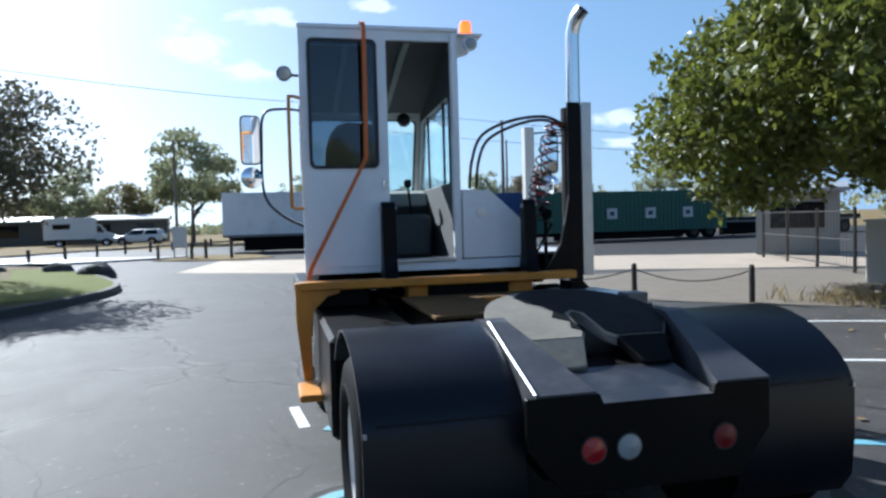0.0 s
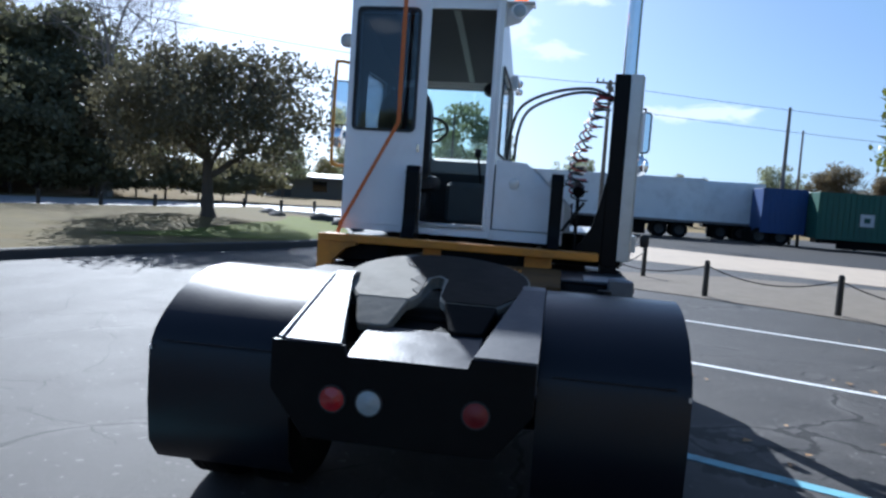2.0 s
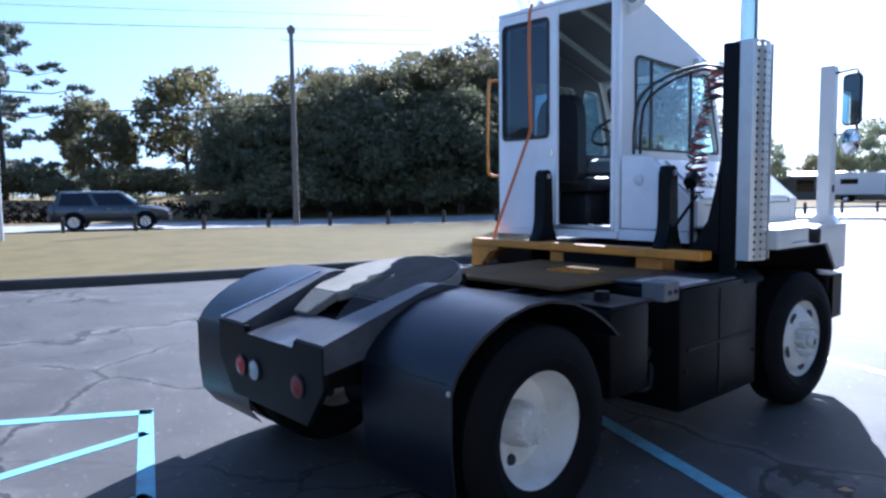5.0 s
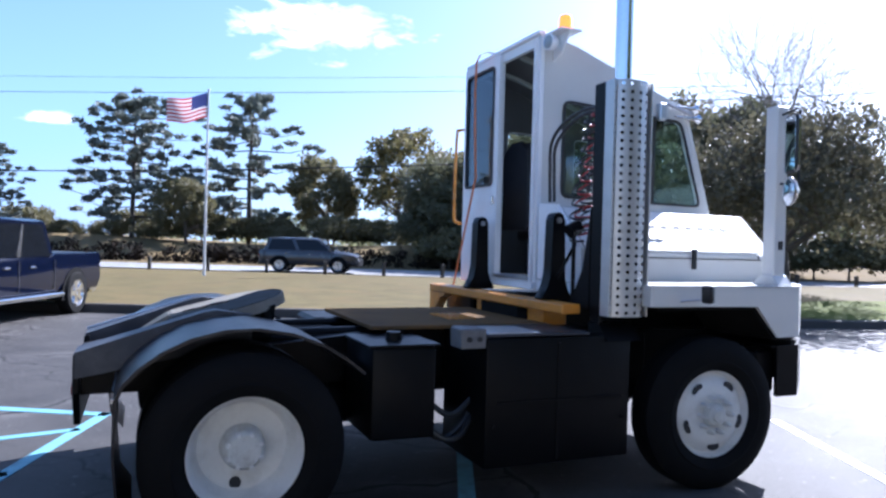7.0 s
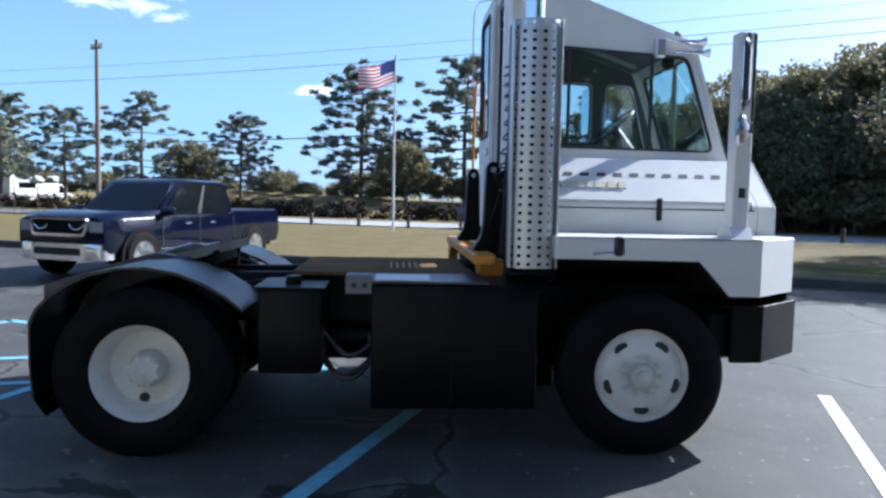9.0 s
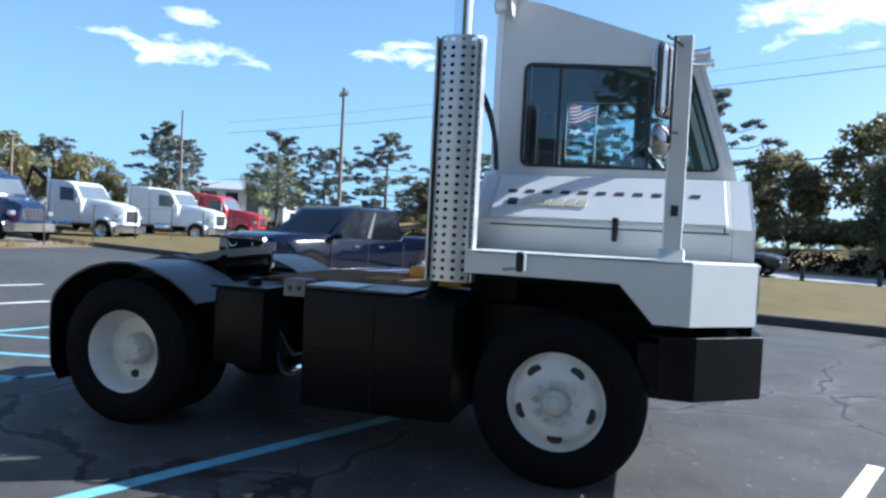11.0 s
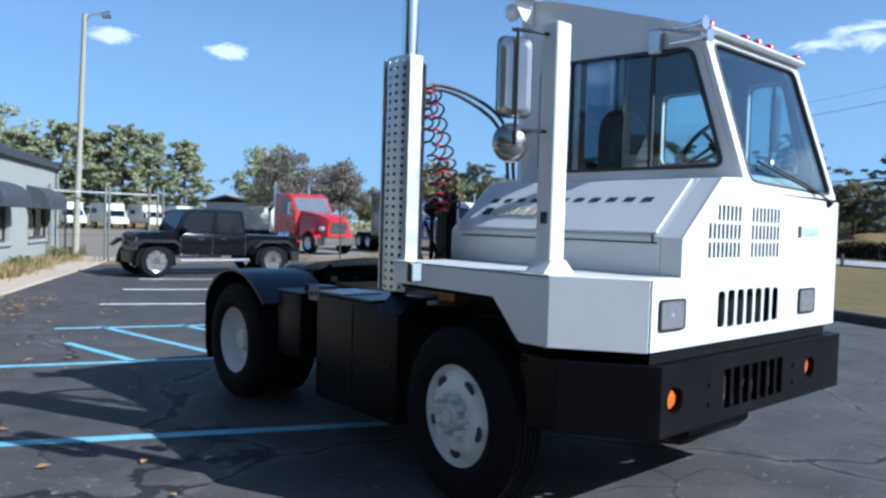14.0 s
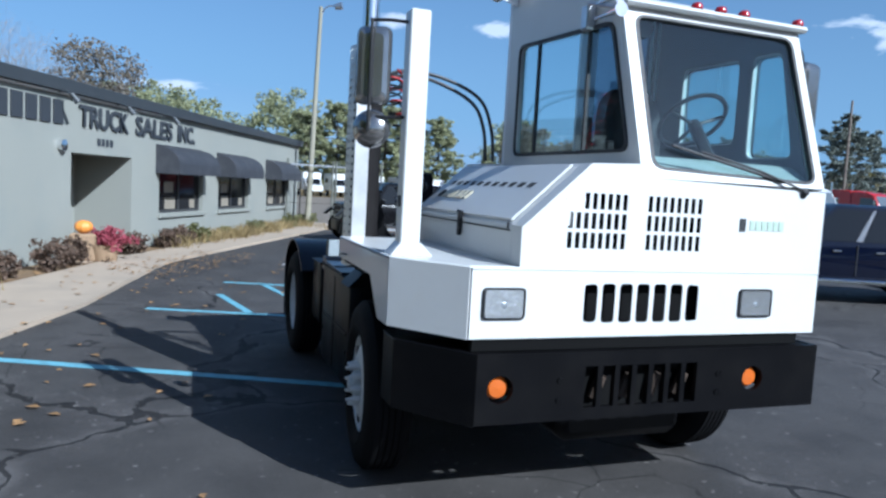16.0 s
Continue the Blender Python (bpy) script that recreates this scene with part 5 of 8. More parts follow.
    fine_line = maths("MULTIPLY", maths("LESS_THAN", vor2.outputs["Distance"], 0.006), ramp(noise_at(0.5, 4), 0.48, 0.54))
    crk = maths("MAXIMUM", crk, maths("MULTIPLY", fine_line, crack * 0.8))
    dusty = maths("MULTIPLY_ADD", maths("MULTIPLY", halo, ramp(noise_at(2.3, 5), 0.42, 0.62)), 1.1 * crack)
    nt.nodes[-1].inputs[2].default_value = 1.0
    v5 = maths("MULTIPLY", maths("MULTIPLY", v4, dusty), maths("SUBTRACT", 1.0, crk))
    # pale grit and bits of litter
    bits = ramp(noise_at(17, 2, 0.4), 0.685, 0.715)
    v5 = maths("ADD", v5, maths("MULTIPLY", bits, 1.1))
    # scattered dark oil spots
    spots = ramp(noise_at(0.9, 3), 0.70, 0.76)
    v6 = maths("MULTIPLY", v5, maths("SUBTRACT", 1.0, maths("MULTIPLY", spots, 0.45)))
    col = nt.nodes.new("ShaderNodeVectorMath")
    col.operation = "SCALE"
    col.inputs[0].default_value = tuple(base_v * c for c in tint)
    nt.links.new(v6, col.inputs["Scale"])
    nt.links.new(col.outputs[0], b.inputs["Base Color"])
    nt.links.new(maths("ADD", maths("MULTIPLY", mid, 0.2), sheen - 0.1), b.inputs["Roughness"])
    bp = nt.nodes.new("ShaderNodeBump")
    bp.inputs["Strength"].default_value, bp.inputs["Distance"].default_value = 0.5, 0.006
    nt.links.new(maths("SUBTRACT", maths("ADD", grit, maths("MULTIPLY", fine, 0.6)), maths("MULTIPLY", crk, 2.0)), bp.inputs["Height"])
    nt.links.new(bp.outputs[0], b.inputs["Normal"])
    b.inputs["Specular IOR Level"].default_value = 0.26
    return m


ASPHALT = asphalt("old_asphalt", 0.070, 0.72, 0.70)
# darker asphalt: the trailers' shade is put into the base colour
SHADEASPHALT = asphalt("shade_dark_asphalt", 0.032, 0.5, 0.8)
ROADMAT = asphalt("pale_road", 0.40, 0.3, 0.6, (1.0, 0.98, 0.95))
CONCRETE = pbr("pale_concrete", (0.36, 0.29, 0.215), 0.8, var=0.12, scale=1.5, dirt=(0.20, 0.18, 0.15), dirt_amount=0.4, dirt_scale=0.8, bump=0.2, bscale=60)
# very dark for concrete: the kerb face's shade is put into the colour
KERBMAT = pbr("kerb_concrete", (0.060, 0.052, 0.046), 0.8, var=0.15, scale=2, dirt=(0.10, 0.09, 0.08), dirt_amount=0.4, dirt_scale=1.5, bump=0.2, bscale=60)
LAWN = pbr("dry_lawn", (0.098, 0.078, 0.034), 0.9, spec=0.1, var=0.5, scale=1.6, dirt=(0.155, 0.108, 0.048), dirt_amount=0.75, dirt_scale=0.9, bump=0.6, bscale=90)
LAWN_GREEN = pbr("green_lawn", (0.10, 0.115, 0.02), 0.9, spec=0.1, var=0.3, scale=1.5, dirt=(0.12, 0.11, 0.04), dirt_amount=0.4, dirt_scale=0.8, bump=0.6, bscale=90)
DRYGROUND = pbr("dry_verge", (0.17, 0.125, 0.06), 0.95, spec=0.1, var=0.3, scale=0.5, dirt=(0.09, 0.075, 0.035), dirt_amount=0.6, dirt_scale=0.25, bump=0.6, bscale=30)
TANGRASS = pbr("tan_bank_grass", (0.17, 0.125, 0.06), 0.95, spec=0.1, var=0.3, scale=0.4, dirt=(0.13, 0.10, 0.05), dirt_amount=0.5, dirt_scale=0.3, bump=0.6, bscale=30)
GRAVEL = pbr("gravel", (0.16, 0.138, 0.112), 0.9, spec=0.15, var=0.3, scale=3, dirt=(0.14, 0.12, 0.09), dirt_amount=0.4, dirt_scale=1.0, bump=0.8, bscale=60)
MULCH = pbr("leafy_bed", (0.14, 0.09, 0.045), 0.95, var=0.4, scale=8, dirt=(0.30, 0.17, 0.06), dirt_amount=0.5, dirt_scale=6, bump=0.8, bscale=50)
BLUEPAINT = pbr("worn_blue_paint", (0.15, 0.36, 0.44), 0.6, var=0.15, scale=6, dirt=(0.08, 0.09, 0.10), dirt_amount=0.55, dirt_scale=9, bump=0.2, bscale=120)
WHITEPAINT = pbr("worn_white_paint", (0.62, 0.62, 0.60), 0.6, var=0.15, scale=6, dirt=(0.10, 0.10, 0.10), dirt_amount=0.5, dirt_scale=9, bump=0.2, bscale=120)
WALLPAINT = pbr("grey_green_render", (0.238, 0.242, 0.212), 0.8, var=0.06, scale=1.2, dirt=(0.19, 0.215, 0.205), dirt_amount=0.35, dirt_scale=0.9, bump=0.25, bscale=40)
PLAINWHITE = pbr("white_pipe", (0.6, 0.6, 0.58), 0.5, var=0.1)
DARKTRIM = pbr("dark_roof_trim", (0.035, 0.04, 0.045), 0.5, var=0.15, scale=4)
AWNING = pbr("black_awning_cloth", (0.028, 0.03, 0.036), 0.7, var=0.15, scale=5, bump=0.1, bscale=80, dirt=(0.09, 0.09, 0.095), dirt_amount=0.3, dirt_scale=3)
LETTER = pbr("dark_letters", (0.03, 0.034, 0.04), 0.6, var=0.1)
SHOPGLASS = pbr("shop_window_glass", (0.012, 0.013, 0.015), 0.08, spec=0.3, var=0.3, scale=2, rough_var=0.02)
CARD = pbr("beige_card", (0.20, 0.175, 0.135), 0.8, var=0.25, scale=5)
FRAMEDARK = pbr("dark_window_frame", (0.04, 0.04, 0.04), 0.5, var=0.1)
BARK = pbr("bark", (0.075, 0.06, 0.048), 0.95, var=0.3, scale=6, bump=0.8, bscale=22, stretch=(1, 1, 0.25))
PALEBARK = pbr("pale_bark", (0.20, 0.18, 0.16), 0.95, var=0.3, scale=6, bump=0.6, bscale=22, stretch=(1, 1, 0.25))
POLEWOOD = pbr("weathered_pole", (0.16, 0.13, 0.105), 0.9, var=0.25, scale=5, bump=0.4, bscale=30, stretch=(1, 1, 0.1))
PALEPOLE = pbr("pale_treated_pole", (0.235, 0.22, 0.165), 0.85, var=0.2, scale=5, bump=0.4, bscale=30, stretch=(1, 1, 0.1))
POSTWOOD = pbr("dark_post", (0.045, 0.038, 0.03), 0.85, var=0.25, scale=8, bump=0.4, bscale=40)
IRON = pbr("dark_iron", (0.05, 0.045, 0.04), 0.6, metal=0.5, var=0.2)
LEAF_MAPLE = pbr("maple_leaves", (0.115, 0.130, 0.022), 0.45, var=0.2, scale=2, island=0.9, transl=0.4)
LEAF_DARK = pbr("woodland_leaves", (0.100, 0.100, 0.056), 0.6, var=0.55, scale=0.28, island=0.35, transl=0.45)
LEAF_OLIVE = pbr("autumn_olive_leaves", (0.130, 0.118, 0.058), 0.6, var=0.5, scale=0.28, island=0.35, transl=0.45)
LEAF_YELLOW = pbr("autumn_yellow_leaves", (0.15, 0.13, 0.05), 0.55, var=0.2, scale=0.4, island=0.7, transl=0.35)
LEAF_BROWN = pbr("thin_brown_leaves", (0.105, 0.095, 0.056), 0.6, var=0.2, scale=0.4, island=0.4, transl=0.3)
NEEDLE = pbr("pine_needles", (0.135, 0.150, 0.122), 0.6, var=0.4, scale=0.5, island=0.35, transl=0.25)
SHRUB_RED = pbr("reddish_dry_shrub", (0.095, 0.062, 0.042), 0.8, var=0.2, scale=2, island=0.8, transl=0.2)
SHRUB_GREEN = pbr("weedy_green", (0.12, 0.12, 0.045), 0.7, var=0.2, scale=2, island=0.8, transl=0.3)
DRYGRASS = pbr("dry_grass_blades", (0.24, 0.18, 0.08), 0.8, var=0.2, scale=2, island=0.7, transl=0.3)
FALLEN = pbr("fallen_leaves", (0.26, 0.15, 0.06), 0.7, var=0.2, scale=2, island=0.9)


def sheet(name, pts, z, mat_, label, category, thick=0.0, kind="structure"):
    """A flat piece of ground; with thickness it stands above what lies under it."""
    bm = B()
    if thick:
        prism(bm, pts, "z", z - thick, z)
    else:
        bm.faces.new([bm.verts.new((x, y, z)) for x, y in pts])
    return tagged(part(name, bm, mat_), label, category, kind=kind)


sheet("ground", [(-900, -900), (900, -900), (900, 900), (-900, 900)], -0.05, DRYGROUND, "dry grassy ground reaching to the horizon", "ground")
sheet("parking_lot", [(-70, -19), (40, -19), (60, 55), (-70, 55)], 0.0, ASPHALT, "old cracked grey asphalt parking lot", "asphalt", 0.04)
sheet("gravel_yard", [(-90, -75), (30, -75), (30, -19.02), (-90, -19.02)], -0.012, GRAVEL, "pale gravel truck yard behind the fence", "gravel", 0.03)

KERB = [SN(-9.9, -70), SN(-9.9, -30), (-11.35, -1.5), (-9.75, 2.4), (-8.75, 6.2), (-7.75, 9.2), (-6.6, 11.7), (-5.75, 14.0), (-5.5, 16.3), (-6.1, 19.0), (-8.2, 24.0), (-11.2, 29.0), (-15.0, 32.5)]
kp = [p.to_2d() for p in smooth_path([(x, y, 0) for x, y in KERB[2:]], 4)]
kerb_line = [Vector(KERB[0]), Vector(KERB[1])] + kp


def offset_line(line, d):
    out = []
    for i, p in enumerate(line):
        t = (line[min(i + 1, len(line) - 1)] - line[max(i - 1, 0)]).normalized()
        out.append(p + Vector((-t.y, t.x)) * d)
    return out


inner_line = offset_line(kerb_line, 0.16)
bm = B()
rings = []
for a, b2 in zip(kerb_line, inner_line):
    rings.append([(a.x, a.y, -0.02), (a.x, a.y, 0.155), (a.x + (b2.x - a.x) * 0.2, a.y + (b2.y - a.y) * 0.2, 0.18), (b2.x, b2.y, 0.18), (b2.x, b2.y, -0.02)])
loft(bm, rings)
tagged(part("lawn_kerb", bm, KERBMAT), "concrete kerb round the lawn, its shade put into the dark colour", "kerb", kind="structure")
far_edge = [SN(-27.5, -70 + 94 * i / (len(inner_line) - 1)) for i in range(len(inner_line))]


def lawn_rows(pairs, fractions, up):
    """A sheet of turf from the kerb inwards, crowned in the middle and mounded round the tree."""
    bm = B()
    rows_ = []
    for a, b2 in pairs:
        row = []
        for k in fractions:
            x, y = a.x + (b2[0] - a.x) * k, a.y + (b2[1] - a.y) * k
            z = 0.17 - 0.04 * k + 0.17 * math.sin(math.pi * k) ** 1.3 + 0.24 * math.exp(-((x + 10.2) ** 2 + (y - 16.6) ** 2) / 9.0) * min(1.0, k * 6)
            row.append(bm.verts.new((x, y, z + (up if k > 0 else up * 0.5))))
        rows_.append(row)
    for ra, rb in zip(rows_, rows_[1:]):
        for k in range(len(fractions) - 1):
            bm.faces.new((ra[k], ra[k + 1], rb[k + 1], rb[k]))
    return bm


pairs = list(zip(inner_line, far_edge))
tagged(part("lawn", lawn_rows(pairs, [k / 16 for k in range(17)], 0.0), LAWN, smooth=True), "dry yellowish mown lawn strip", "grass", kind="structure")
tagged(part("lawn_tip", lawn_rows([q for q in pairs if 13.0 < q[0].y < 27.5], (0, 0.03, 0.0625, 0.09, 0.125), 0.015), LAWN_GREEN, smooth=True), "yellow-green grass at the lawn's tip", "grass", kind="structure")
sheet("public_road", [SN(-27.5, -160), SN(-27.5, 26), (-15.5, 33.2), (-11, 33.6), (-6, 36.5), (-20, 44), SN(-36, 70), SN(-36, -160)], 0.10, ROADMAT, "pale public road beyond the lawn", "road", 0.1)
sheet("verge", [SN(-36, -160), SN(-36, 70), SN(-160, 70), SN(-160, -160)], 0.12, DRYGROUND, "brown dry verge beyond the road", "verge", 0.1)
bm = B()
rings = []
for n in range(-120, 31, 10):
    h = 1.6 + 0.4 * math.sin(n * 0.13)
    rings.append([SN(-40, n) + (0.1,), SN(-44, n) + (h * 0.6,), SN(-48, n) + (h,), SN(-70, n) + (h * 0.9,), SN(-70, n) + (0.0,)])
loft(bm, rings)
tagged(part("grass_bank", bm, TANGRASS, smooth=True), "low brown grassy bank", "bank", kind="structure")

# painted lines
def line_strip(name, a, b2, w, m, label):
    d = (Vector(b2) - Vector(a)).normalized() * w / 2
    q = Vector((-d.y, d.x))
    a, b2 = Vector(a), Vector(b2)
    bm = B()
    prism(bm, [tuple(a + q), tuple(b2 + q), tuple(b2 - q), tuple(a - q)], "z", 0.001, 0.005)
    return tagged(part(name, bm, m), label, "road marking", "parking lot lines", "structure")


S0, S1 = -1.95, 3.35
line_strip("blue_line", SN(S0, 1.62), SN(3.9, 1.62), 0.11, BLUEPAINT, "worn light-blue parking line")
line_strip("blue_line", SN(-1.62, -1.52), SN(S1 + 0.1, -1.10), 0.10, BLUEPAINT, "worn light-blue parking line")
line_strip("blue_line", SN(-1.80, -4.12), SN(S1 + 0.1, -3.70), 0.10, BLUEPAINT, "worn light-blue parking line")
line_strip("blue_line", SN(-1.55, -1.47), SN(-1.80, -4.17), 0.12, BLUEPAINT, "worn light-blue parking line")
line_strip("blue_line", SN(2.14, -1.22), SN(3.06, -2.5), 0.10, BLUEPAINT, "light-blue hatching stripe")
for s in (1.1, 0.05, -1.05):
    line_strip("blue_line", SN(s, -1.27 + (s - 1.1) * 0.092), SN(s + 1.8, -3.85 + (s - 1.1) * 0.08), 0.10, BLUEPAINT, "light-blue hatching stripe")
for n in (-6.58, -9.3, -12.0, -14.7, 4.58, 7.5):
    line_strip("white_line", SN(S0 - 0.15, n), SN(S1 + (1.5 if n > 0 else 0), n), 0.10, WHITEPAINT, "worn white parking line")
line_strip("white_line", (-1.36, 3.02), (-1.29, 2.34), 0.09, WHITEPAINT, "short worn white line beside the truck")
# worn remains of a painted ring under the rear wheel
cx, cy = SN(-1.12, 0.05)
bm = B()
arc = [math.atan2(DV.y, DV.x) + math.pi + math.radians(a) for a in range(-105, 106, 10)]
prism(bm, [(cx + 0.41 * math.cos(a), cy + 0.41 * math.sin(a)) for a in arc] + [(cx + 0.31 * math.cos(a), cy + 0.31 * math.sin(a)) for a in reversed(arc)], "z", 0.001, 0.005)
tagged(part("blue_ring", bm, BLUEPAINT), "worn light-blue painted ring on the asphalt", "road marking", "parking lot lines", "structure")
# walk, planting bed and building along the stalls
sheet("sidewalk", [SN(3.95, 6), SN(3.9, 1.0), SN(4.15, -0.9), SN(4.75, -3.3), SN(5.2, -5.2), SN(5.3, -6.0), SN(5.1, -21), SN(6.4, -21), SN(6.3, -6.0), SN(5.9, -2.0), SN(5.6, 6)], 0.06, CONCRETE, "pale concrete walk in front of the building", "sidewalk", 0.06)
sheet("entry_slab", [SN(6.31, -6.0), SN(6.31, -4.3), SN(7.9, -4.3), SN(7.9, -6.0)], 0.055, CONCRETE, "concrete slab before the entrance", "pavement", 0.05)
sheet("planting_bed", [SN(5.6, 6), SN(5.9, -2.0), SN(6.29, -5.99), SN(6.39, -21), SN(7.9, -21), SN(7.9, 6)], 0.045, MULCH, "leafy planting bed along the wall", "planting bed", 0.04)

WS = 6.8      # the wall's plane
frame_b = Matrix(((NV.x, DV.x, 0, 0), (NV.y, DV.y, 0, 0), (0, 0, 1, 0), (0, 0, 0, 1)))   # local: x along n, y into the building, z up
building = base("office_building", (0, 0, 0), "low grey-green rendered office with black awnings", "building")
building.matrix_basis = frame_b @ Matrix.Translation((0, WS, 0))
WIN = ((-10.75, -8.3, 0.78, 1.80), (-14.25, -11.8, 0.78, 1.80), (-18.5, -16.0, 0.78, 1.80))
DOOR = (-7.05, -4.9, 0.0, 1.99)
bm = B()
plate(bm, [(-19.75, 0), (DOOR[0], 0), (DOOR[0], DOOR[3]), (DOOR[1], DOOR[3]), (DOOR[1], 0), (6, 0), (6, 3.15), (-19.75, 3.05)], [[(a, c), (b2, c), (b2, d), (a, d)] for a, b2, c, d in WIN], "y", 0.0, 0.22)
part("front_wall", bm, WALLPAINT, building, "grey-green rendered wall")
bm = B()
make_box(bm, -19.75, -19.53, 0.22, 9, 0, 3.0)
make_box(bm, 5.8, 6.0, 0.22, 9, 0, 3.0)
make_box(bm, -19.5, 5.8, 8.8, 9, 0, 3.0)
part("side_wall", bm, WALLPAINT, building)
bm = B()
make_box(bm, -19.7, 5.95, 0.05, 9, 3.0, 3.06)
part("roof", bm, DARKTRIM, building)
bm = B()
prism(bm, [(-0.14, 3.02), (-0.16, 3.24), (0.15, 3.24), (0.15, 3.02)], "x", -19.85, 6.1, 0.01)
part("roof_fascia", bm, DARKTRIM, building, "dark metal roof edge")
bm = B()
make_box(bm, DOOR[0], DOOR[1], 1.25, 1.35, 0, 2.0)
make_box(bm, DOOR[0] - 0.05, DOOR[0], 0.22, 1.3, 0, 2.0)
make_box(bm, DOOR[1], DOOR[1] + 0.05, 0.22, 1.3, 0, 2.0)
make_box(bm, DOOR[0], DOOR[1], 0.22, 1.3, 1.99, 2.04)
part("entrance_recess", bm, WALLPAINT, building, "shaded entrance recess")
bm = B()
make_box(bm, -6.9, -5.95, 1.20, 1.26, 0.02, 1.95, 0.01)
ed = part("entrance_door", bm, WALLPAINT, building, "grey entrance door")
bm = B()
make_box(bm, -6.25, -6.1, 1.185, 1.2, 1.15, 1.55)
part("notice", bm, WHITEPAINT, ed, "small white notice")
for i, (a, b2, c, d) in enumerate(WIN):
    bm = B()
    plate(bm, [(a, c), (b2, c), (b2, d), (a, d)], [[(a + 0.06, c + 0.06), ((a + b2) / 2 - 0.025, c + 0.06), ((a + b2) / 2 - 0.025, d - 0.06), (a + 0.06, d - 0.06)], [((a + b2) / 2 + 0.025, c + 0.06), (b2 - 0.06, c + 0.06), (b2 - 0.06, d - 0.06), ((a + b2) / 2 + 0.025, d - 0.06)]], "y", 0.10, 0.16)
    wf = part("office_window", bm, FRAMEDARK, building, "dark framed office window")
    for x0, x1 in ((a + 0.06, (a + b2) / 2 - 0.025), ((a + b2) / 2 + 0.025, b2 - 0.06)):
        bm = B()
        make_box(bm, x0, x1, 0.125, 0.135, c + 0.06, d - 0.06)
        part("pane", bm, SHOPGLASS, wf, "dark reflecting pane")
    for u0, u1, v0, v1 in ((0.56, 0.78, 0.08, 0.36), (0.60, 0.80, 0.46, 0.72), (0.10, 0.22, 0.08, 0.30)):
        bm = B()
        make_box(bm, a + (b2 - a) * u0, a + (b2 - a) * u1, 0.1215, 0.1248, c + (d - c) * v0, c + (d - c) * v1)
        part("window_card", bm, CARD, wf, "dull beige card behind the window")
    bm = B()
    make_box(bm, a - 0.06, b2 + 0.06, -0.07, 0.10, c - 0.10, c, 0.008)
    part("window_sill", bm, WALLPAINT, wf)
    # half-barrel awning over the window
    bm = B()
    aw = [(0.0, 2.36)] + [(-0.58 * math.sin(radians(q)), 1.86 + 0.48 * math.cos(radians(q))) for q in range(8, 91, 12)] + [(-0.58, 1.70), (0.0, 1.70)]
    xa, xb = a + 0.28, b2 + 0.2
    prism(bm, aw, "x", xa, xb, 0.004)
    part("awning", bm, AWNING, wf, "black rounded cloth awning", True)
bm = B()
tube(bm, [(5.5, -0.05, 3.0), (-8.4, -0.05, 2.995)], 0.022, 8)
part("conduit", bm, PLAINWHITE, building, "white electrical conduit")
for x in (-2.4, -4.4, -6.3, -8.3):
    bm = B()
    tube(bm, [(x, -0.05, 3.0), (x, -0.20, 3.02), (x, -0.34, 2.95)], 0.012, 6)
    tube(bm, [(x, -0.30, 2.98), (x - 0.05, -0.40, 2.84)], [0.035, 0.06], 8)
    part("sign_lamp", bm, DARKTRIM, building, "small gooseneck sign lamp")
bm = B()
lathe(bm, [(0, 0.09), (-0.10, 0.10), (-0.12, 0.0)], "y", (-4.55, 0, 2.1), 12)
part("flood_lamp", bm, CHROME, building, "small twin flood lamp", True)


def sign_word(body, n_left, n_right, z0, z1):
    """Raised letters on the wall, read from outside; n falls from left to right."""
    me = text_mesh(body, 1.0, 0.02)
    xs = [v.co.x for v in me.vertices]
    ys = [v.co.y for v in me.vertices]
    w, h = max(xs) - min(xs), max(ys) - min(ys)
    for v in me.vertices:
        v.co = Vector((n_left + (v.co.x - min(xs)) / w * (n_right - n_left), -0.02 - v.co.z, z0 + (v.co.y - min(ys)) / h * (z1 - z0)))
    me.materials.append(LETTER)
    ob = new("sign_letters", me)
    ob.parent = building
    tagged(ob, "dark raised sign letters")


sign_word("TRUCK", -5.1, -6.85, 2.47, 2.88)
sign_word("SALES", -7.15, -8.85, 2.47, 2.88)
sign_word("INC.", -9.15, -10.1, 2.47, 2.88)
for i in range(5):        # the firm's name, as plain bars
    bm = B()
    x = -4.62 + i * 0.36
    make_box(bm, x, x + 0.27, -0.03, 0.0, 2.47, 2.88)
    part("sign_bar", bm, LETTER, building, "dark sign letter block")
for i in range(4):
    bm = B()
    x = -6.28 + i * 0.15
    make_box(bm, x, x + 0.10, -0.015, 0.0, 2.16, 2.30)
    part("number_bar", bm, LETTER, building)

# ---- posts and chain, road-side posts, poles ----
CHAINPOSTS = [(6.9, 7.65), (5.4, 9.2), (3.46, 10.4), (1.45, 11.5), (2.66, 13.5)]
sheet("gravel_patch", [(8.6, 5.9), (7.4, 7.0), (5.2, 8.9), (3.3, 10.1), (0.9, 11.2), (1.6, 13.9), (5, 15.2), (11, 14.6), (16, 11.5), (16, 5.5)], 0.012, GRAVEL, "gravel and dirt patch behind the chain", "gravel", 0.012)
sheet("concrete_drive", [(-5.0, 23.5), (1, 19.6), (6, 17.5), (11, 15.0), (19, 11.8), (44, 8), (44, 13.5), (20, 19), (12, 23.2), (7.5, 25.0), (0.8, 29.6), (-4.0, 31.4)], 0.008, CONCRETE, "pale concrete drive before the trailers", "drive", 0.008)
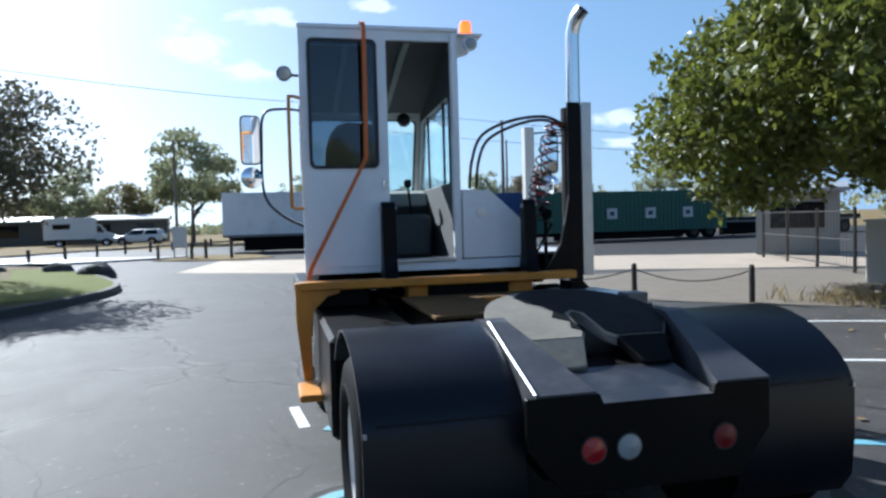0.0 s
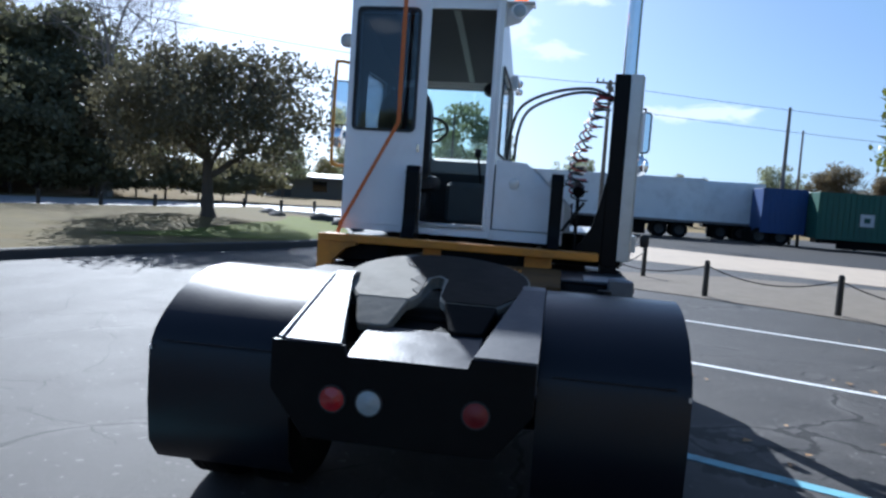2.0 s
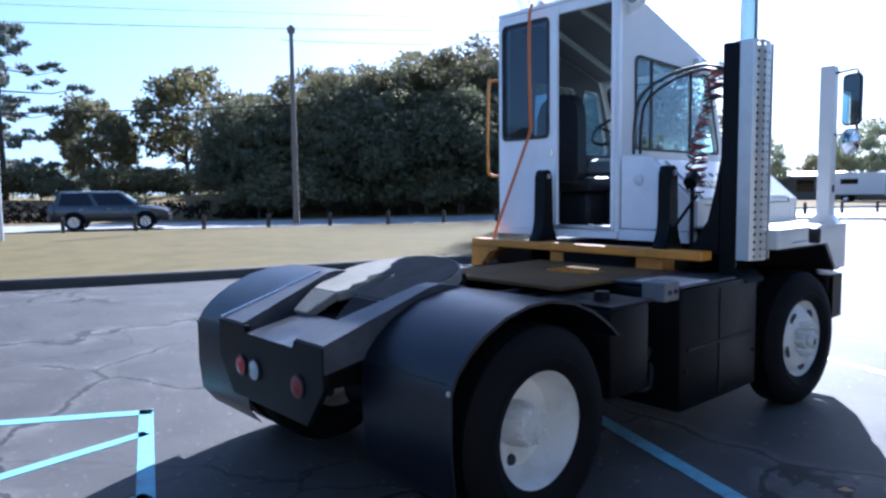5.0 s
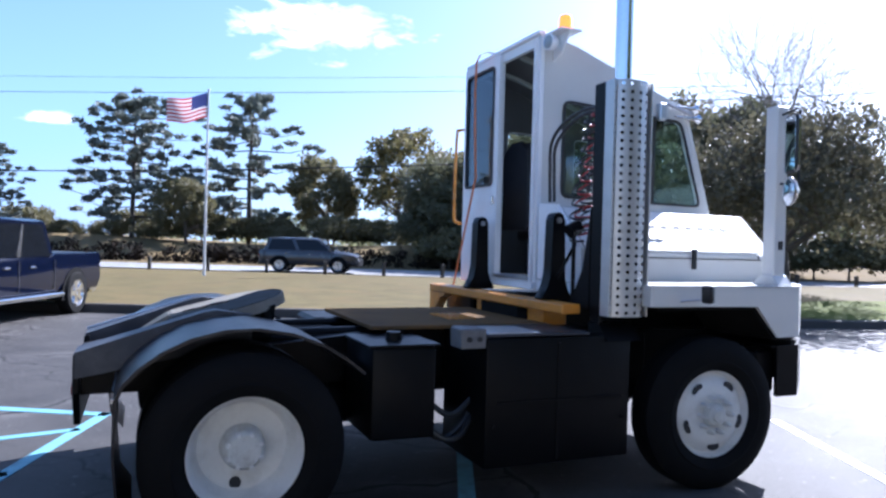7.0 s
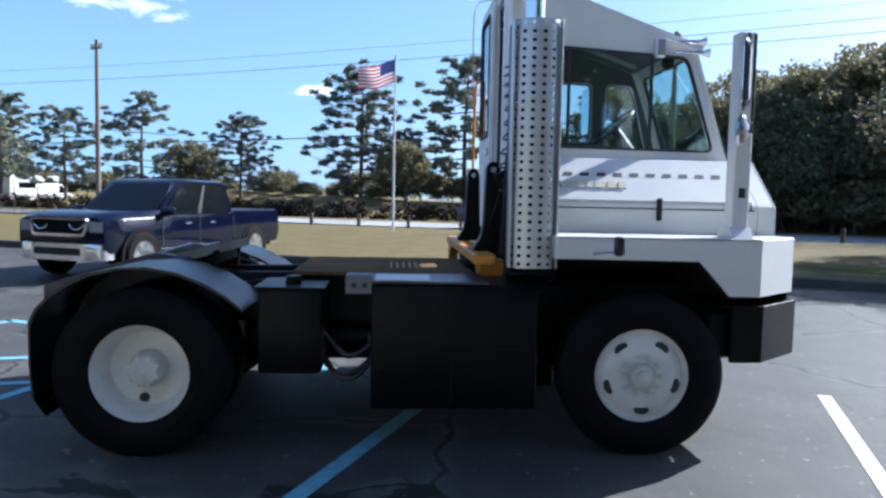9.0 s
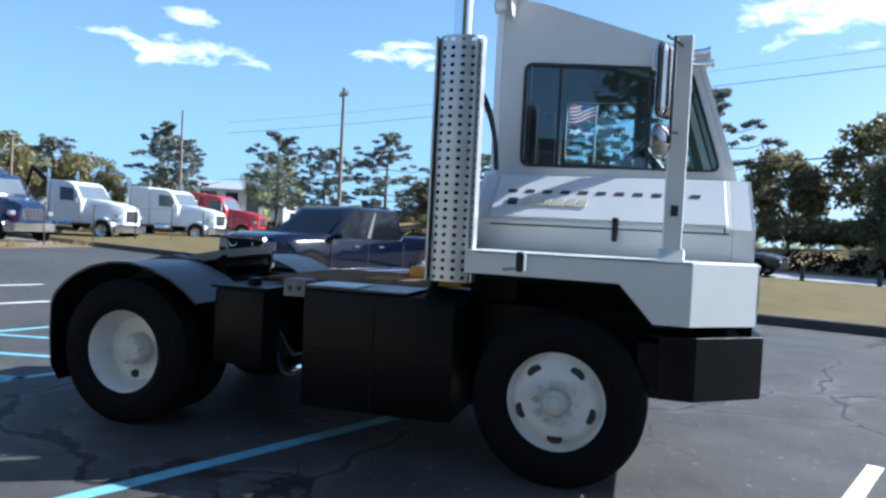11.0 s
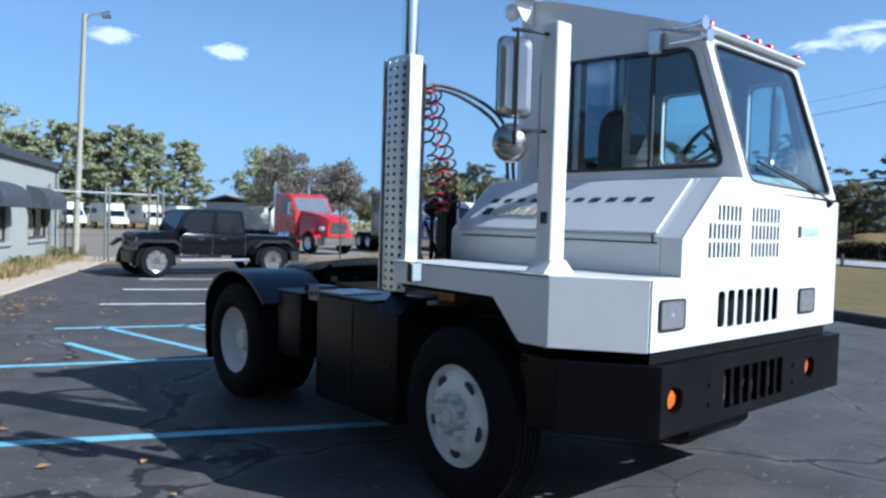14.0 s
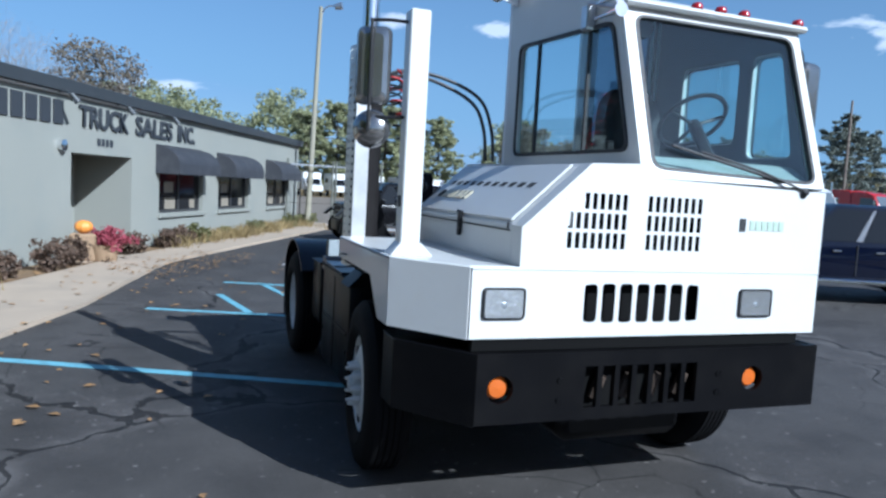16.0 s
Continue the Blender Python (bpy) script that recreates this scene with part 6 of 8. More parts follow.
sheet("trailer_yard", [(-4.0, 31.6), (0.8, 29.8), (7.5, 25.2), (12, 23.4), (20, 19.2), (44, 13.7), (58, 14), (58, 54), (-4.0, 54)], 0.005, SHADEASPHALT, "asphalt yard under the trailers, darkened to stand for their shade", "asphalt", 0.005)
sheet("dirt_island", [(-7.4, 33.9), (-5.4, 32.4), (-3.2, 31.6), (-1.5, 33.5), (-2.6, 37.5), (-6.0, 38.5)], 0.05, DRYGROUND, "dirt island with dry grass before the trailers", "ground", 0.05)
for x, y in CHAINPOSTS:
    bm = B()
    tube(bm, [(0, 0, 0), (0, 0, 0.66), (0, 0, 0.70)], [0.055, 0.052, 0.03], 10)
    tagged(part("chain_post", bm, POSTWOOD, smooth=True, at=pose(x, y, 0, 0, 0, 40 * x)), "short dark wooden chain post beside gravel", "post", "chain posts")
for a, b2 in zip(CHAINPOSTS, CHAINPOSTS[1:]):
    bm = B()
    pts = [Vector((a[0] + (b2[0] - a[0]) * f, a[1] + (b2[1] - a[1]) * f, 0.60 - 0.9 * f * (1 - f))) for f in [i / 20 for i in range(21)]]
    tube(bm, pts, 0.012, 5)
    tagged(part("post_chain", bm, IRON), "sagging dark chain between posts", "chain", "post chains")
for i in range(30):
    n = -30 + i * 2.6
    bm = B()
    make_box(bm, -0.07, 0.07, -0.07, 0.07, 0, 0.62, 0.015)
    x, y = SN(-26.6, n)
    tagged(part("road_post", bm, POSTWOOD, at=pose(x, y, 0.12, 0, 0, 20 + 7 * i)), "short dark wooden post along the road", "post", "road-side posts")


def add_pole(x, y, h, arms, r=0.14, label="weathered wooden utility pole with crossarm", z=0.0):
    bm = B()
    tube(bm, [(0, 0, 0), (0, 0, h)], [r, r * 0.65], 12)
    p = tagged(part("utility_pole", bm, POLEWOOD, smooth=True, at=pose(x, y, z)), label, "pole", "utility poles")
    for zz, ang, half in arms:
        bm = B()
        c, s = math.cos(radians(ang)), math.sin(radians(ang))
        tube(bm, [(-half * c, -half * s, h + zz), (half * c, half * s, h + zz)], 0.06, 6)
        for q in (-0.9, -0.5, 0.5, 0.9):
            tube(bm, [(half * c * q, half * s * q, h + zz), (half * c * q, half * s * q, h + zz + 0.22)], 0.04, 6)
        part("crossarm", bm, POLEWOOD, p, "wooden crossarm with insulators")
    return p


add_pole(2.75, 36.7, 8.5, ((-0.15, 10, 0.8), (-0.5, 70, 0.6)))
add_pole(13.8, 42.5, 8.3, ())
add_pole(-24.4, 13.4, 8.6, ((-0.3, 60, 0.15),), z=0.25)
add_pole(-9.5, 60, 9.0, ())
add_pole(-31.7, -13.4, 9.0, ((-0.4, 60, 0.4),), z=0.13)
for x, y, h in ((-32.4, -45.1, 7.7), (-33.7, -44.1, 8.8), (-44.3, -33.3, 10.0), (-36.3, -42.0, 6.6), (20, 60, 9.0)):
    add_pole(x, y, h, (), 0.12, "thin dark utility pole behind the truck yard")
# lamp pole behind the office corner
bm = B()
tube(bm, [(0, 0, 0), (-0.18, 0.1, 8.1)], [0.115, 0.07], 12)
lp = tagged(part("lamp_pole", bm, PALEPOLE, smooth=True, at=pose(-1.94, -19.6, 0)), "tall weathered pole carrying a yard lamp", "lamp pole")
bm = B()
tube(bm, smooth_path([(-0.17, 0.1, 7.8), (-0.37, 0.2, 8.1), (-0.69, 0.35, 8.15)]), 0.03, 6)
tube(bm, [(-0.64, 0.34, 8.1), (-0.89, 0.44, 8.16)], [0.10, 0.14], 10)
part("lamp_head", bm, STEEL, lp, "grey lamp head", True)
# overhead wires
for (a, b2, sag, rad) in (((-61, -40, 5.6), (-25.1, 42, 8.8), 1.35, 0.034), ((-61, -40, 10.5), (-25.1, 42, 12.6), 0.8, 0.017), ((-61, -40, 11.6), (-25.1, 42, 13.4), 0.8, 0.010), ((-96, -70, 8.3), (-61, -40, 5.6), 1.0, 0.034), ((-25, 13.2, 8.3), (2.8, 36.7, 8.3), 0.8, 0.014), ((2.8, 36.7, 8.2), (60, 44, 7.0), 0.9, 0.014), ((2.8, 36.7, 7.0), (60, 42, 5.8), 0.9, 0.014)):
    A, C = Vector(a), Vector(b2)
    bm = B()
    tube(bm, [A.lerp(C, i / 24) - Vector((0, 0, 4 * sag * (i / 24) * (1 - i / 24))) for i in range(25)], rad, 4)
    tagged(part("power_line", bm, HOSE), "dark overhead power line", "wire", "power lines")

# flag on its pole
bm = B()
tube(bm, [(0, 0, 0), (0, 0, 6.35)], [0.05, 0.03], 10)
lathe(bm, [(0, 0.0), (0.03, 0.05), (0.08, 0.05), (0.11, 0.0)], "z", (0, 0, 6.34), 10)
fp = tagged(part("flagpole", bm, WHITE, smooth=True, at=pose(-20.7, 1.50, 0.28)), "thin white flagpole standing on the lawn", "flagpole")
FLAGRED = pbr("flag_red", (0.45, 0.05, 0.06), 0.8, var=0.1, scale=6, transl=0.4)
FLAGWHITE = pbr("flag_white", (0.72, 0.70, 0.70), 0.8, var=0.05, scale=6, transl=0.4)
FLAGBLUE = pbr("flag_blue", (0.06, 0.07, 0.20), 0.8, var=0.15, scale=6, transl=0.3)


def flag_point(u, v):
    """u from the pole outwards, v downwards; a gentle ripple."""
    w = 1.45
    return Vector((0.12 * math.sin(6 * u + 2 * v) * u, -u * w * 0.93 + 0.02, 6.25 - 0.82 * v - 0.30 * u + 0.05 * math.sin(7 * u + 1)))


for k in range(13):
    bm = B()
    u0 = 0.0 if k >= 7 else 0.42
    for i in range(14):
        ua, ub = u0 + (1 - u0) * i / 14, u0 + (1 - u0) * (i + 1) / 14
        vs = [bm.verts.new(flag_point(u, v)) for u, v in ((ua, k / 13), (ub, k / 13), (ub, (k + 1) / 13), (ua, (k + 1) / 13))]
        bm.faces.new(vs)
    part("flag_stripe", bm, FLAGRED if k % 2 == 0 else FLAGWHITE, fp, "red stripe" if k % 2 == 0 else "white stripe", True)
bm = B()
for i in range(8):
    ua, ub = 0.42 * i / 8, 0.42 * (i + 1) / 8
    bm.faces.new([bm.verts.new(flag_point(u, v)) for u, v in ((ua, 0), (ub, 0), (ub, 7 / 13), (ua, 7 / 13))])
part("flag_canton", bm, FLAGBLUE, fp, "blue canton", True)

# ---- trees and plants ----


def leaf_mesh(name, centres, per, spread, size, mat_, parent, rng, elong=1.0, flat=0.0, label="", squat=0.75):
    """A crown of single folded leaves in clumps round the given centres."""
    c = np.repeat(np.asarray(centres, float), per, axis=0)
    n = len(c)
    off = rng.normal(size=(n, 3))
    off *= (spread * rng.random((n, 1)) ** 0.5) / np.maximum(np.linalg.norm(off, axis=1, keepdims=True), 1e-6)
    off[:, 2] *= squat
    p = c + off
    d = rng.normal(size=(n, 3))
    d[:, 2] -= flat
    d /= np.linalg.norm(d, axis=1, keepdims=True)
    e = np.cross(d, rng.normal(size=(n, 3)))
    e /= np.linalg.norm(e, axis=1, keepdims=True)
    s = (size * (0.6 + 0.8 * rng.random((n, 1))))
    nrm = np.cross(d, e)
    a = p - d * s * 0.5 * elong
    b_ = p + e * s * 0.42 + nrm * s * 0.10
    c2 = p + d * s * 0.6 * elong
    d2 = p - e * s * 0.42 + nrm * s * 0.10
    v = np.stack([a, b_, c2, d2], axis=1).reshape(-1, 3)
    i = np.arange(n) * 4
    f = np.stack([np.stack([i, i + 1, i + 2], 1), np.stack([i, i + 2, i + 3], 1)], 1).reshape(-1, 3)
    me = bpy.data.meshes.new(name)
    me.from_pydata(v.tolist(), [], f.tolist())
    me.materials.append(mat_)
    ob = new(name, me)
    ob.parent = parent
    if label:
        tagged(ob, label)
    return ob


def limbs(bm, rng, start, direction, length, r, depth, tips, split=3, bend=0.35, up=0.12, sides=6):
    """Grow one limb and its branches; the ends are noted in tips."""
    pts = [Vector(start)]
    d = Vector(direction).normalized()
    k = 4
    for i in range(k):
        d = (d + Vector(rng.normal(size=3)) * bend * 0.25 + Vector((0, 0, up * 0.3))).normalized()
        pts.append(pts[-1] + d * length / k)
    tube(bm, pts, [r * (1 - 0.5 * i / k) for i in range(k + 1)], max(3, sides))
    if depth <= 0:
        tips.append(pts[-1])
        tips.append(pts[2])
        return
    for j in range(split):
        a = pts[2 + (j % 3)] if j < split - 1 else pts[-1]
        q = (d + Vector(rng.normal(size=3)) * (0.75 if j < split - 1 else 0.4)).normalized()
        limbs(bm, rng, a, q, length * (0.62 + 0.2 * rng.random()), r * 0.5, depth - 1, tips, split, bend, up, sides - 1)


def add_tree(x, y, h, rad, trunk_h, leaf, label, seed, clumps=120, per=45, size=0.16, spread=0.55, bark=None, squash=0.8, group="", z=0.0, hollow=0.45, lift=0.0, girth=1.0):
    rng = np.random.default_rng(seed)
    t = base("tree", (x, y, z), label, "tree", group)
    bm = B()
    tips = []
    top = trunk_h + (h - trunk_h) * 0.35
    lean = Vector((rng.normal() * 0.04, rng.normal() * 0.04, 1))
    tr = [Vector((0, 0, -0.05))] + [Vector((lean.x * f * top, lean.y * f * top, f * top)) for f in (0.08, 0.4, 0.7, 1.0)]
    tube(bm, tr, [0.045 * h * k * girth for k in (0.62, 0.45, 0.36, 0.28, 0.16)], 10)
    nl = 7
    for j in range(nl):
        a = 2 * math.pi * j / nl + rng.random()
        f = 0.45 + 0.55 * j / nl
        limbs(bm, rng, tr[1].lerp(tr[4], f), (math.cos(a), math.sin(a), 0.55 + 0.5 * rng.random()), rad * 0.42, 0.011 * h * girth, 2, tips, 3, sides=4)
    part("trunk", bm, bark or BARK, t, smooth=True)
    cz, rz = (h + trunk_h) / 2 + lift, (h - trunk_h) / 2
    cs = []
    lob = [(rng.normal(size=3), 0.72 + 0.4 * rng.random()) for _ in range(9)]
    while len(cs) < clumps:
        u = rng.normal(size=3)
        u /= np.linalg.norm(u)
        k = max((np.dot(u, q / np.linalg.norm(q)) ** 3 * w for q, w in lob), default=0.7)
        r = (hollow + (1 - hollow) * rng.random() ** 0.45) * (0.62 + 0.45 * max(k, 0))
        if u[2] < -0.75:
            continue
        cs.append((u[0] * rad * r, u[1] * rad * r, cz + u[2] * rz * r * (1.0 if u[2] > 0 else squash)))
    leaf_mesh("crown", cs, per, spread, size, leaf, t, rng, 1.15, 0.2)
    return t


def add_bare(x, y, h, seed, label, z=0.0, bark=None, leaf=None, depth=5):
    rng = np.random.default_rng(seed)
    t = base("bare_tree", (x, y, z), label, "tree", "bare trees")
    bm = B()
    tips = []
    tube(bm, [(0, 0, -0.05), (0.05, 0, h * 0.15), (0.1, 0.05, h * 0.38)], [0.022 * h, 0.017 * h, 0.012 * h], 9)
    part("trunk", bm, bark or PALEBARK, t, smooth=True)
    bm = B()
    for j in range(7):
        a = 2 * math.pi * j / 7 + rng.random()
        limbs(bm, rng, (0.1 * j / 7, 0.03, h * (0.22 + 0.025 * j)), (math.cos(a) * 0.36, math.sin(a) * 0.36, 1.0), h * 0.20, 0.0046 * h, depth, tips, 4, 0.4, 0.2, 6)
    part("bare_crown", bm, bark or PALEBARK, t, "fine bare branches")
    if leaf:
        leaf_mesh("crown", [tuple(p) for p in tips], 12, 0.5, 0.16, leaf, t, rng)
    return t


def add_pine(x, y, h, seed, label, z=0.0, wide=0.30, group="pines", gaps=0.22, needle=None):
    rng = np.random.default_rng(seed)
    t = base("pine_tree", (x, y, z), label, "tree", group)
    bm = B()
    tube(bm, [(0, 0, -0.05), (rng.normal() * 0.1, rng.normal() * 0.1, h * 0.5), (rng.normal() * 0.15, rng.normal() * 0.15, h * 0.97)], [0.02 * h, 0.013 * h, 0.003 * h], 9)
    cs = []
    levels = 13
    for lv in range(levels):
        f = 0.20 + 0.77 * lv / (levels - 1)
        reach = h * wide * (0.25 + 0.75 * math.sin(math.pi * min(1.0, 0.16 + 0.84 * f)) ** 0.75) * (0.60 + 0.55 * rng.random())
        for j in range(5):
            if rng.random() < gaps:
                continue
            a = 2 * math.pi * j / 5 + rng.random() * 1.2 + lv
            rr = reach * (0.65 + 0.5 * rng.random())
            p0 = Vector((0, 0, h * f))
            p1 = p0 + Vector((math.cos(a) * rr * 0.6, math.sin(a) * rr * 0.6, -0.02 * h + 0.02 * h * rng.random()))
            p2 = p0 + Vector((math.cos(a) * rr, math.sin(a) * rr, 0.03 * h * rng.random() + 0.01 * h))
            tube(bm, [p0, p1, p2], [0.005 * h, 0.003 * h, 0.0012 * h], 4)
            for q in (0.35, 0.55, 0.75, 0.92, 1.0):
                w = p0.lerp(p2, q) + Vector(rng.normal(size=3)) * 0.022 * h
                cs.append((w.x, w.y, w.z + 0.012 * h))
    for q in range(4):
        cs.append((0, 0, h * (0.93 + 0.02 * q)))
    part("trunk", bm, BARK, t, smooth=True)
    leaf_mesh("crown", cs, 40, 0.040 * h, 0.019 * h, needle or NEEDLE, t, rng, 2.0, -0.4, squat=0.36)
    return t


# shade tree over the corner of the lot
add_tree(11.3, 8.2, 9.2, 6.2, 1.25, LEAF_MAPLE, "full green maple tree beside the lot", 11, 760, 90, 0.135, 0.62, squash=1.0, hollow=0.5, lift=-1.0)
# lawn tree with thin brownish crown
add_tree(-9.95, 16.45, 5.55, 4.0, 0.75, LEAF_BROWN, "spreading small tree with thin dark autumn crown on the lawn", 5, 430, 52, 0.105, 0.62, squash=1.0, hollow=0.2, z=0.46, girth=1.8)
# woodland along the road
LEAF_GREY = pbr("greyish_autumn_leaves", (0.15, 0.128, 0.098), 0.6, var=0.35, scale=0.4, island=0.4, transl=0.3)
LEAF_TAN = pbr("tan_autumn_leaves", (0.145, 0.112, 0.060), 0.6, var=0.45, scale=0.3, island=0.35, transl=0.4)
wood_src = [add_tree(*SN(-41, 17), 9.5, 4.6, 0.6, LEAF_DARK, "dark dense woodland tree beyond the road", 21, 230, 95, 0.20, 0.9, group="woodland trees"),
            add_tree(*SN(-42, 11), 10.5, 4.2, 0.8, LEAF_OLIVE, "olive-green woodland tree beyond the road", 22, 200, 90, 0.20, 0.9, group="woodland trees"),
            add_tree(*SN(-43, 21), 9.0, 4.8, 0.5, LEAF_DARK, "dark dense woodland tree beyond the road", 23, 230, 95, 0.20, 0.9, group="woodland trees"),
            add_tree(*SN(-44.5, 14), 10.0, 4.0, 0.8, LEAF_TAN, "tan autumn woodland tree with a thin crown", 24, 150, 80, 0.19, 0.9, group="woodland trees", hollow=0.3),
            add_tree(*SN(-46.5, 6), 11.0, 3.6, 1.0, LEAF_OLIVE, "tall ragged olive woodland tree", 25, 120, 90, 0.20, 0.75, group="woodland trees", hollow=0.3)]
rng = np.random.default_rng(8)
spots = []
for n in range(3, 22, 2):
    spots.append((SN(-40.5 + rng.normal() * 0.8, n + rng.normal() * 0.8), 0.75 + 0.3 * rng.random()))
    spots.append((SN(-45 + rng.normal(), n + 2 + rng.normal()), 1.1 + 0.3 * rng.random()))
for (x, y), k in spots:
    k = min(k, 0.80 + 0.035 * max(0.0, x * 0.401 + y * 0.916 - 5) + 0.04 * rng.random())      # the wood grows lower towards its end
    src = wood_src[int(rng.choice(5, p=(0.26, 0.24, 0.22, 0.14, 0.14)))]
    copy_thing(src, pose(x, y, 0.0, 0, 0, rng.random() * 360) @ Matrix.Diagonal((k * 1.1, k * 1.1, k, 1)))
# lower hedge-like scrub on the bank, further left
scrub = add_tree(*SN(-46, 2), 4.2, 2.6, 0.2, LEAF_OLIVE, "scrubby olive bush on the bank", 31, 90, 42, 0.22, 0.7, group="scrub bushes", z=1.2)
for i in range(26):
    n = -60 + i * 2.6 + rng.normal() * 0.6
    k = 0.45 + 0.35 * rng.random()
    copy_thing(scrub, pose(*SN(-49 - 4 * rng.random(), n), 1.0, 0, 0, rng.random() * 360) @ Matrix.Diagonal((k * 1.2, k * 1.2, k, 1)))
pines = [add_pine(-55.2, -1.2, 11.0, 41, "tall dark pine on the bank", 1.0, 0.50), add_pine(-54.7, 7.6, 12.2, 42, "tall open dark pine on the bank", 1.0, 0.44, gaps=0.42)]
for i, (x, y, k) in enumerate(((-54, -11, 0.62), (-50, -17.5, 0.66), (-52, -24, 0.62), (-56, -31, 0.72), (-50, -38, 0.66), (-58, -45, 0.8), (-50, -52, 0.65))):
    copy_thing(pines[i % 2], pose(x, y, 0.9, 0, 0, 57 * i) @ Matrix.Diagonal((k, k, k, 1)))
tall = add_tree(-53.8, 14.0, 9.6, 3.6, 1.5, LEAF_OLIVE, "round olive-green tree on the bank", 51, 150, 45, 0.28, 0.8, group="bank trees")
yel = add_tree(-51.9, 19.6, 12.6, 4.4, 1.5, LEAF_YELLOW, "yellowing autumn tree on the bank", 52, 150, 45, 0.28, 0.8, group="bank trees")
copy_thing(yel, pose(-54, 27.5, 0.5, 0, 0, 80) @ Matrix.Diagonal((0.9, 0.9, 0.85, 1)))
copy_thing(tall, pose(-50, 2.5, 0.7, 0, 0, 50) @ Matrix.Diagonal((0.7, 0.7, 0.6, 1)))
copy_thing(tall, pose(-58, -16, 0.7, 0, 0, 130) @ Matrix.Diagonal((0.8, 0.8, 0.6, 1)))
add_tree(6.9, -33.5, 8.6, 2.4, 3.0, LEAF_GREY, "tall thin brownish tree behind the office", 81, 120, 45, 0.14, 0.7, hollow=0.3)
add_bare(10.6, -33.0, 10.5, 63, "leafless tree behind the office roof", depth=4)
add_bare(-26.2, 34.7, 20.0, 61, "tall leafless pale tree at the wood's edge")
for n in range(2, 34, 2):
    k = 0.6 + 0.35 * rng.random()
    copy_thing(scrub, pose(*SN(-38.6 + rng.normal() * 0.4, n + rng.normal() * 0.4), 0.05, 0, 0, rng.random() * 360) @ Matrix.Diagonal((k * 1.3, k * 1.3, k, 1)))
add_bare(28.5, 76.5, 9.0, 64, "thin tan tree beyond the long container", leaf=LEAF_TAN, depth=3)
add_bare(33.5, 76.0, 8.0, 65, "thin tan tree beyond the long container", leaf=LEAF_TAN, depth=3)
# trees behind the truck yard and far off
# distance haze is put into this leaf colour, paler than the near trees
LEAF_FAR = pbr("haze_paled_leaves", (0.25, 0.26, 0.14), 0.6, var=0.35, scale=0.3, island=0.4, transl=0.35)
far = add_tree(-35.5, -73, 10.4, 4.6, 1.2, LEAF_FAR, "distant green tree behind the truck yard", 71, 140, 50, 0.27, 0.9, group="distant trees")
fary = add_tree(-41.5, -50.5, 7.6, 5, 1.2, LEAF_YELLOW, "distant yellowing tree behind the truck yard", 72, 140, 50, 0.27, 0.9, group="distant trees")
greyish = add_tree(-29.5, -57.5, 9.0, 3.4, 1.5, LEAF_GREY, "thin greyish tree behind the truck yard", 73, 120, 60, 0.19, 0.8, group="distant trees", hollow=0.25)
copy_thing(greyish, pose(-34.2, -55.0, 0, 0, 0, 100) @ Matrix.Diagonal((0.9, 0.9, 0.9, 1)))
copy_thing(greyish, pose(-41.5, -70.5, 0, 0, 0, 200) @ Matrix.Diagonal((1.1, 1.1, 0.95, 1)))
copy_thing(fary, pose(-47.5, -45.5, 0, 0, 0, 140) @ Matrix.Diagonal((0.8, 0.8, 0.85, 1)))
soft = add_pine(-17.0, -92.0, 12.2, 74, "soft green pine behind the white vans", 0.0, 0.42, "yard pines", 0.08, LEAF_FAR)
for x, y, k, a in ((-20.2, -91.0, 0.93, 40), (-23.2, -89.5, 1.0, 100), (-26.4, -89.0, 0.96, 170), (-30.8, -88.5, 0.9, 230), (-13.0, -94.0, 0.9, 290)):
    copy_thing(soft, pose(x, y, 0, 0, 0, a) @ Matrix.Diagonal((k, k, k, 1)))
for i, (x, y, k, w) in enumerate(((-8, -74, 1.15, 0), (0, -68, 0.9, 0), (6, -72, 1.0, 0), (10, -60, 0.8, 0), (-44, -62, 0.7, 1), (-56, -60, 0.8, 0), (-68, -52, 0.8, 1), (-75, -42, 0.9, 0), (4, -58, 0.9, 0), (-4, -62, 0.75, 1), (8.5, -52, 0.8, 0),
                                  (-22, 76, 0.8, 0), (-32, 76, 0.7, 0), (-19, 88, 0.9, 1), (-9.5, 72, 1.1, 0), (-30, 90, 0.75, 1), (-42, 62, 0.8, 0), (14, 78, 0.7, 1), (24, 80, 0.7, 0), (33, 76, 0.6, 1), (42, 70, 0.7, 0), (2, 84, 0.7, 0))):
    if y < -50 and x > -20:      # behind the far row of vans
        x, y, k = x * 1.4, y * 1.35 - 6, k * 1.3
    copy_thing(fary if w else far, pose(x, y, 0, 0, 0, 71 * i) @ Matrix.Diagonal((k, k, k, 1)))

# a far belt of trees along the horizon
rng = np.random.default_rng(66)
belt = []
for _ in range(1500):
    a = 2 * math.pi * rng.random()
    r = 150 + 25 * rng.random()
    top = 3.6 + 1.8 * math.sin(7 * a) + 1.4 * math.sin(17 * a + 1) + 1.0 * math.sin(41 * a)
    belt.append((r * math.cos(a), r * math.sin(a), max(0.8, top) * rng.random() ** 0.7))
tagged(leaf_mesh("far_woods", belt, 16, 2.2, 1.0, LEAF_FAR, None, rng, 1.2), "far belt of trees on the horizon, haze put into its pale colour", "woods", kind="stuff")

# dark brush along the foot of the bank
rng = np.random.default_rng(77)
brush = []
for _ in range(620):
    n = -62 + 66 * rng.random()
    brush.append(SN(-38.6 - 1.6 * rng.random(), n) + (0.15 + 0.95 * rng.random() ** 1.3,))
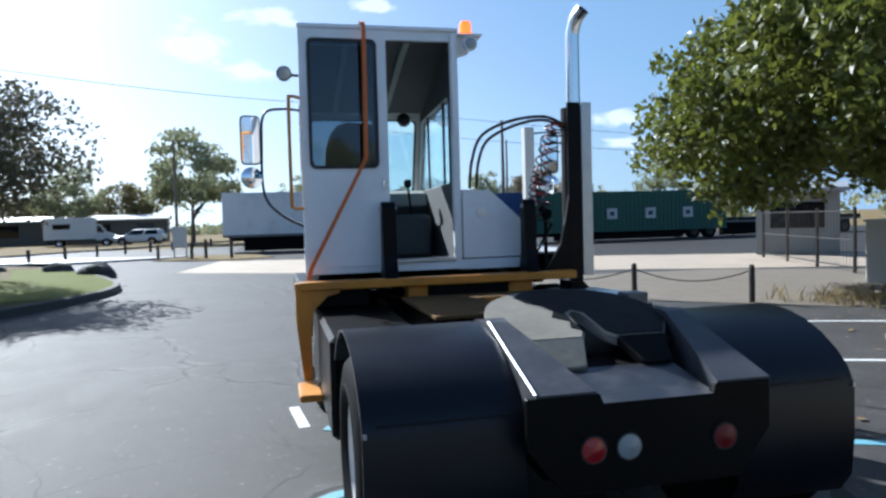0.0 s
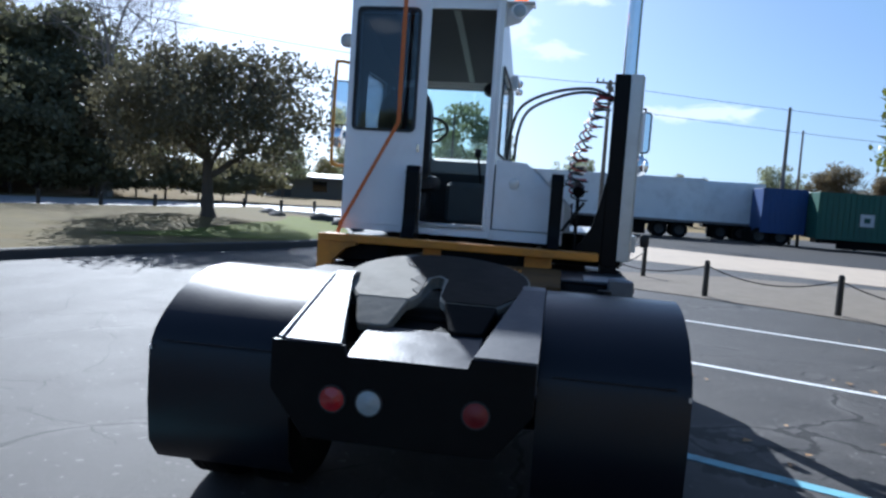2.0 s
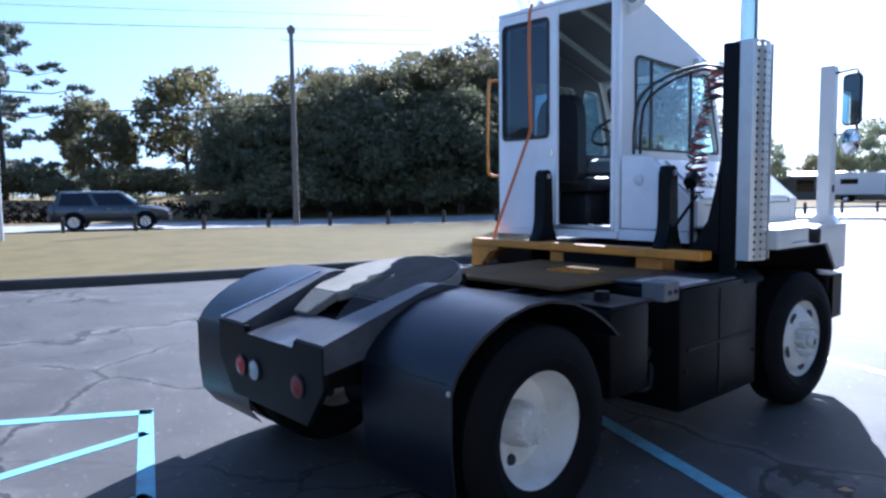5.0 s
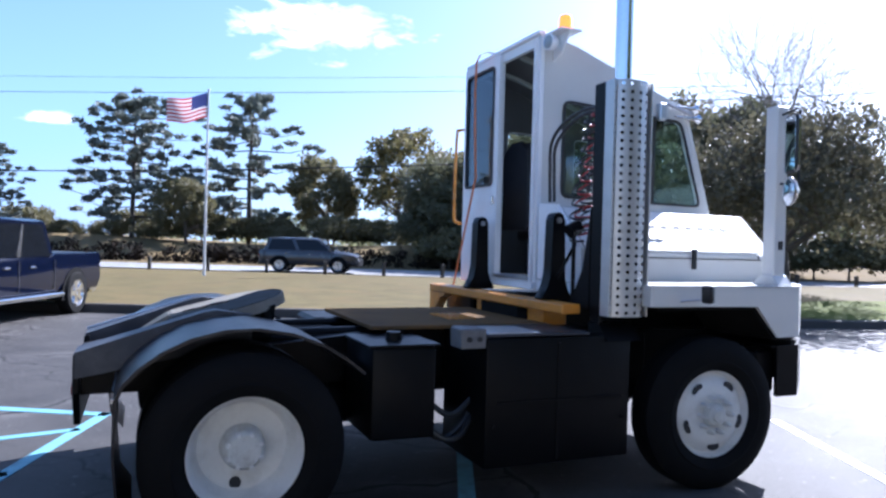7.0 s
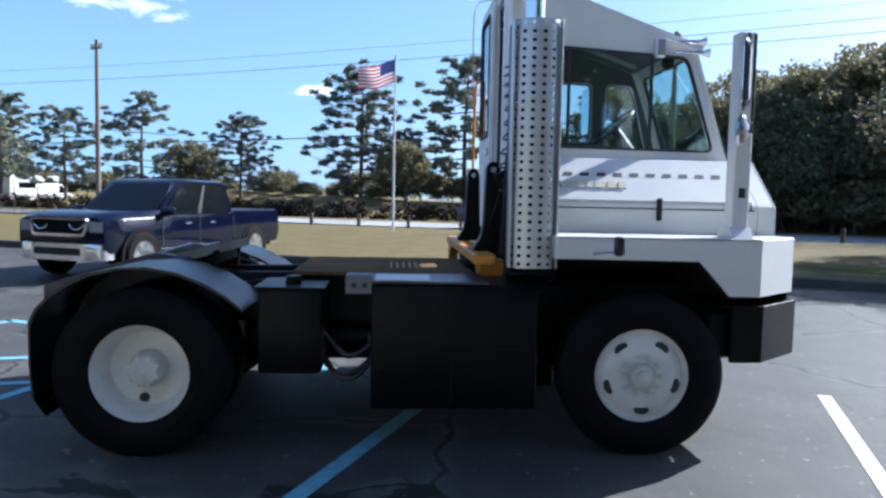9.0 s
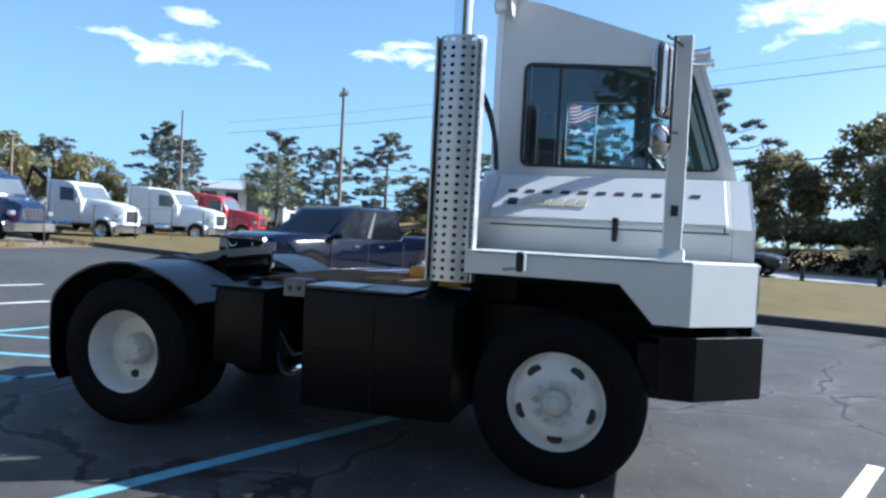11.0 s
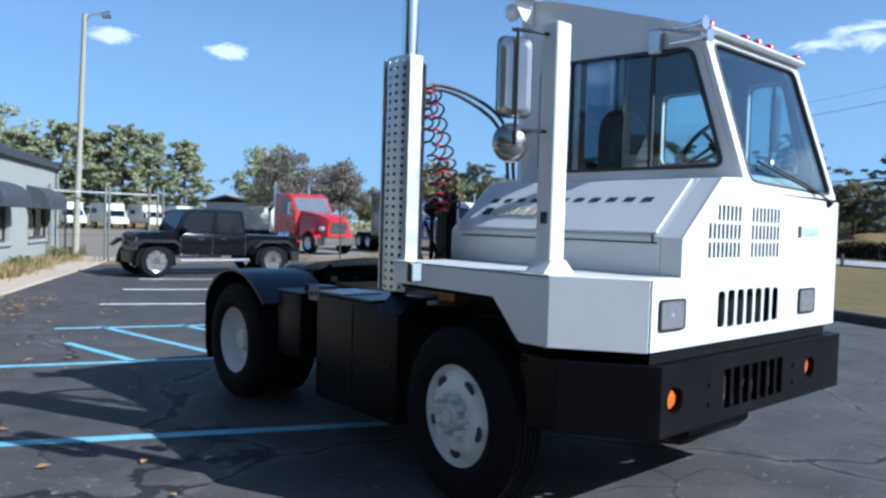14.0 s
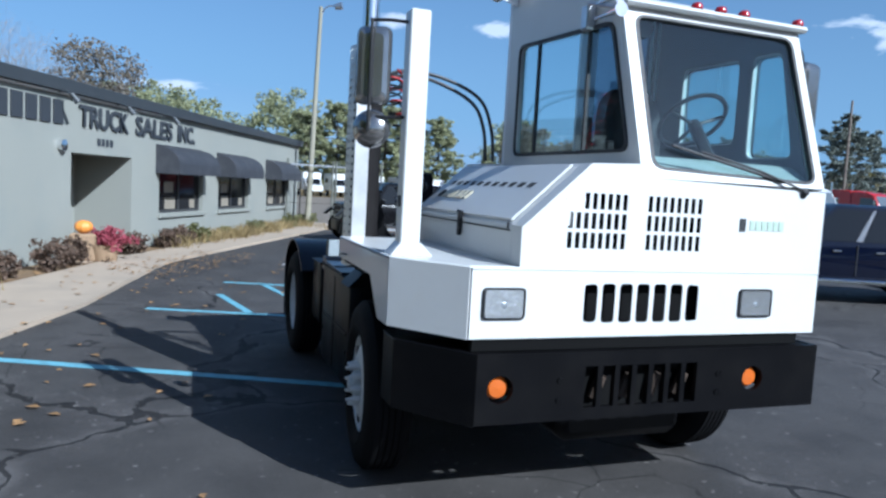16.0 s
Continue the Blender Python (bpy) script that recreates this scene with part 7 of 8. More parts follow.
BRUSH = pbr("dark_brush", (0.022, 0.016, 0.011), 0.9, var=0.3, scale=1, island=0.4, spec=0.1)
tagged(leaf_mesh("bank_brush", brush, 26, 0.45, 0.15, BRUSH, None, rng, 1.6), "dark brown brush at the foot of the bank", "brush", kind="stuff")

# ---- vehicles ----


def paint(name, rgb, rough=0.25, coat=0.6, spec=0.5):
    return pbr(name, rgb, rough, spec=spec, var=0.06, scale=3, coat=coat, bump=0.01, bscale=20, dirt=tuple(1.2 * c + 0.004 for c in rgb), dirt_amount=0.2, dirt_scale=2)


NAVY = paint("navy_car_paint", (0.0024, 0.0042, 0.0135), 0.11, 0.1, 0.35)
JET = paint("black_car_paint", (0.004, 0.004, 0.005), 0.18, 0.03, 0.15)
RED = paint("red_truck_paint", (0.36, 0.012, 0.014))
ROYAL = paint("blue_truck_paint", (0.011, 0.019, 0.052))
PLAIN = paint("white_vehicle_paint", (0.62, 0.62, 0.61), 0.35)
SILVER = paint("grey_car_paint", (0.04, 0.042, 0.048))
# pale base colour stands in for the sky showing in the glass
SEMIGLASS = pbr("pale_truck_glass", (0.085, 0.10, 0.115), 0.06, spec=0.5, var=0.3, scale=1.5, rough_var=0.01)
CARGLASS = pbr("dark_car_glass", (0.006, 0.007, 0.009), 0.04, spec=0.38, var=0.1, rough_var=0.01)
TRAILERWHITE = pbr("dull_white_trailer", (0.72, 0.73, 0.73), 0.55, var=0.06, scale=0.6, dirt=(0.32, 0.31, 0.30), dirt_amount=0.4, dirt_scale=0.7, bump=0.02, bscale=10)
CONTGREEN = pbr("green_container_paint", (0.012, 0.075, 0.05), 0.55, var=0.1, scale=0.8, dirt=(0.03, 0.06, 0.045), dirt_amount=0.4, dirt_scale=0.6)
CONTBLUE = pbr("blue_container_paint", (0.015, 0.05, 0.17), 0.55, var=0.1, scale=0.8, dirt=(0.03, 0.05, 0.09), dirt_amount=0.4, dirt_scale=0.6)
TYRE = pbr("car_tyre", (0.007, 0.007, 0.007), 0.8, var=0.2, spec=0.1)
ALLOY = pbr("alloy_wheel", (0.55, 0.55, 0.56), 0.25, metal=0.9, var=0.1, scale=20)
TAIL = pbr("red_tail_lens", (0.35, 0.01, 0.012), 0.25, var=0.1, coat=0.4)


def car_wheel(parent, x, y, r, w, side, rim_mat, spokes=6):
    bm = B()
    lathe(bm, [(-side * w, r * 0.62), (-side * w, r * 0.93), (-side * (w - 0.03), r), (-side * 0.03, r), (0, r * 0.93), (side * 0.004, r * 0.75), (0, r * 0.64)], "y", (0, 0, 0), 28)
    wh = part("wheel", bm, TYRE, parent, "black car tyre", True, pose(x, y, r))
    bm = B()
    lathe(bm, [(-side * w, r * 0.62), (-side * 0.01, r * 0.66), (0, r * 0.66), (-side * 0.01, r * 0.60), (-side * 0.035, r * 0.57), (-side * 0.04, 0.0)], "y", (0, 0, 0), 28)
    for k in range(spokes):
        a = 2 * math.pi * k / spokes
        c, s = math.cos(a), math.sin(a)
        loft(bm, [[(q * s * 0.05 + c * rr, d, q * -c * 0.05 + s * rr) for q, d in ((-1, -side * 0.045), (1, -side * 0.045), (1, -side * 0.012), (-1, -side * 0.012))] for rr in (0.02, r * 0.61)])
    part("rim", bm, rim_mat, wh, "spoked wheel rim", True)


def quad_panel(bm, pts, off):
    """A thin four-cornered pane laid just outside a surface."""
    p = [Vector(q) for q in pts]
    n = (p[1] - p[0]).cross(p[3] - p[0]).normalized()
    a = [bm.verts.new(q + n * off) for q in p]
    b2 = [bm.verts.new(q - n * 0.01) for q in p]
    bm.faces.new(a)
    bm.faces.new(b2[::-1])
    for i in range(4):
        bm.faces.new((a[i], b2[i], b2[(i + 1) % 4], a[(i + 1) % 4]))


def blend4(c, u, v):
    """A point inside four corners given round: bottom-left, bottom-right, top-right, top-left."""
    a, b2, d, e = [Vector(q) for q in c]
    return a.lerp(b2, u).lerp(e.lerp(d, u), v)


def add_car(name, label, x, y, rz, col, stations, house, axles, r, track, rim_mat, group="parked cars", bars=None, spokes=6, category="car", grille=None, z=0.0):
    """stations: (x, half width, sill, shoulder, top, width at the top); house: lower and upper rectangles of the cabin."""
    t = base(name, (x, y, z), label, category, group, rz=rz)
    bm = B()
    rings = []
    for sx, w, zb, zs, zt, tw in stations:
        h = [(w * 0.94, zb), (w, zb + (zs - zb) * 0.35), (w * 0.985, zs), (w * tw, zt - 0.015), (w * tw * 0.75, zt)]
        rings.append([(sx, a, b2) for a, b2 in h] + [(sx, -a, b2) for a, b2 in h[::-1]])
    loft(bm, rings)
    body = part("body", bm, col, t, smooth=True)
    (b0, b1, bw, bz), (t0, t1, tw, tz) = house
    low = {1: [(b0, bw, bz), (b1, bw, bz)], -1: [(b0, -bw, bz), (b1, -bw, bz)]}
    bm = B()
    lower = [(b0, bw, bz - 0.05), (b1, bw, bz - 0.05), (b1, -bw, bz - 0.05), (b0, -bw, bz - 0.05)]
    upper = [(t0, tw, tz), (t1, tw, tz), (t1, -tw, tz), (t0, -tw, tz)]
    cap = [(t0 + 0.10, tw - 0.10, tz + 0.045), (t1 - 0.14, tw - 0.10, tz + 0.045), (t1 - 0.14, -tw + 0.10, tz + 0.045), (t0 + 0.10, -tw + 0.10, tz + 0.045)]
    loft(bm, [lower, upper, cap])
    part("cabin", bm, col, t, "painted roof and pillars", True)
    # windows: x runs forward, b1 and t1 are the front
    for s in (1, -1):
        c = [(b0, s * bw, bz), (b1, s * bw, bz), (t1, s * tw, tz), (t0, s * tw, tz)]
        for u0, u1 in ((0.06, 0.47), (0.52, 0.95)):
            q = [blend4(c, u0, 0.06), blend4(c, u1, 0.06), blend4(c, u1 - 0.01, 0.92), blend4(c, u0 + 0.01, 0.92)]
            bm = B()
            quad_panel(bm, q if s < 0 else q[::-1], 0.006)
            part("side_window", bm, CARGLASS, t, "dark side window")
    for front in (1, 0):
        bx, tx = (b1, t1) if front else (b0, t0)
        c = [(bx, -bw, bz), (bx, bw, bz), (tx, tw, tz), (tx, -tw, tz)]
        q = [blend4(c, 0.07, 0.05), blend4(c, 0.93, 0.05), blend4(c, 0.92, 0.93), blend4(c, 0.08, 0.93)]
        bm = B()
        quad_panel(bm, q if front else q[::-1], 0.006)
        part("windscreen" if front else "rear_window", bm, CARGLASS, t, "dark windscreen")
    for ax in axles:
        for s in (1, -1):
            w = max(st[1] for st in stations)
            bm = B()
            arc = [(ax + (r + 0.085) * math.cos(radians(q)), r + (r + 0.085) * math.sin(radians(q))) for q in range(0, 181, 15)]
            prism(bm, [(ax - r - 0.085, 0.30), ] + arc[::-1] + [(ax + r + 0.085, 0.30)], "y", s * (w - 0.30), s * (w + 0.004))
            part("wheel_arch", bm, DARKGAP, t, "near-black block standing in for the shaded wheel arch")
            car_wheel(t, ax, s * (w + 0.05), r, 0.24, s, rim_mat, spokes)
    f, bck = stations[-1], stations[0]
    for s in (1, -1):
        bm = B()
        make_box(bm, f[0] - 0.20, f[0] + 0.012, s * f[1] * 0.64, s * f[1] * 0.985, f[3] - 0.20, f[3] + 0.02, 0.03)
        part("headlight", bm, LENS_HEAD, t, "clear headlight")
        bm = B()
        make_box(bm, bck[0] - 0.012, bck[0] + 0.10, s * bck[1] * 0.82, s * bck[1] * 0.99, bck[3] - 0.30, bck[3] + 0.0, 0.015)
        part("tail_light", bm, TAIL, t, "red tail light")
        bm = B()
        mx = b1 - 0.25
        make_box(bm, mx, mx + 0.10, s * (bw + 0.02), s * (bw + 0.24), bz + 0.02, bz + 0.18, 0.03, 2)
        part("door_mirror", bm, col, t, "door mirror", True)
        for hx in (b0 + (b1 - b0) * 0.30, b0 + (b1 - b0) * 0.62):
            bm = B()
            w = max(st[1] for st in stations)
            make_box(bm, hx, hx + 0.16, s * (w * 0.985), s * (w + 0.02), bz - 0.16, bz - 0.125, 0.008)
            part("door_handle", bm, CHROME, t, "chrome door handle")
        for hx in (b0 + 0.05, b0 + (b1 - b0) * 0.50, b1 - 0.12):
            bm = B()
            make_box(bm, hx, hx + 0.012, s * (w * 0.99), s * (w + 0.004), 0.55, bz - 0.02)
            part("door_seam", bm, SLOT, t)
    bm = B()
    gz0, gz1 = f[2] + 0.28, f[3] + 0.02
    make_box(bm, f[0] - 0.05, f[0] + 0.02, -f[1] * 0.55, f[1] * 0.55, gz0, gz1, 0.02)
    g = part("grille", bm, PLASTIC, t, "dark grille")
    for k in range(4 if grille != "slots" else 7):
        bm = B()
        if grille == "slots":
            yy = -f[1] * 0.5 + f[1] * k / 6
            make_box(bm, f[0] + 0.015, f[0] + 0.03, yy - 0.03, yy + 0.03, gz0 + 0.02, gz1 - 0.02)
            part("grille_slot", bm, SLOT, g)
        else:
            zz = gz0 + (gz1 - gz0) * (k + 0.1) / 3.2
            make_box(bm, f[0] + 0.015, f[0] + 0.03, -f[1] * 0.55, f[1] * 0.55, zz, zz + 0.03)
            part("grille_bar", bm, CHROME, g, "chrome grille bar")
    for sx, nm, sg in ((f[0], "front_bumper", 1), (bck[0], "rear_bumper", -1)):
        w = f[1] if sg > 0 else bck[1]
        bm = B()
        prism(bm, round_corners([(sx - sg * 0.30, w * 1.0), (sx + sg * 0.02, w * 0.97), (sx + sg * 0.10, w * 0.55), (sx + sg * 0.10, -w * 0.55), (sx + sg * 0.02, -w * 0.97), (sx - sg * 0.30, -w * 1.0)], 0.08, 3), "z", 0.37, 0.66, 0.015)
        part(nm, bm, bars or PLASTIC, t, "bright bumper" if bars else "dark bumper", True)
    return t


PICK = [(-2.95, 0.93, 0.55, 1.08, 1.17, 0.97), (-2.9, 0.99, 0.48, 1.10, 1.22, 0.97), (-1.05, 1.0, 0.42, 1.08, 1.22, 0.97), (-0.9, 1.0, 0.40, 1.06, 1.15, 0.97), (1.0, 1.0, 0.40, 1.06, 1.16, 0.97), (1.15, 0.99, 0.42, 1.07, 1.25, 0.88), (2.2, 0.98, 0.44, 1.07, 1.22, 0.85), (2.55, 0.97, 0.47, 1.06, 1.18, 0.82), (2.68, 0.93, 0.50, 1.04, 1.12, 0.8)]
pk = add_car("pickup_truck", "dark navy crew-cab pickup with chrome bumpers parked in the lot", -9.80, -3.29, -21.5, NAVY, PICK, ((-1.05, 1.40, 0.96, 1.12), (-0.88, 0.56, 0.84, 1.80)), (-1.80, 1.85), 0.42, 1.0, CHROME, bars=CHROME, spokes=5)
bm = B()
make_box(bm, -2.82, -1.15, -0.84, 0.84, 1.215, 1.224)
part("cargo_bed", bm, PLASTIC, pk, "dark open cargo bed")
for s in (1, -1):
    bm = B()
    tube(bm, [(-1.25, s * 1.03, 0.43), (1.25, s * 1.03, 0.43)], 0.045, 8)
    part("side_step", bm, CHROME, pk, "chrome side step", True)
bm = B()
plate(bm, round_corners([(-0.64, 1.11), (-0.58, 0.78), (0.58, 0.78), (0.64, 1.11)], 0.08, 4), [round_corners([(-0.58, 1.06), (-0.53, 0.83), (0.53, 0.83), (0.58, 1.06)], 0.06, 4)], "x", 2.69, 2.75)
gs = part("grille_surround", bm, CHROME, pk, "chrome grille surround")
bm = B()
prism(bm, round_corners([(-0.585, 1.065), (-0.535, 0.825), (0.535, 0.825), (0.585, 1.065)], 0.06, 4), "x", 2.68, 2.722)
part("grille_mesh", bm, DARKGAP, gs, "black grille mesh")
bm = B()
make_box(bm, 2.74, 2.792, -0.50, 0.50, 0.46, 0.585, 0.01)
part("bumper_inset", bm, PLASTIC, pk, "dark lower opening in the bumper")
for s in (1, -1):
    c = [(-1.05, s * 0.96, 1.12), (1.40, s * 0.96, 1.12), (0.56, s * 0.84, 1.80), (-0.88, s * 0.84, 1.80)]
    q = [blend4(c, 0.472, 0.06), blend4(c, 0.522, 0.06), blend4(c, 0.512, 0.92), blend4(c, 0.482, 0.92)]
    bm = B()
    quad_panel(bm, q if s < 0 else q[::-1], 0.010)
    part("door_pillar", bm, DULLCHROME, pk, "pale pillar between the side windows")
for s in (1, -1):
    bm = B()
    tube(bm, smooth_path([(2.735, s * 0.56, 0.99), (2.74, s * 0.42, 0.90), (2.74, s * 0.28, 0.93), (2.74, s * 0.24, 0.99)]), 0.011, 8)
    part("grille_hook", bm, CHROME, gs, "chrome curved grille bar", True)

JP = [(-2.62, 0.78, 0.62, 1.02, 1.10, 0.98), (-0.95, 0.78, 0.58, 1.05, 1.14, 0.98), (-0.9, 0.80, 0.55, 1.05, 1.12, 0.96), (0.95, 0.80, 0.55, 1.06, 1.16, 0.95), (1.0, 0.76, 0.56, 1.06, 1.20, 0.92), (1.88, 0.68, 0.62, 1.04, 1.17, 0.9), (1.96, 0.66, 0.64, 1.02, 1.11, 0.88)]
jeep = add_car("off_road_pickup", "black off-road pickup with bright-spoked wheels parked by the office", -3.79, -13.45, 1, JET, JP, ((-0.95, 1.05, 0.76, 1.14), (-0.85, 0.72, 0.68, 1.76)), (-1.72, 1.55), 0.42, 0.9, DULLCHROME, spokes=8, grille="slots")
bm = B()
make_box(bm, -2.55, -1.02, -0.70, 0.70, 1.09, 1.10)
part("cargo_bed", bm, PLASTIC, jeep, "dark cargo bed")
for ax in (-1.72, 1.55):
    for s in (1, -1):
        bm = B()
        prism(bm, [(ax - 0.62, 0.80), (ax - 0.42, 0.98), (ax + 0.42, 0.98), (ax + 0.66, 0.78), (ax + 0.60, 0.76), (ax + 0.38, 0.92), (ax - 0.38, 0.92), (ax - 0.56, 0.78)], "y", s * 0.74, s * 1.0, 0.01)
        part("fender_flare", bm, PLASTIC, jeep, "flat black fender flare")
for s in (1, -1):
    bm = B()
    tube(bm, [(-0.95, s * 0.93, 0.44), (1.0, s * 0.93, 0.44)], 0.04, 8)
    part("rock_rail", bm, STEEL, jeep, "steel rock rail", True)

SUVS = [(-2.35, 0.86, 0.5, 0.98, 1.04, 0.95), (-2.25, 0.93, 0.42, 1.0, 1.08, 0.95), (0.9, 0.95, 0.38, 0.98, 1.06, 0.92), (1.7, 0.93, 0.40, 0.92, 1.02, 0.86), (2.25, 0.88, 0.45, 0.84, 0.92, 0.8), (2.38, 0.8, 0.5, 0.78, 0.84, 0.8)]
suv = add_car("suv", "dark grey estate car on the public road", -29.6, 7.2, 66, SILVER, SUVS, ((-2.15, 1.25, 0.88, 1.04), (-1.95, 0.45, 0.70, 1.62)), (-1.35, 1.45), 0.36, 0.9, ALLOY, group="cars on the road", z=0.1)


def wheel_simple(parent, x, y, r, w, s, rim_mat):
    bm = B()
    lathe(bm, [(-s * w, 0.0), (-s * w, r * 0.95), (-s * w * 0.8, r), (-s * 0.03, r), (0, r * 0.92), (0, r * 0.6)], "y", (0, 0, 0), 22)
    wh = part("wheel", bm, TYRE, parent, "black truck tyre", True, pose(x, y, r))
    bm = B()
    lathe(bm, [(0, r * 0.61), (-s * 0.05, r * 0.52), (-s * 0.08, r * 0.25), (-s * 0.02, r * 0.2), (-s * 0.02, 0)], "y", (0, 0, 0), 22)
    part("rim", bm, rim_mat, wh, "bright truck rim", True)


def add_semi(label, x, y, rz, col, sleeper=True, stacks=True, scale=1.0, aero=False, boom=False):
    """A conventional tractor: hood, cab, sleeper, frame, fenders and wheels; x forward."""
    t = base("semi_truck", (x, y, 0), label, "truck", "trucks behind the fence", rz=rz)
    bm = B()
    hz = 1.95 if not aero else 1.85
    rings = [[(sx, a, z) for a, z in ((w, 0.85), (w * 0.97, z1 * 0.86), (w * 0.80, z1), (-w * 0.80, z1), (-w * 0.97, z1 * 0.86), (-w, 0.85))] for sx, w, z1 in ((0.9, 0.95, hz + 0.12), (2.1, 0.82, hz - 0.02), (2.9, 0.70, hz - 0.22), (3.05, 0.62, hz - 0.36))]
    loft(bm, rings)
    part("hood", bm, col, t, "painted hood", True)
    bm = B()
    prism(bm, [(-0.85, 0.85), (1.0, 0.85), (1.0, 2.0), (0.55, 2.75), (0.2, 2.9), (-0.85, 2.95)], "y", -1.1, 1.1, 0.05)
    cabin = part("cab", bm, col, t, "painted cab", True)
    q = [(1.0, -0.98, 2.05), (1.0, 0.98, 2.05), (0.585, 0.95, 2.70), (0.585, -0.95, 2.70)]
    bm = B()
    quad_panel(bm, q, 0.012)
    part("windscreen", bm, SEMIGLASS, cabin, "windscreen with the sky's brightness put into its colour")
    for s in (1, -1):
        bm = B()
        prism(bm, [(-0.25, 1.95), (0.75, 1.92), (0.48, 2.55), (-0.25, 2.6)], "y", s * 1.09, s * 1.112)
        part("side_window", bm, SEMIGLASS, cabin, "side window")
        bm = B()
        make_box(bm, 0.72, 0.80, s * 1.16, s * 1.34, 1.85, 2.45, 0.02)
        part("door_mirror", bm, CHROME, t, "bright mirror")
        bm = B()
        arc = [(2.15 + 0.66 * math.cos(radians(k)), 0.52 + 0.66 * math.sin(radians(k))) for k in range(-10, 181, 18)]
        arc2 = [(2.15 + 0.58 * math.cos(radians(k)), 0.52 + 0.58 * math.sin(radians(k))) for k in range(-10, 181, 18)]
        prism(bm, arc + arc2[::-1], "y", s * 0.62, s * 1.12, 0.01)
        part("front_fender", bm, col, t, "painted front fender", True)
        bm = B()
        make_box(bm, 2.75, 2.98, s * 0.70, s * 0.98, 1.12, 1.32, 0.04)
        part("headlight", bm, LENS_HEAD, t, "clear headlight")
        bm = B()
        lathe(bm, [(-0.5, 0.0), (-0.5, 0.30), (0.5, 0.30), (0.5, 0.0)], "x", (0.1, s * 0.92, 0.75), 16)
        part("fuel_tank", bm, CHROME, t, "bright round fuel tank", True)
        wheel_simple(t, 2.15, s * 1.12, 0.52, 0.28, s, ALLOY)
        for ax in (-2.4, -3.7):
            wheel_simple(t, ax, s * 1.14, 0.52, 0.55, s, ALLOY)
        if stacks:
            bm = B()
            tube(bm, [(-1.0 if not sleeper else -2.25, s * 1.0, 0.9), (-1.0 if not sleeper else -2.25, s * 1.0, 3.5)], 0.075, 12)
            part("exhaust_pipe", bm, CHROME, t, "bright exhaust stack", True)
    bm = B()
    make_box(bm, 2.98, 3.08, -0.48, 0.48, 0.95, hz - 0.42, 0.03)
    g = part("grille", bm, CHROME, t, "bright grille")
    for k in range(6):
        bm = B()
        make_box(bm, 3.075, 3.09, -0.40 + k * 0.14, -0.31 + k * 0.14, 1.0, hz - 0.47)
        part("grille_slot", bm, SLOT, g)
    bm = B()
    prism(bm, [(3.0, -1.15), (3.22, -0.9), (3.26, 0), (3.22, 0.9), (3.0, 1.15), (2.85, 1.15), (3.0, 0), (2.85, -1.15)], "z", 0.45, 0.82, 0.02)
    part("front_bumper", bm, CHROME, t, "bright front bumper")
    bm = B()
    make_box(bm, -4.6, 2.6, -0.42, 0.42, 0.62, 0.88, 0.02)
    part("frame", bm, BLACK, t, "black frame")
    if sleeper:
        bm = B()
        prism(bm, [(-2.1, 0.85), (-0.86, 0.85), (-0.86, 3.0), (-0.45, 2.93), (-0.55, 3.12), (-1.0, 3.25), (-2.1, 3.28)] if aero else [(-2.1, 0.85), (-0.86, 0.85), (-0.86, 3.0), (-2.1, 3.05)], "y", -1.12, 1.12, 0.04)
        part("sleeper", bm, col, t, "painted sleeper box", True)
    elif boom:
        bm = B()
        make_box(bm, -4.2, -1.3, -0.9, 0.9, 0.9, 1.1, 0.02)
        tube(bm, [(-1.6, 0, 1.0), (-1.5, 0, 2.6), (-2.9, 0, 3.6)], 0.12, 8)
        tube(bm, [(-2.9, 0, 3.6), (-3.6, 0, 1.4)], 0.08, 8)
        part("boom", bm, BLACK, t, "black folding boom")
    return t


add_semi("red conventional semi tractor behind the fence", -13.85, -25.9, 94, RED, False, True)
add_semi("blue sleeper semi tractor behind the fence", -19.5, -24.8, 80, ROYAL, True, False, aero=True)
add_semi("white semi tractor with black boom behind the fence", -24.34, -24.44, 94, PLAIN, False, True, boom=True)
add_semi("white sleeper semi tractor behind the fence", -30.34, -23.34, 94, PLAIN, True, True)
add_semi("red semi tractor at the row's end", -36.76, -24.42, 96, RED, True, True)


def add_boxvan(label, x, y, rz, group="white vans"):
    t = base("box_van", (x, y, 0), label, "van", group, rz=rz)
    bm = B()
    make_box(bm, -3.2, 1.3, -1.1, 1.1, 0.75, 2.85, 0.05)
    part("box_body", bm, PLAIN, t, "white box body")
    bm = B()
    prism(bm, [(1.3, 0.6), (3.0, 0.6), (3.05, 1.15), (2.3, 1.35), (1.75, 2.15), (1.3, 2.2)], "y", -0.98, 0.98, 0.04)
    part("cab", bm, PLAIN, t, "white van cab", True)
    bm = B()
    quad_panel(bm, [(2.32, -0.88, 1.40), (2.32, 0.88, 1.40), (1.80, 0.85, 2.08), (1.80, -0.85, 2.08)], 0.012)
    part("windscreen", bm, CARGLASS, t)
    for s in (1, -1):
        bm = B()
        prism(bm, [(1.4, 1.38), (2.1, 1.36), (1.72, 2.05), (1.4, 2.05)], "y", s * 0.97, s * 0.99)
        part("side_window", bm, CARGLASS, t)
        bm = B()
        make_box(bm, -2.4, -0.9, s * 1.095, s * 1.11, 1.75, 2.25)
        part("body_window", bm, CARGLASS, t)
        for ax in (-1.9, 2.2):
            wheel_simple(t, ax, s * 1.02, 0.40, 0.25, s, ALLOY)
    return t


van = add_boxvan("white box van in the far row", 8.0, -78, 95)
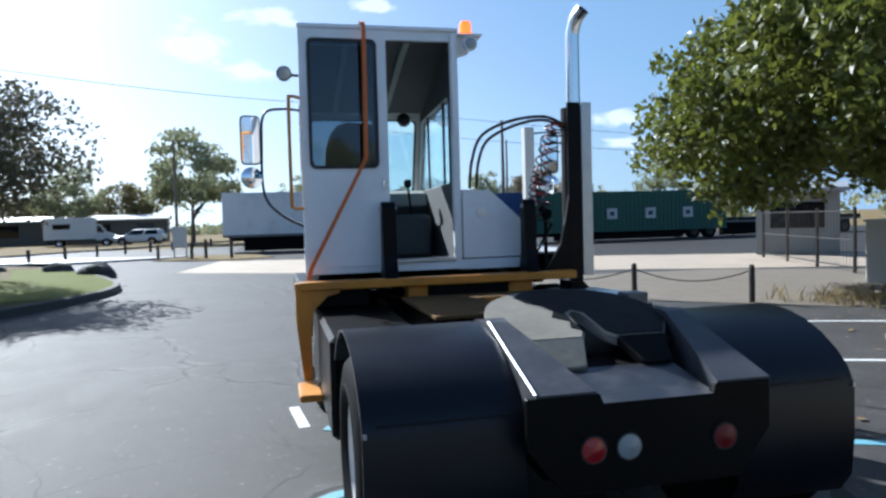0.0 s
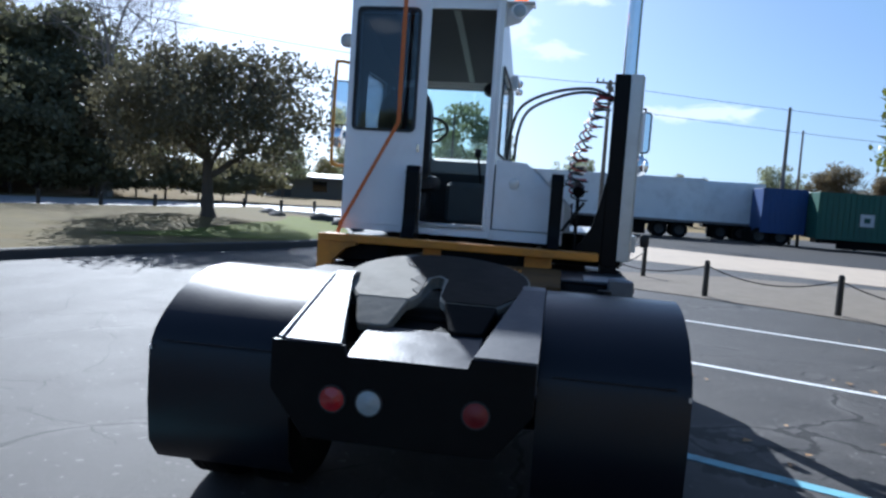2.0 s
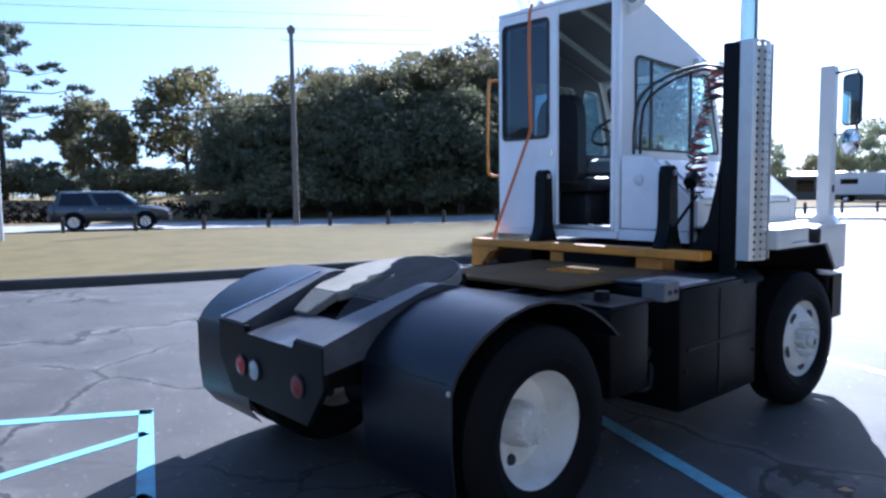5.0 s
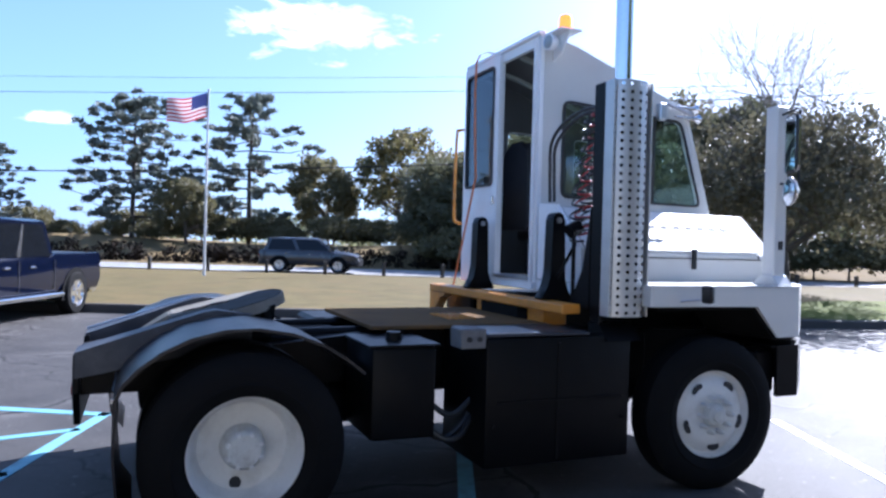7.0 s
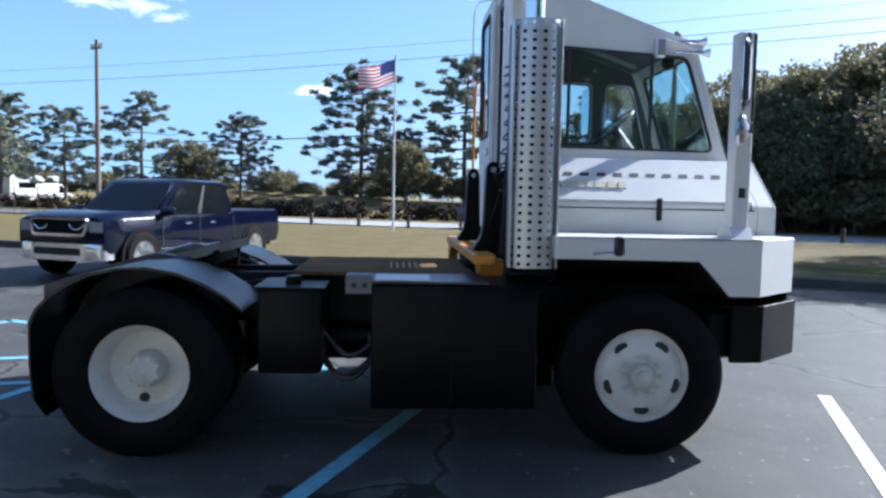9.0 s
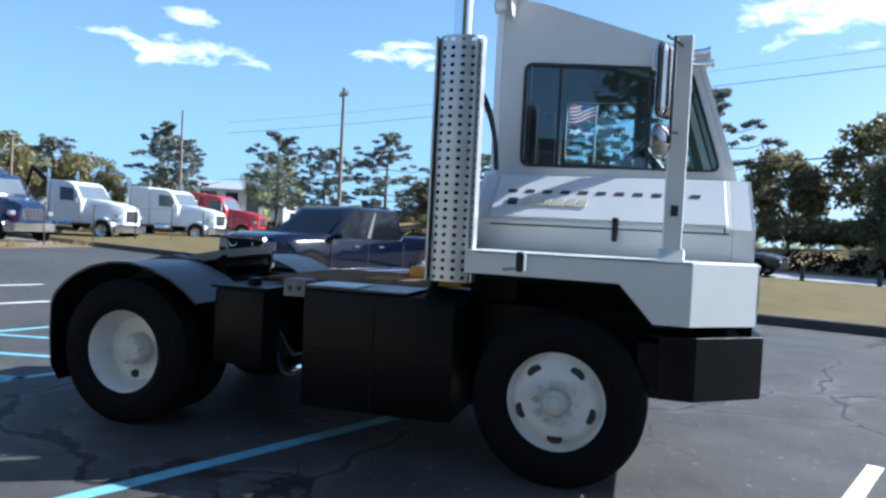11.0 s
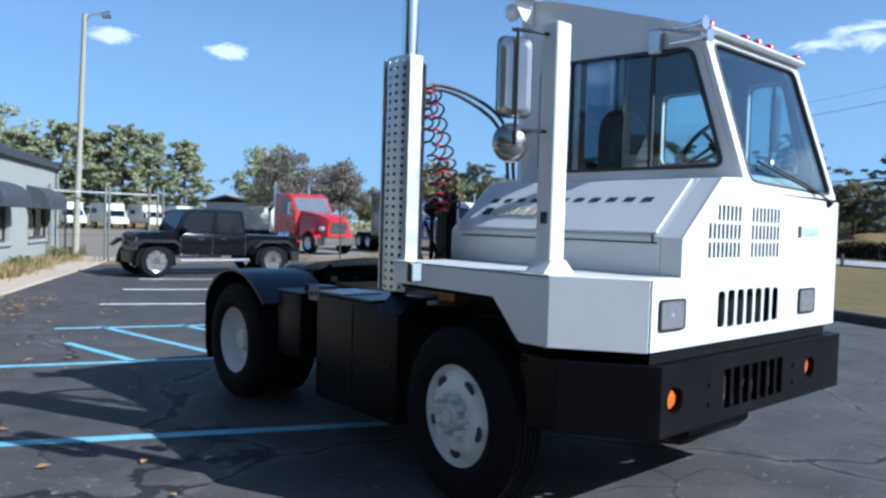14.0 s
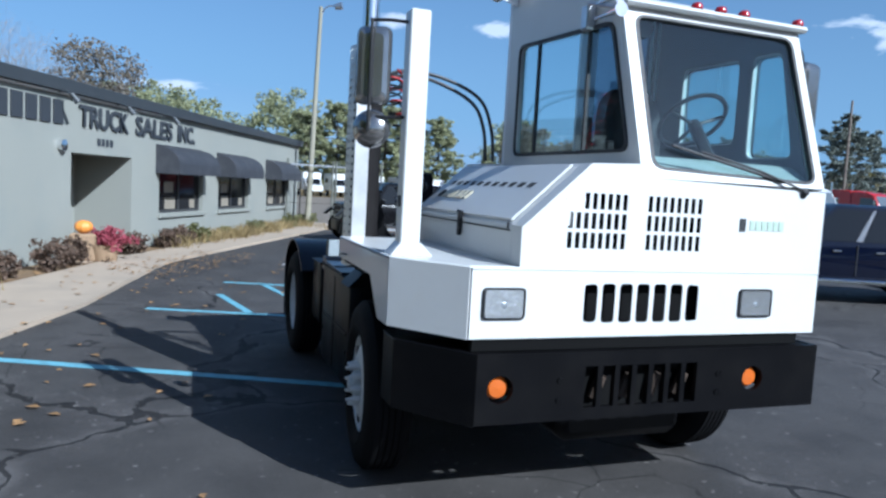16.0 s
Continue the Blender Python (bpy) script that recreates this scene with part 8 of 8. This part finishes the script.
for i, (x, y, rz) in enumerate(((4.4, -78, 93), (0.6, -79, 95), (-3.4, -79, 94), (-7.2, -80, 96), (-11.4, -80, 95), (-15.2, -81, 94), (-19.5, -81, 96), (-24, -82, 95), (-28, -82, 94), (-60, -30, 150))):
    copy_thing(van, pose(x, y, 0, 0, 0, rz))
# parked cars by the low building and in the yard
sed = add_car("parked_car", "white parked car by the low building", -14.3, 71, 172, PLAIN, SUVS, ((-2.15, 1.25, 0.88, 1.04), (-1.95, 0.45, 0.70, 1.55)), (-1.35, 1.45), 0.36, 0.9, ALLOY, group="cars by the low building")
for x, y, rz in ((-38, 69, 176), (-47, 66, 175)):
    copy_thing(sed, pose(x, y, 0, 0, 0, rz))
copy_thing(van, pose(-19.8, 72, 0, 0, 0, 8))

# ---- trailers and containers at the far side ----


def add_trailer(label, x0, x1, y, z0, z1, mat_, ribs, group="trailers"):
    t = base("trailer", ((x0 + x1) / 2, y, 0), label, "trailer", group)
    L = (x1 - x0) / 2
    bm = B()
    make_box(bm, -L, L, 0, 2.5, z0, z1, 0.02)
    box_ = part("box_body", bm, mat_, t, "ribbed box body")
    if ribs:
        k = int(2 * L / 0.30)
        bm = B()
        for i in range(k):
            xx = -L + 0.15 + i * 0.30
            prism(bm, [(xx, -0.03), (xx + 0.05, -0.036), (xx + 0.15, -0.036), (xx + 0.20, -0.03), (xx + 0.20, 0.0), (xx, 0.0)], "z", z0 + 0.12, z1 - 0.12)
        tagged(part("corrugation", bm, mat_, box_), kind="stuff")
        for zz in (z0, z1 - 0.12):
            bm = B()
            make_box(bm, -L, L, -0.045, 0.0, zz, zz + 0.12)
            part("edge_rail", bm, mat_, box_)
    else:
        for i in range(1, int(2 * L / 1.25)):
            bm = B()
            make_box(bm, -L + i * 1.25 - 0.012, -L + i * 1.25 + 0.012, -0.008, 0.0, z0 + 0.1, z1 - 0.1)
            part("panel_seam", bm, mat_, box_)
        bm = B()
        make_box(bm, -L, L, -0.015, 0.01, z0, z0 + 0.14)
        part("bottom_rail", bm, DULLSTEEL, box_, "grey bottom rail")
    bm = B()
    make_box(bm, -L + 0.3, L - 0.3, 0.7, 1.8, z0 - 0.25, z0 - 0.02)
    part("frame", bm, BLACK, t)
    for ax in (L - 1.2, L - 2.4):
        for s, yy in ((-1, 0.1), (1, 2.4)):
            # dark iron rims carry the shade under the trailer
            wheel_simple(t, ax, yy, 0.48, 0.5, s, IRON)
    for s in (0.5, 2.0):
        bm = B()
        make_box(bm, -L + 2.2, -L + 2.35, s, s + 0.15, 0, z0 - 0.02)
        part("landing_leg", bm, BLACK, t)
    # flat near-black plate added in place of the shade under the body
    bm = B()
    make_box(bm, -L + 1.2, L - 3.2, 0.25, 0.35, 0.10, z0 - 0.003)
    part("side_skirt", bm, DARKGAP, t, "near-black plate standing in for the shaded underbody")
    return t


add_trailer("long dull white box trailer at the far side of the yard", -4.5, 9.0, 41.0, 0.95, 3.65, TRAILERWHITE, False)
add_trailer("dull white box trailer standing behind others", 9.3, 13.0, 43.0, 0.95, 3.62, TRAILERWHITE, False)
add_trailer("blue ribbed shipping container on a chassis", 12.2, 14.6, 40.3, 0.70, 3.3, CONTBLUE, True)
green = add_trailer("dark green ribbed shipping container with plain white marks", 14.7, 28.3, 38.6, 0.60, 3.2, CONTGREEN, True)
for i, xx in enumerate((-4.25, -1.65, 1.10, 3.85)):        # the carrier's mark, as plain white blocks
    bm = B()
    plate(bm, [(xx - 0.36, 1.42), (xx + 0.36, 1.42), (xx + 0.36, 2.10), (xx - 0.36, 2.10)], [[(xx - 0.16, 1.62), (xx + 0.16, 1.62), (xx + 0.16, 1.90), (xx - 0.16, 1.90)]], "y", -0.05, -0.038)
    part("carrier_mark", bm, FLAGWHITE, green, "white block mark")
add_trailer("dark flat trailer beside the containers", 27.6, 40, 39.5, 0.95, 1.3, BLACK, False)

# ---- far buildings ----


def add_shed(name, label, x, y, rz, L, D, h, wall_m, roof_m, bays, group="far buildings"):
    t = base(name, (x, y, 0), label, "building", group, rz=rz)
    bm = B()
    make_box(bm, -L / 2, L / 2, 0, D, 0, h)
    part("wall", bm, wall_m, t)
    bm = B()
    prism(bm, [(-0.4, h), (D / 2, h + D * 0.12), (D + 0.4, h), (D + 0.4, h + 0.15), (D / 2, h + D * 0.12 + 0.15), (-0.4, h + 0.15)], "x", -L / 2 - 0.3, L / 2 + 0.3)
    part("roof", bm, roof_m, t, "low pitched roof")
    for i in range(bays):
        xx = -L / 2 + (i + 0.5) * L / bays
        bm = B()
        make_box(bm, xx - 0.9, xx + 0.9, -0.03, 0.02, 0.1 if i % 2 else 1.0, h - 0.35)
        part("bay_door" if i % 2 else "window", bm, CARGLASS if i % 2 == 0 else DARKTRIM, t, "dark opening")
    return t


SHEDGREY = pbr("shed_siding", (0.11, 0.11, 0.105), 0.8, var=0.15, scale=1)
SHEDMID = pbr("grey_siding", (0.24, 0.25, 0.25), 0.8, var=0.1, scale=1)
SHEDPALE = pbr("pale_siding", (0.45, 0.45, 0.42), 0.8, var=0.1, scale=1)
ROOFPALE = pbr("pale_metal_roof", (0.5, 0.5, 0.48), 0.5, var=0.08, scale=1)
ROOFGREY = pbr("grey_metal_roof", (0.26, 0.28, 0.30), 0.6, var=0.1, scale=1)
ROOFTAN = pbr("tan_shingle_roof", (0.27, 0.215, 0.18), 0.85, var=0.2, scale=2)
add_shed("low_building", "long low dark building with pale roof edge", -44, 78, 4, 62, 4, 2.6, SHEDGREY, ROOFPALE, 14)
add_shed("warehouse", "distant grey warehouse behind the trucks", -86, -57, 124, 12, 12, 5.6, SHEDPALE, ROOFGREY, 4)
add_shed("house", "small pale house behind the row of vans", -36.5, -86, 22, 9.5, 7, 3.6, SHEDPALE, ROOFTAN, 3)
add_shed("pump_house", "small grey shed behind the wire fence", 17.4, 19.0, -40, 2.8, 2.2, 2.3, SHEDMID, ROOFGREY, 1)

# ---- wire fence along the lot ----
fence = base("wire_fence", (0, -19.4, 0), "wire fence with thin grey posts along the truck yard", "fence")
for i in range(17):
    bm = B()
    tube(bm, [(-38 + i * 2.6, 0, 0), (-38 + i * 2.6, 0, 1.75)], 0.03, 6)
    part("fence_post", bm, IRON, fence, "thin grey post")
for zz in (0.9, 1.7):
    bm = B()
    tube(bm, [(-38, 0, zz), (3.6, 0, zz)], 0.006, 5)
    part("fence_rail", bm, IRON, fence)
gate = base("tube_gate", (-3.0, -19.2, 0), "tall grey tube frame beside the office corner", "gate")
GATESTEEL = pbr("dull_gate_steel", (0.13, 0.135, 0.115), 0.6, metal=0.3, var=0.2, scale=8)
for x in (-1.62, -1.44, -1.16, 0.13, 0.25, 1.9):
    bm = B()
    tube(bm, [(x, 0, 0), (x, 0, 2.6 if x < 0 else 2.5)], 0.042, 8)
    part("gate_post", bm, GATESTEEL, gate)
bm = B()
tube(bm, [(-1.44, 0, 2.3), (1.9, 0, 2.3)], 0.028, 8)
part("gate_rail", bm, STEEL, gate)
fence2 = base("wire_fence", (12.9, 11.6, 0), "dark wire fence beside the maple tree", "fence", rz=69)
for i in range(4):
    bm = B()
    tube(bm, [(i * 2.45, 0.0, 0), (i * 2.45, 0.0, 1.7)], 0.05, 6)
    part("fence_post", bm, IRON, fence2)
for zz in (0.15, 0.85, 1.6):
    bm = B()
    tube(bm, [(0, 0, zz), (3 * 2.45, 0, zz)], 0.018, 5)
    part("fence_rail", bm, IRON, fence2)
for i in range(36):
    bm = B()
    tube(bm, [(0.2 * i + 0.1, 0, 0.16), (0.2 * i + 0.1, 0, 1.6)], 0.006, 3)
    part("fence_wire", bm, IRON, fence2)
cab_ = base("utility_cabinet", (11.9, 9.5, 0), "pale utility cabinet beside the maple tree", "cabinet", rz=30)
bm = B()
make_box(bm, -0.5, 0.5, -0.4, 0.4, 0.0, 1.36, 0.02)
part("casing", bm, SHEDPALE, cab_)
bm = B()
make_box(bm, -0.54, 0.54, -0.44, 0.44, 1.36, 1.41, 0.01)
part("lid", bm, ROOFPALE, cab_)
board = base("notice_board", (-6.3, 35.6, 0.05), "white board on posts standing on the dirt island", "sign")
bm = B()
make_box(bm, -0.36, 0.36, -0.03, 0.03, 0.55, 1.65, 0.01)
part("panel", bm, PLAIN, board)
for s in (-0.3, 0.3):
    bm = B()
    make_box(bm, s - 0.04, s + 0.04, 0.03, 0.10, 0, 1.6, 0.005)
    part("post", bm, PLAIN, board)
for x, y, h in ((-7.3, 35.0, 0.7), (-5.6, 34.4, 0.75), (-4.9, 34.2, 0.95), (-3.6, 33.4, 0.9)):
    bm = B()
    tube(bm, [(0, 0, 0), (0, 0, h), (0, 0, h + 0.04)], [0.08, 0.075, 0.04], 10)
    tagged(part("guard_post", bm, POSTWOOD, smooth=True, at=pose(x, y, 0.04)), "short dark guard post on the dirt island", "post", "guard posts")

sheet("leaf_litter_strip", [(-45, -19.9), (3.2, -19.9), (3.2, -18.3), (-10, -18.35), (-45, -18.2)], 0.014, MULCH, "strip of brown leaf litter along the fence", "leaf litter", 0.014)
# ---- small things near by ----
ROCK = pbr("lichen_rock", (0.055, 0.052, 0.05), 0.95, var=0.35, scale=3, bump=0.8, bscale=9)
rng = np.random.default_rng(3)
for i, (x, y, k) in enumerate(((-9.1, 24.7, 0.55), (-7.35, 22.5, 0.62), (-11.4, 25.2, 0.5), (-12.6, 27.0, 0.5))):
    bm = B()
    bmesh.ops.create_icosphere(bm, subdivisions=3, radius=1.0)
    for v in bm.verts:
        v.co *= 1 + 0.28 * noise.noise(v.co * 1.3 + Vector((i * 7, 0, 0))) + 0.08 * noise.noise(v.co * 4)
        v.co.z = max(v.co.z * 0.62, -0.25)
    tagged(part("boulder", bm, ROCK, smooth=False, at=pose(x, y, 0.15, 0, 0, 50 * i) @ Matrix.Diagonal((k, k * 0.8, k, 1))), "grey weathered boulder at the lawn's edge", "rock", "boulders")


def add_shrub(x, y, h, r, mat_, label, seed, n=40, per=40, size=0.06):
    rng = np.random.default_rng(seed)
    t = base("shrub", (x, y, 0.04), label, "shrub", "shrubs by the wall")
    bm = B()
    tips = []
    for j in range(6):
        a = 2 * math.pi * j / 6 + rng.random()
        limbs(bm, rng, (0, 0, 0), (math.cos(a) * 0.7, math.sin(a) * 0.7, 1), h * 0.55, 0.012, 1, tips, 3)
    part("stems", bm, BARK, t)
    cs = []
    for _ in range(n):
        u = rng.normal(size=3)
        u /= np.linalg.norm(u)
        k = 0.35 + 0.6 * rng.random()
        cs.append((u[0] * r * k, u[1] * r * k, h * 0.5 + u[2] * h * 0.5 * k))
    leaf_mesh("foliage", cs, per, 0.12, size, mat_, t, rng, 1.3)
    return t


for i, (s, n, h, r, m) in enumerate(((6.25, -2.2, 0.45, 0.32, SHRUB_RED), (6.15, -3.4, 0.55, 0.36, SHRUB_RED), (6.3, -4.15, 0.6, 0.34, SHRUB_RED), (6.35, -6.3, 0.45, 0.34, SHRUB_RED), (6.4, -7.9, 0.42, 0.30, SHRUB_RED), (6.5, -8.7, 0.5, 0.34, SHRUB_RED), (6.5, -9.7, 0.45, 0.3, SHRUB_GREEN),
                                     (6.5, -11.6, 0.32, 0.3, SHRUB_GREEN), (6.5, -14.2, 0.35, 0.35, SHRUB_GREEN), (6.4, -17.6, 0.5, 0.4, SHRUB_GREEN), (6.2, -18.9, 0.6, 0.5, SHRUB_GREEN))):
    add_shrub(*SN(s, n), h, r, m, "reddish dry shrub against the office wall" if m is SHRUB_RED else "weedy green bush against the office wall", 90 + i, 26, 26, 0.055)
CLAY = pbr("wood_planter", (0.25, 0.17, 0.10), 0.8, var=0.2, scale=6)
PUMPKIN = pbr("pumpkin_skin", (0.62, 0.24, 0.04), 0.5, var=0.12, scale=6)
MUM = pbr("red_flowers", (0.25, 0.045, 0.065), 0.7, var=0.2, scale=3, island=0.6, transl=0.2)
px, py = SN(6.2, -5.0)
planter = base("flower_planter", (px, py, 0.055), "wooden half-barrel planter with red autumn flowers", "planter")
bm = B()
lathe(bm, [(0, 0.0), (0, 0.20), (0.30, 0.26), (0.30, 0.22), (0.26, 0.0)], "z", (0, 0, 0), 18)
part("barrel", bm, CLAY, planter, smooth=True)
rng = np.random.default_rng(17)
leaf_mesh("flowers", [(rng.normal() * 0.20, rng.normal() * 0.20, 0.40 + rng.normal() * 0.07) for _ in range(46)], 40, 0.12, 0.05, MUM, planter, rng, 1.0, label="dense red blossoms")
n_ = 32
rings = []
for j in range(9):
    ph = math.pi * j / 8
    rings.append([(0.15 * math.sin(ph) * (1 + 0.06 * math.cos(8 * a)) * math.cos(a) + 1e-4 * math.cos(a), 0.15 * math.sin(ph) * (1 + 0.06 * math.cos(8 * a)) * math.sin(a) + 1e-4 * math.sin(a), 0.12 - 0.12 * math.cos(ph)) for a in [2 * math.pi * i / n_ for i in range(n_)]])
sx, sy = SN(6.52, -4.85)
pumpk = base("wooden_crate", (sx, sy, 0.045), "weathered wooden crate carrying an orange pumpkin", "crate")
bm = B()
make_box(bm, -0.22, 0.22, -0.16, 0.16, 0, 0.50, 0.03)
part("box_body", bm, CLAY, pumpk)
bm = B()
loft(bm, rings)
tagged(part("pumpkin", bm, PUMPKIN, smooth=True, at=pose(sx, sy, 0.545)), "orange ribbed pumpkin on a wooden crate", "pumpkin")

# fallen leaves on the asphalt and walk, tufts of dry grass by the chain
rng = np.random.default_rng(29)
cs = []
for _ in range(240):
    s, n = 1.2 + 5.0 * rng.random() ** 0.6, -8 + 16 * rng.random()
    x, y = SN(s, n)
    cs.append((x, y, 0.012 if s < 3.8 else 0.07))
for _ in range(24):
    cs.append((2.0 + 3.0 * rng.random(), -3.0 + 7.0 * rng.random(), 0.012))
for _ in range(170):
    x, y = SN(4.0 + 1.6 * rng.random(), -3.5 - 4.0 * rng.random())
    cs.append((x, y, 0.07))
me_pts = cs
v, f = [], []
for x, y, z in me_pts:
    a = rng.random() * 6.28
    s = 0.025 + 0.035 * rng.random()
    i = len(v)
    v += [(x + s * math.cos(a), y + s * math.sin(a), z + 0.004), (x + s * 0.7 * math.cos(a + 1.57), y + s * 0.7 * math.sin(a + 1.57), z + 0.012), (x - s * math.cos(a), y - s * math.sin(a), z + 0.002), (x + s * 0.7 * math.cos(a - 1.57), y + s * 0.7 * math.sin(a - 1.57), z + 0.010)]
    f += [(i, i + 1, i + 2), (i, i + 2, i + 3)]
me = bpy.data.meshes.new("fallen_leaves")
me.from_pydata(v, [], f)
me.materials.append(FALLEN)
tagged(new("fallen_leaves", me), "scattered fallen brown leaves on asphalt and walk", "leaves", kind="stuff")


def tufts(name, places, h, mat_, label, seed, per=30, spread=0.18):
    rng = np.random.default_rng(seed)
    v, f = [], []
    for x, y, z in places:
        for _ in range(per):
            px, py = x + rng.normal() * spread, y + rng.normal() * spread
            hh = h * (0.5 + 0.8 * rng.random())
            a = rng.random() * 6.28
            lx, ly = rng.normal() * hh * 0.35, rng.normal() * hh * 0.35
            w = 0.008 + 0.006 * rng.random()
            i = len(v)
            v += [(px - w * math.cos(a), py - w * math.sin(a), z), (px + w * math.cos(a), py + w * math.sin(a), z), (px + lx * 0.5 + w * 0.7 * math.cos(a), py + ly * 0.5 + w * 0.7 * math.sin(a), z + hh * 0.6), (px + lx, py + ly, z + hh)]
            f += [(i, i + 1, i + 2), (i, i + 2, i + 3)]
    me = bpy.data.meshes.new(name)
    me.from_pydata(v, [], f)
    me.materials.append(mat_)
    tagged(new(name, me), label, "grass", kind="stuff")


rng = np.random.default_rng(33)
tufts("dry_grass_tufts", [(7.6 + rng.random() * 2.2, 6.4 + rng.random() * 1.8, 0.0) for _ in range(12)] + [(SN(5.9 + 0.5 * rng.random(), -1.5 + 4 * rng.random()) + (0.04,)) for _ in range(40)] + [(SN(6.15 + 0.5 * rng.random(), -8 - 11 * rng.random()) + (0.04,)) for _ in range(90)]
      + [(-30 + 36 * rng.random(), -18.9 + rng.normal() * 0.25, 0.0) for _ in range(60)], 0.28, DRYGRASS, "tufts of dry yellow grass", 34)
tufts("lawn_edge_grass", [tuple(p) + (0.12,) for p in [Vector(inner_line[int(rng.integers(8, len(inner_line) - 1))]) + Vector((-0.25 - 0.5 * rng.random(), rng.normal() * 0.4)) for _ in range(260)]], 0.045, LAWN, "short uneven grass along the kerb", 35, 24, 0.22)
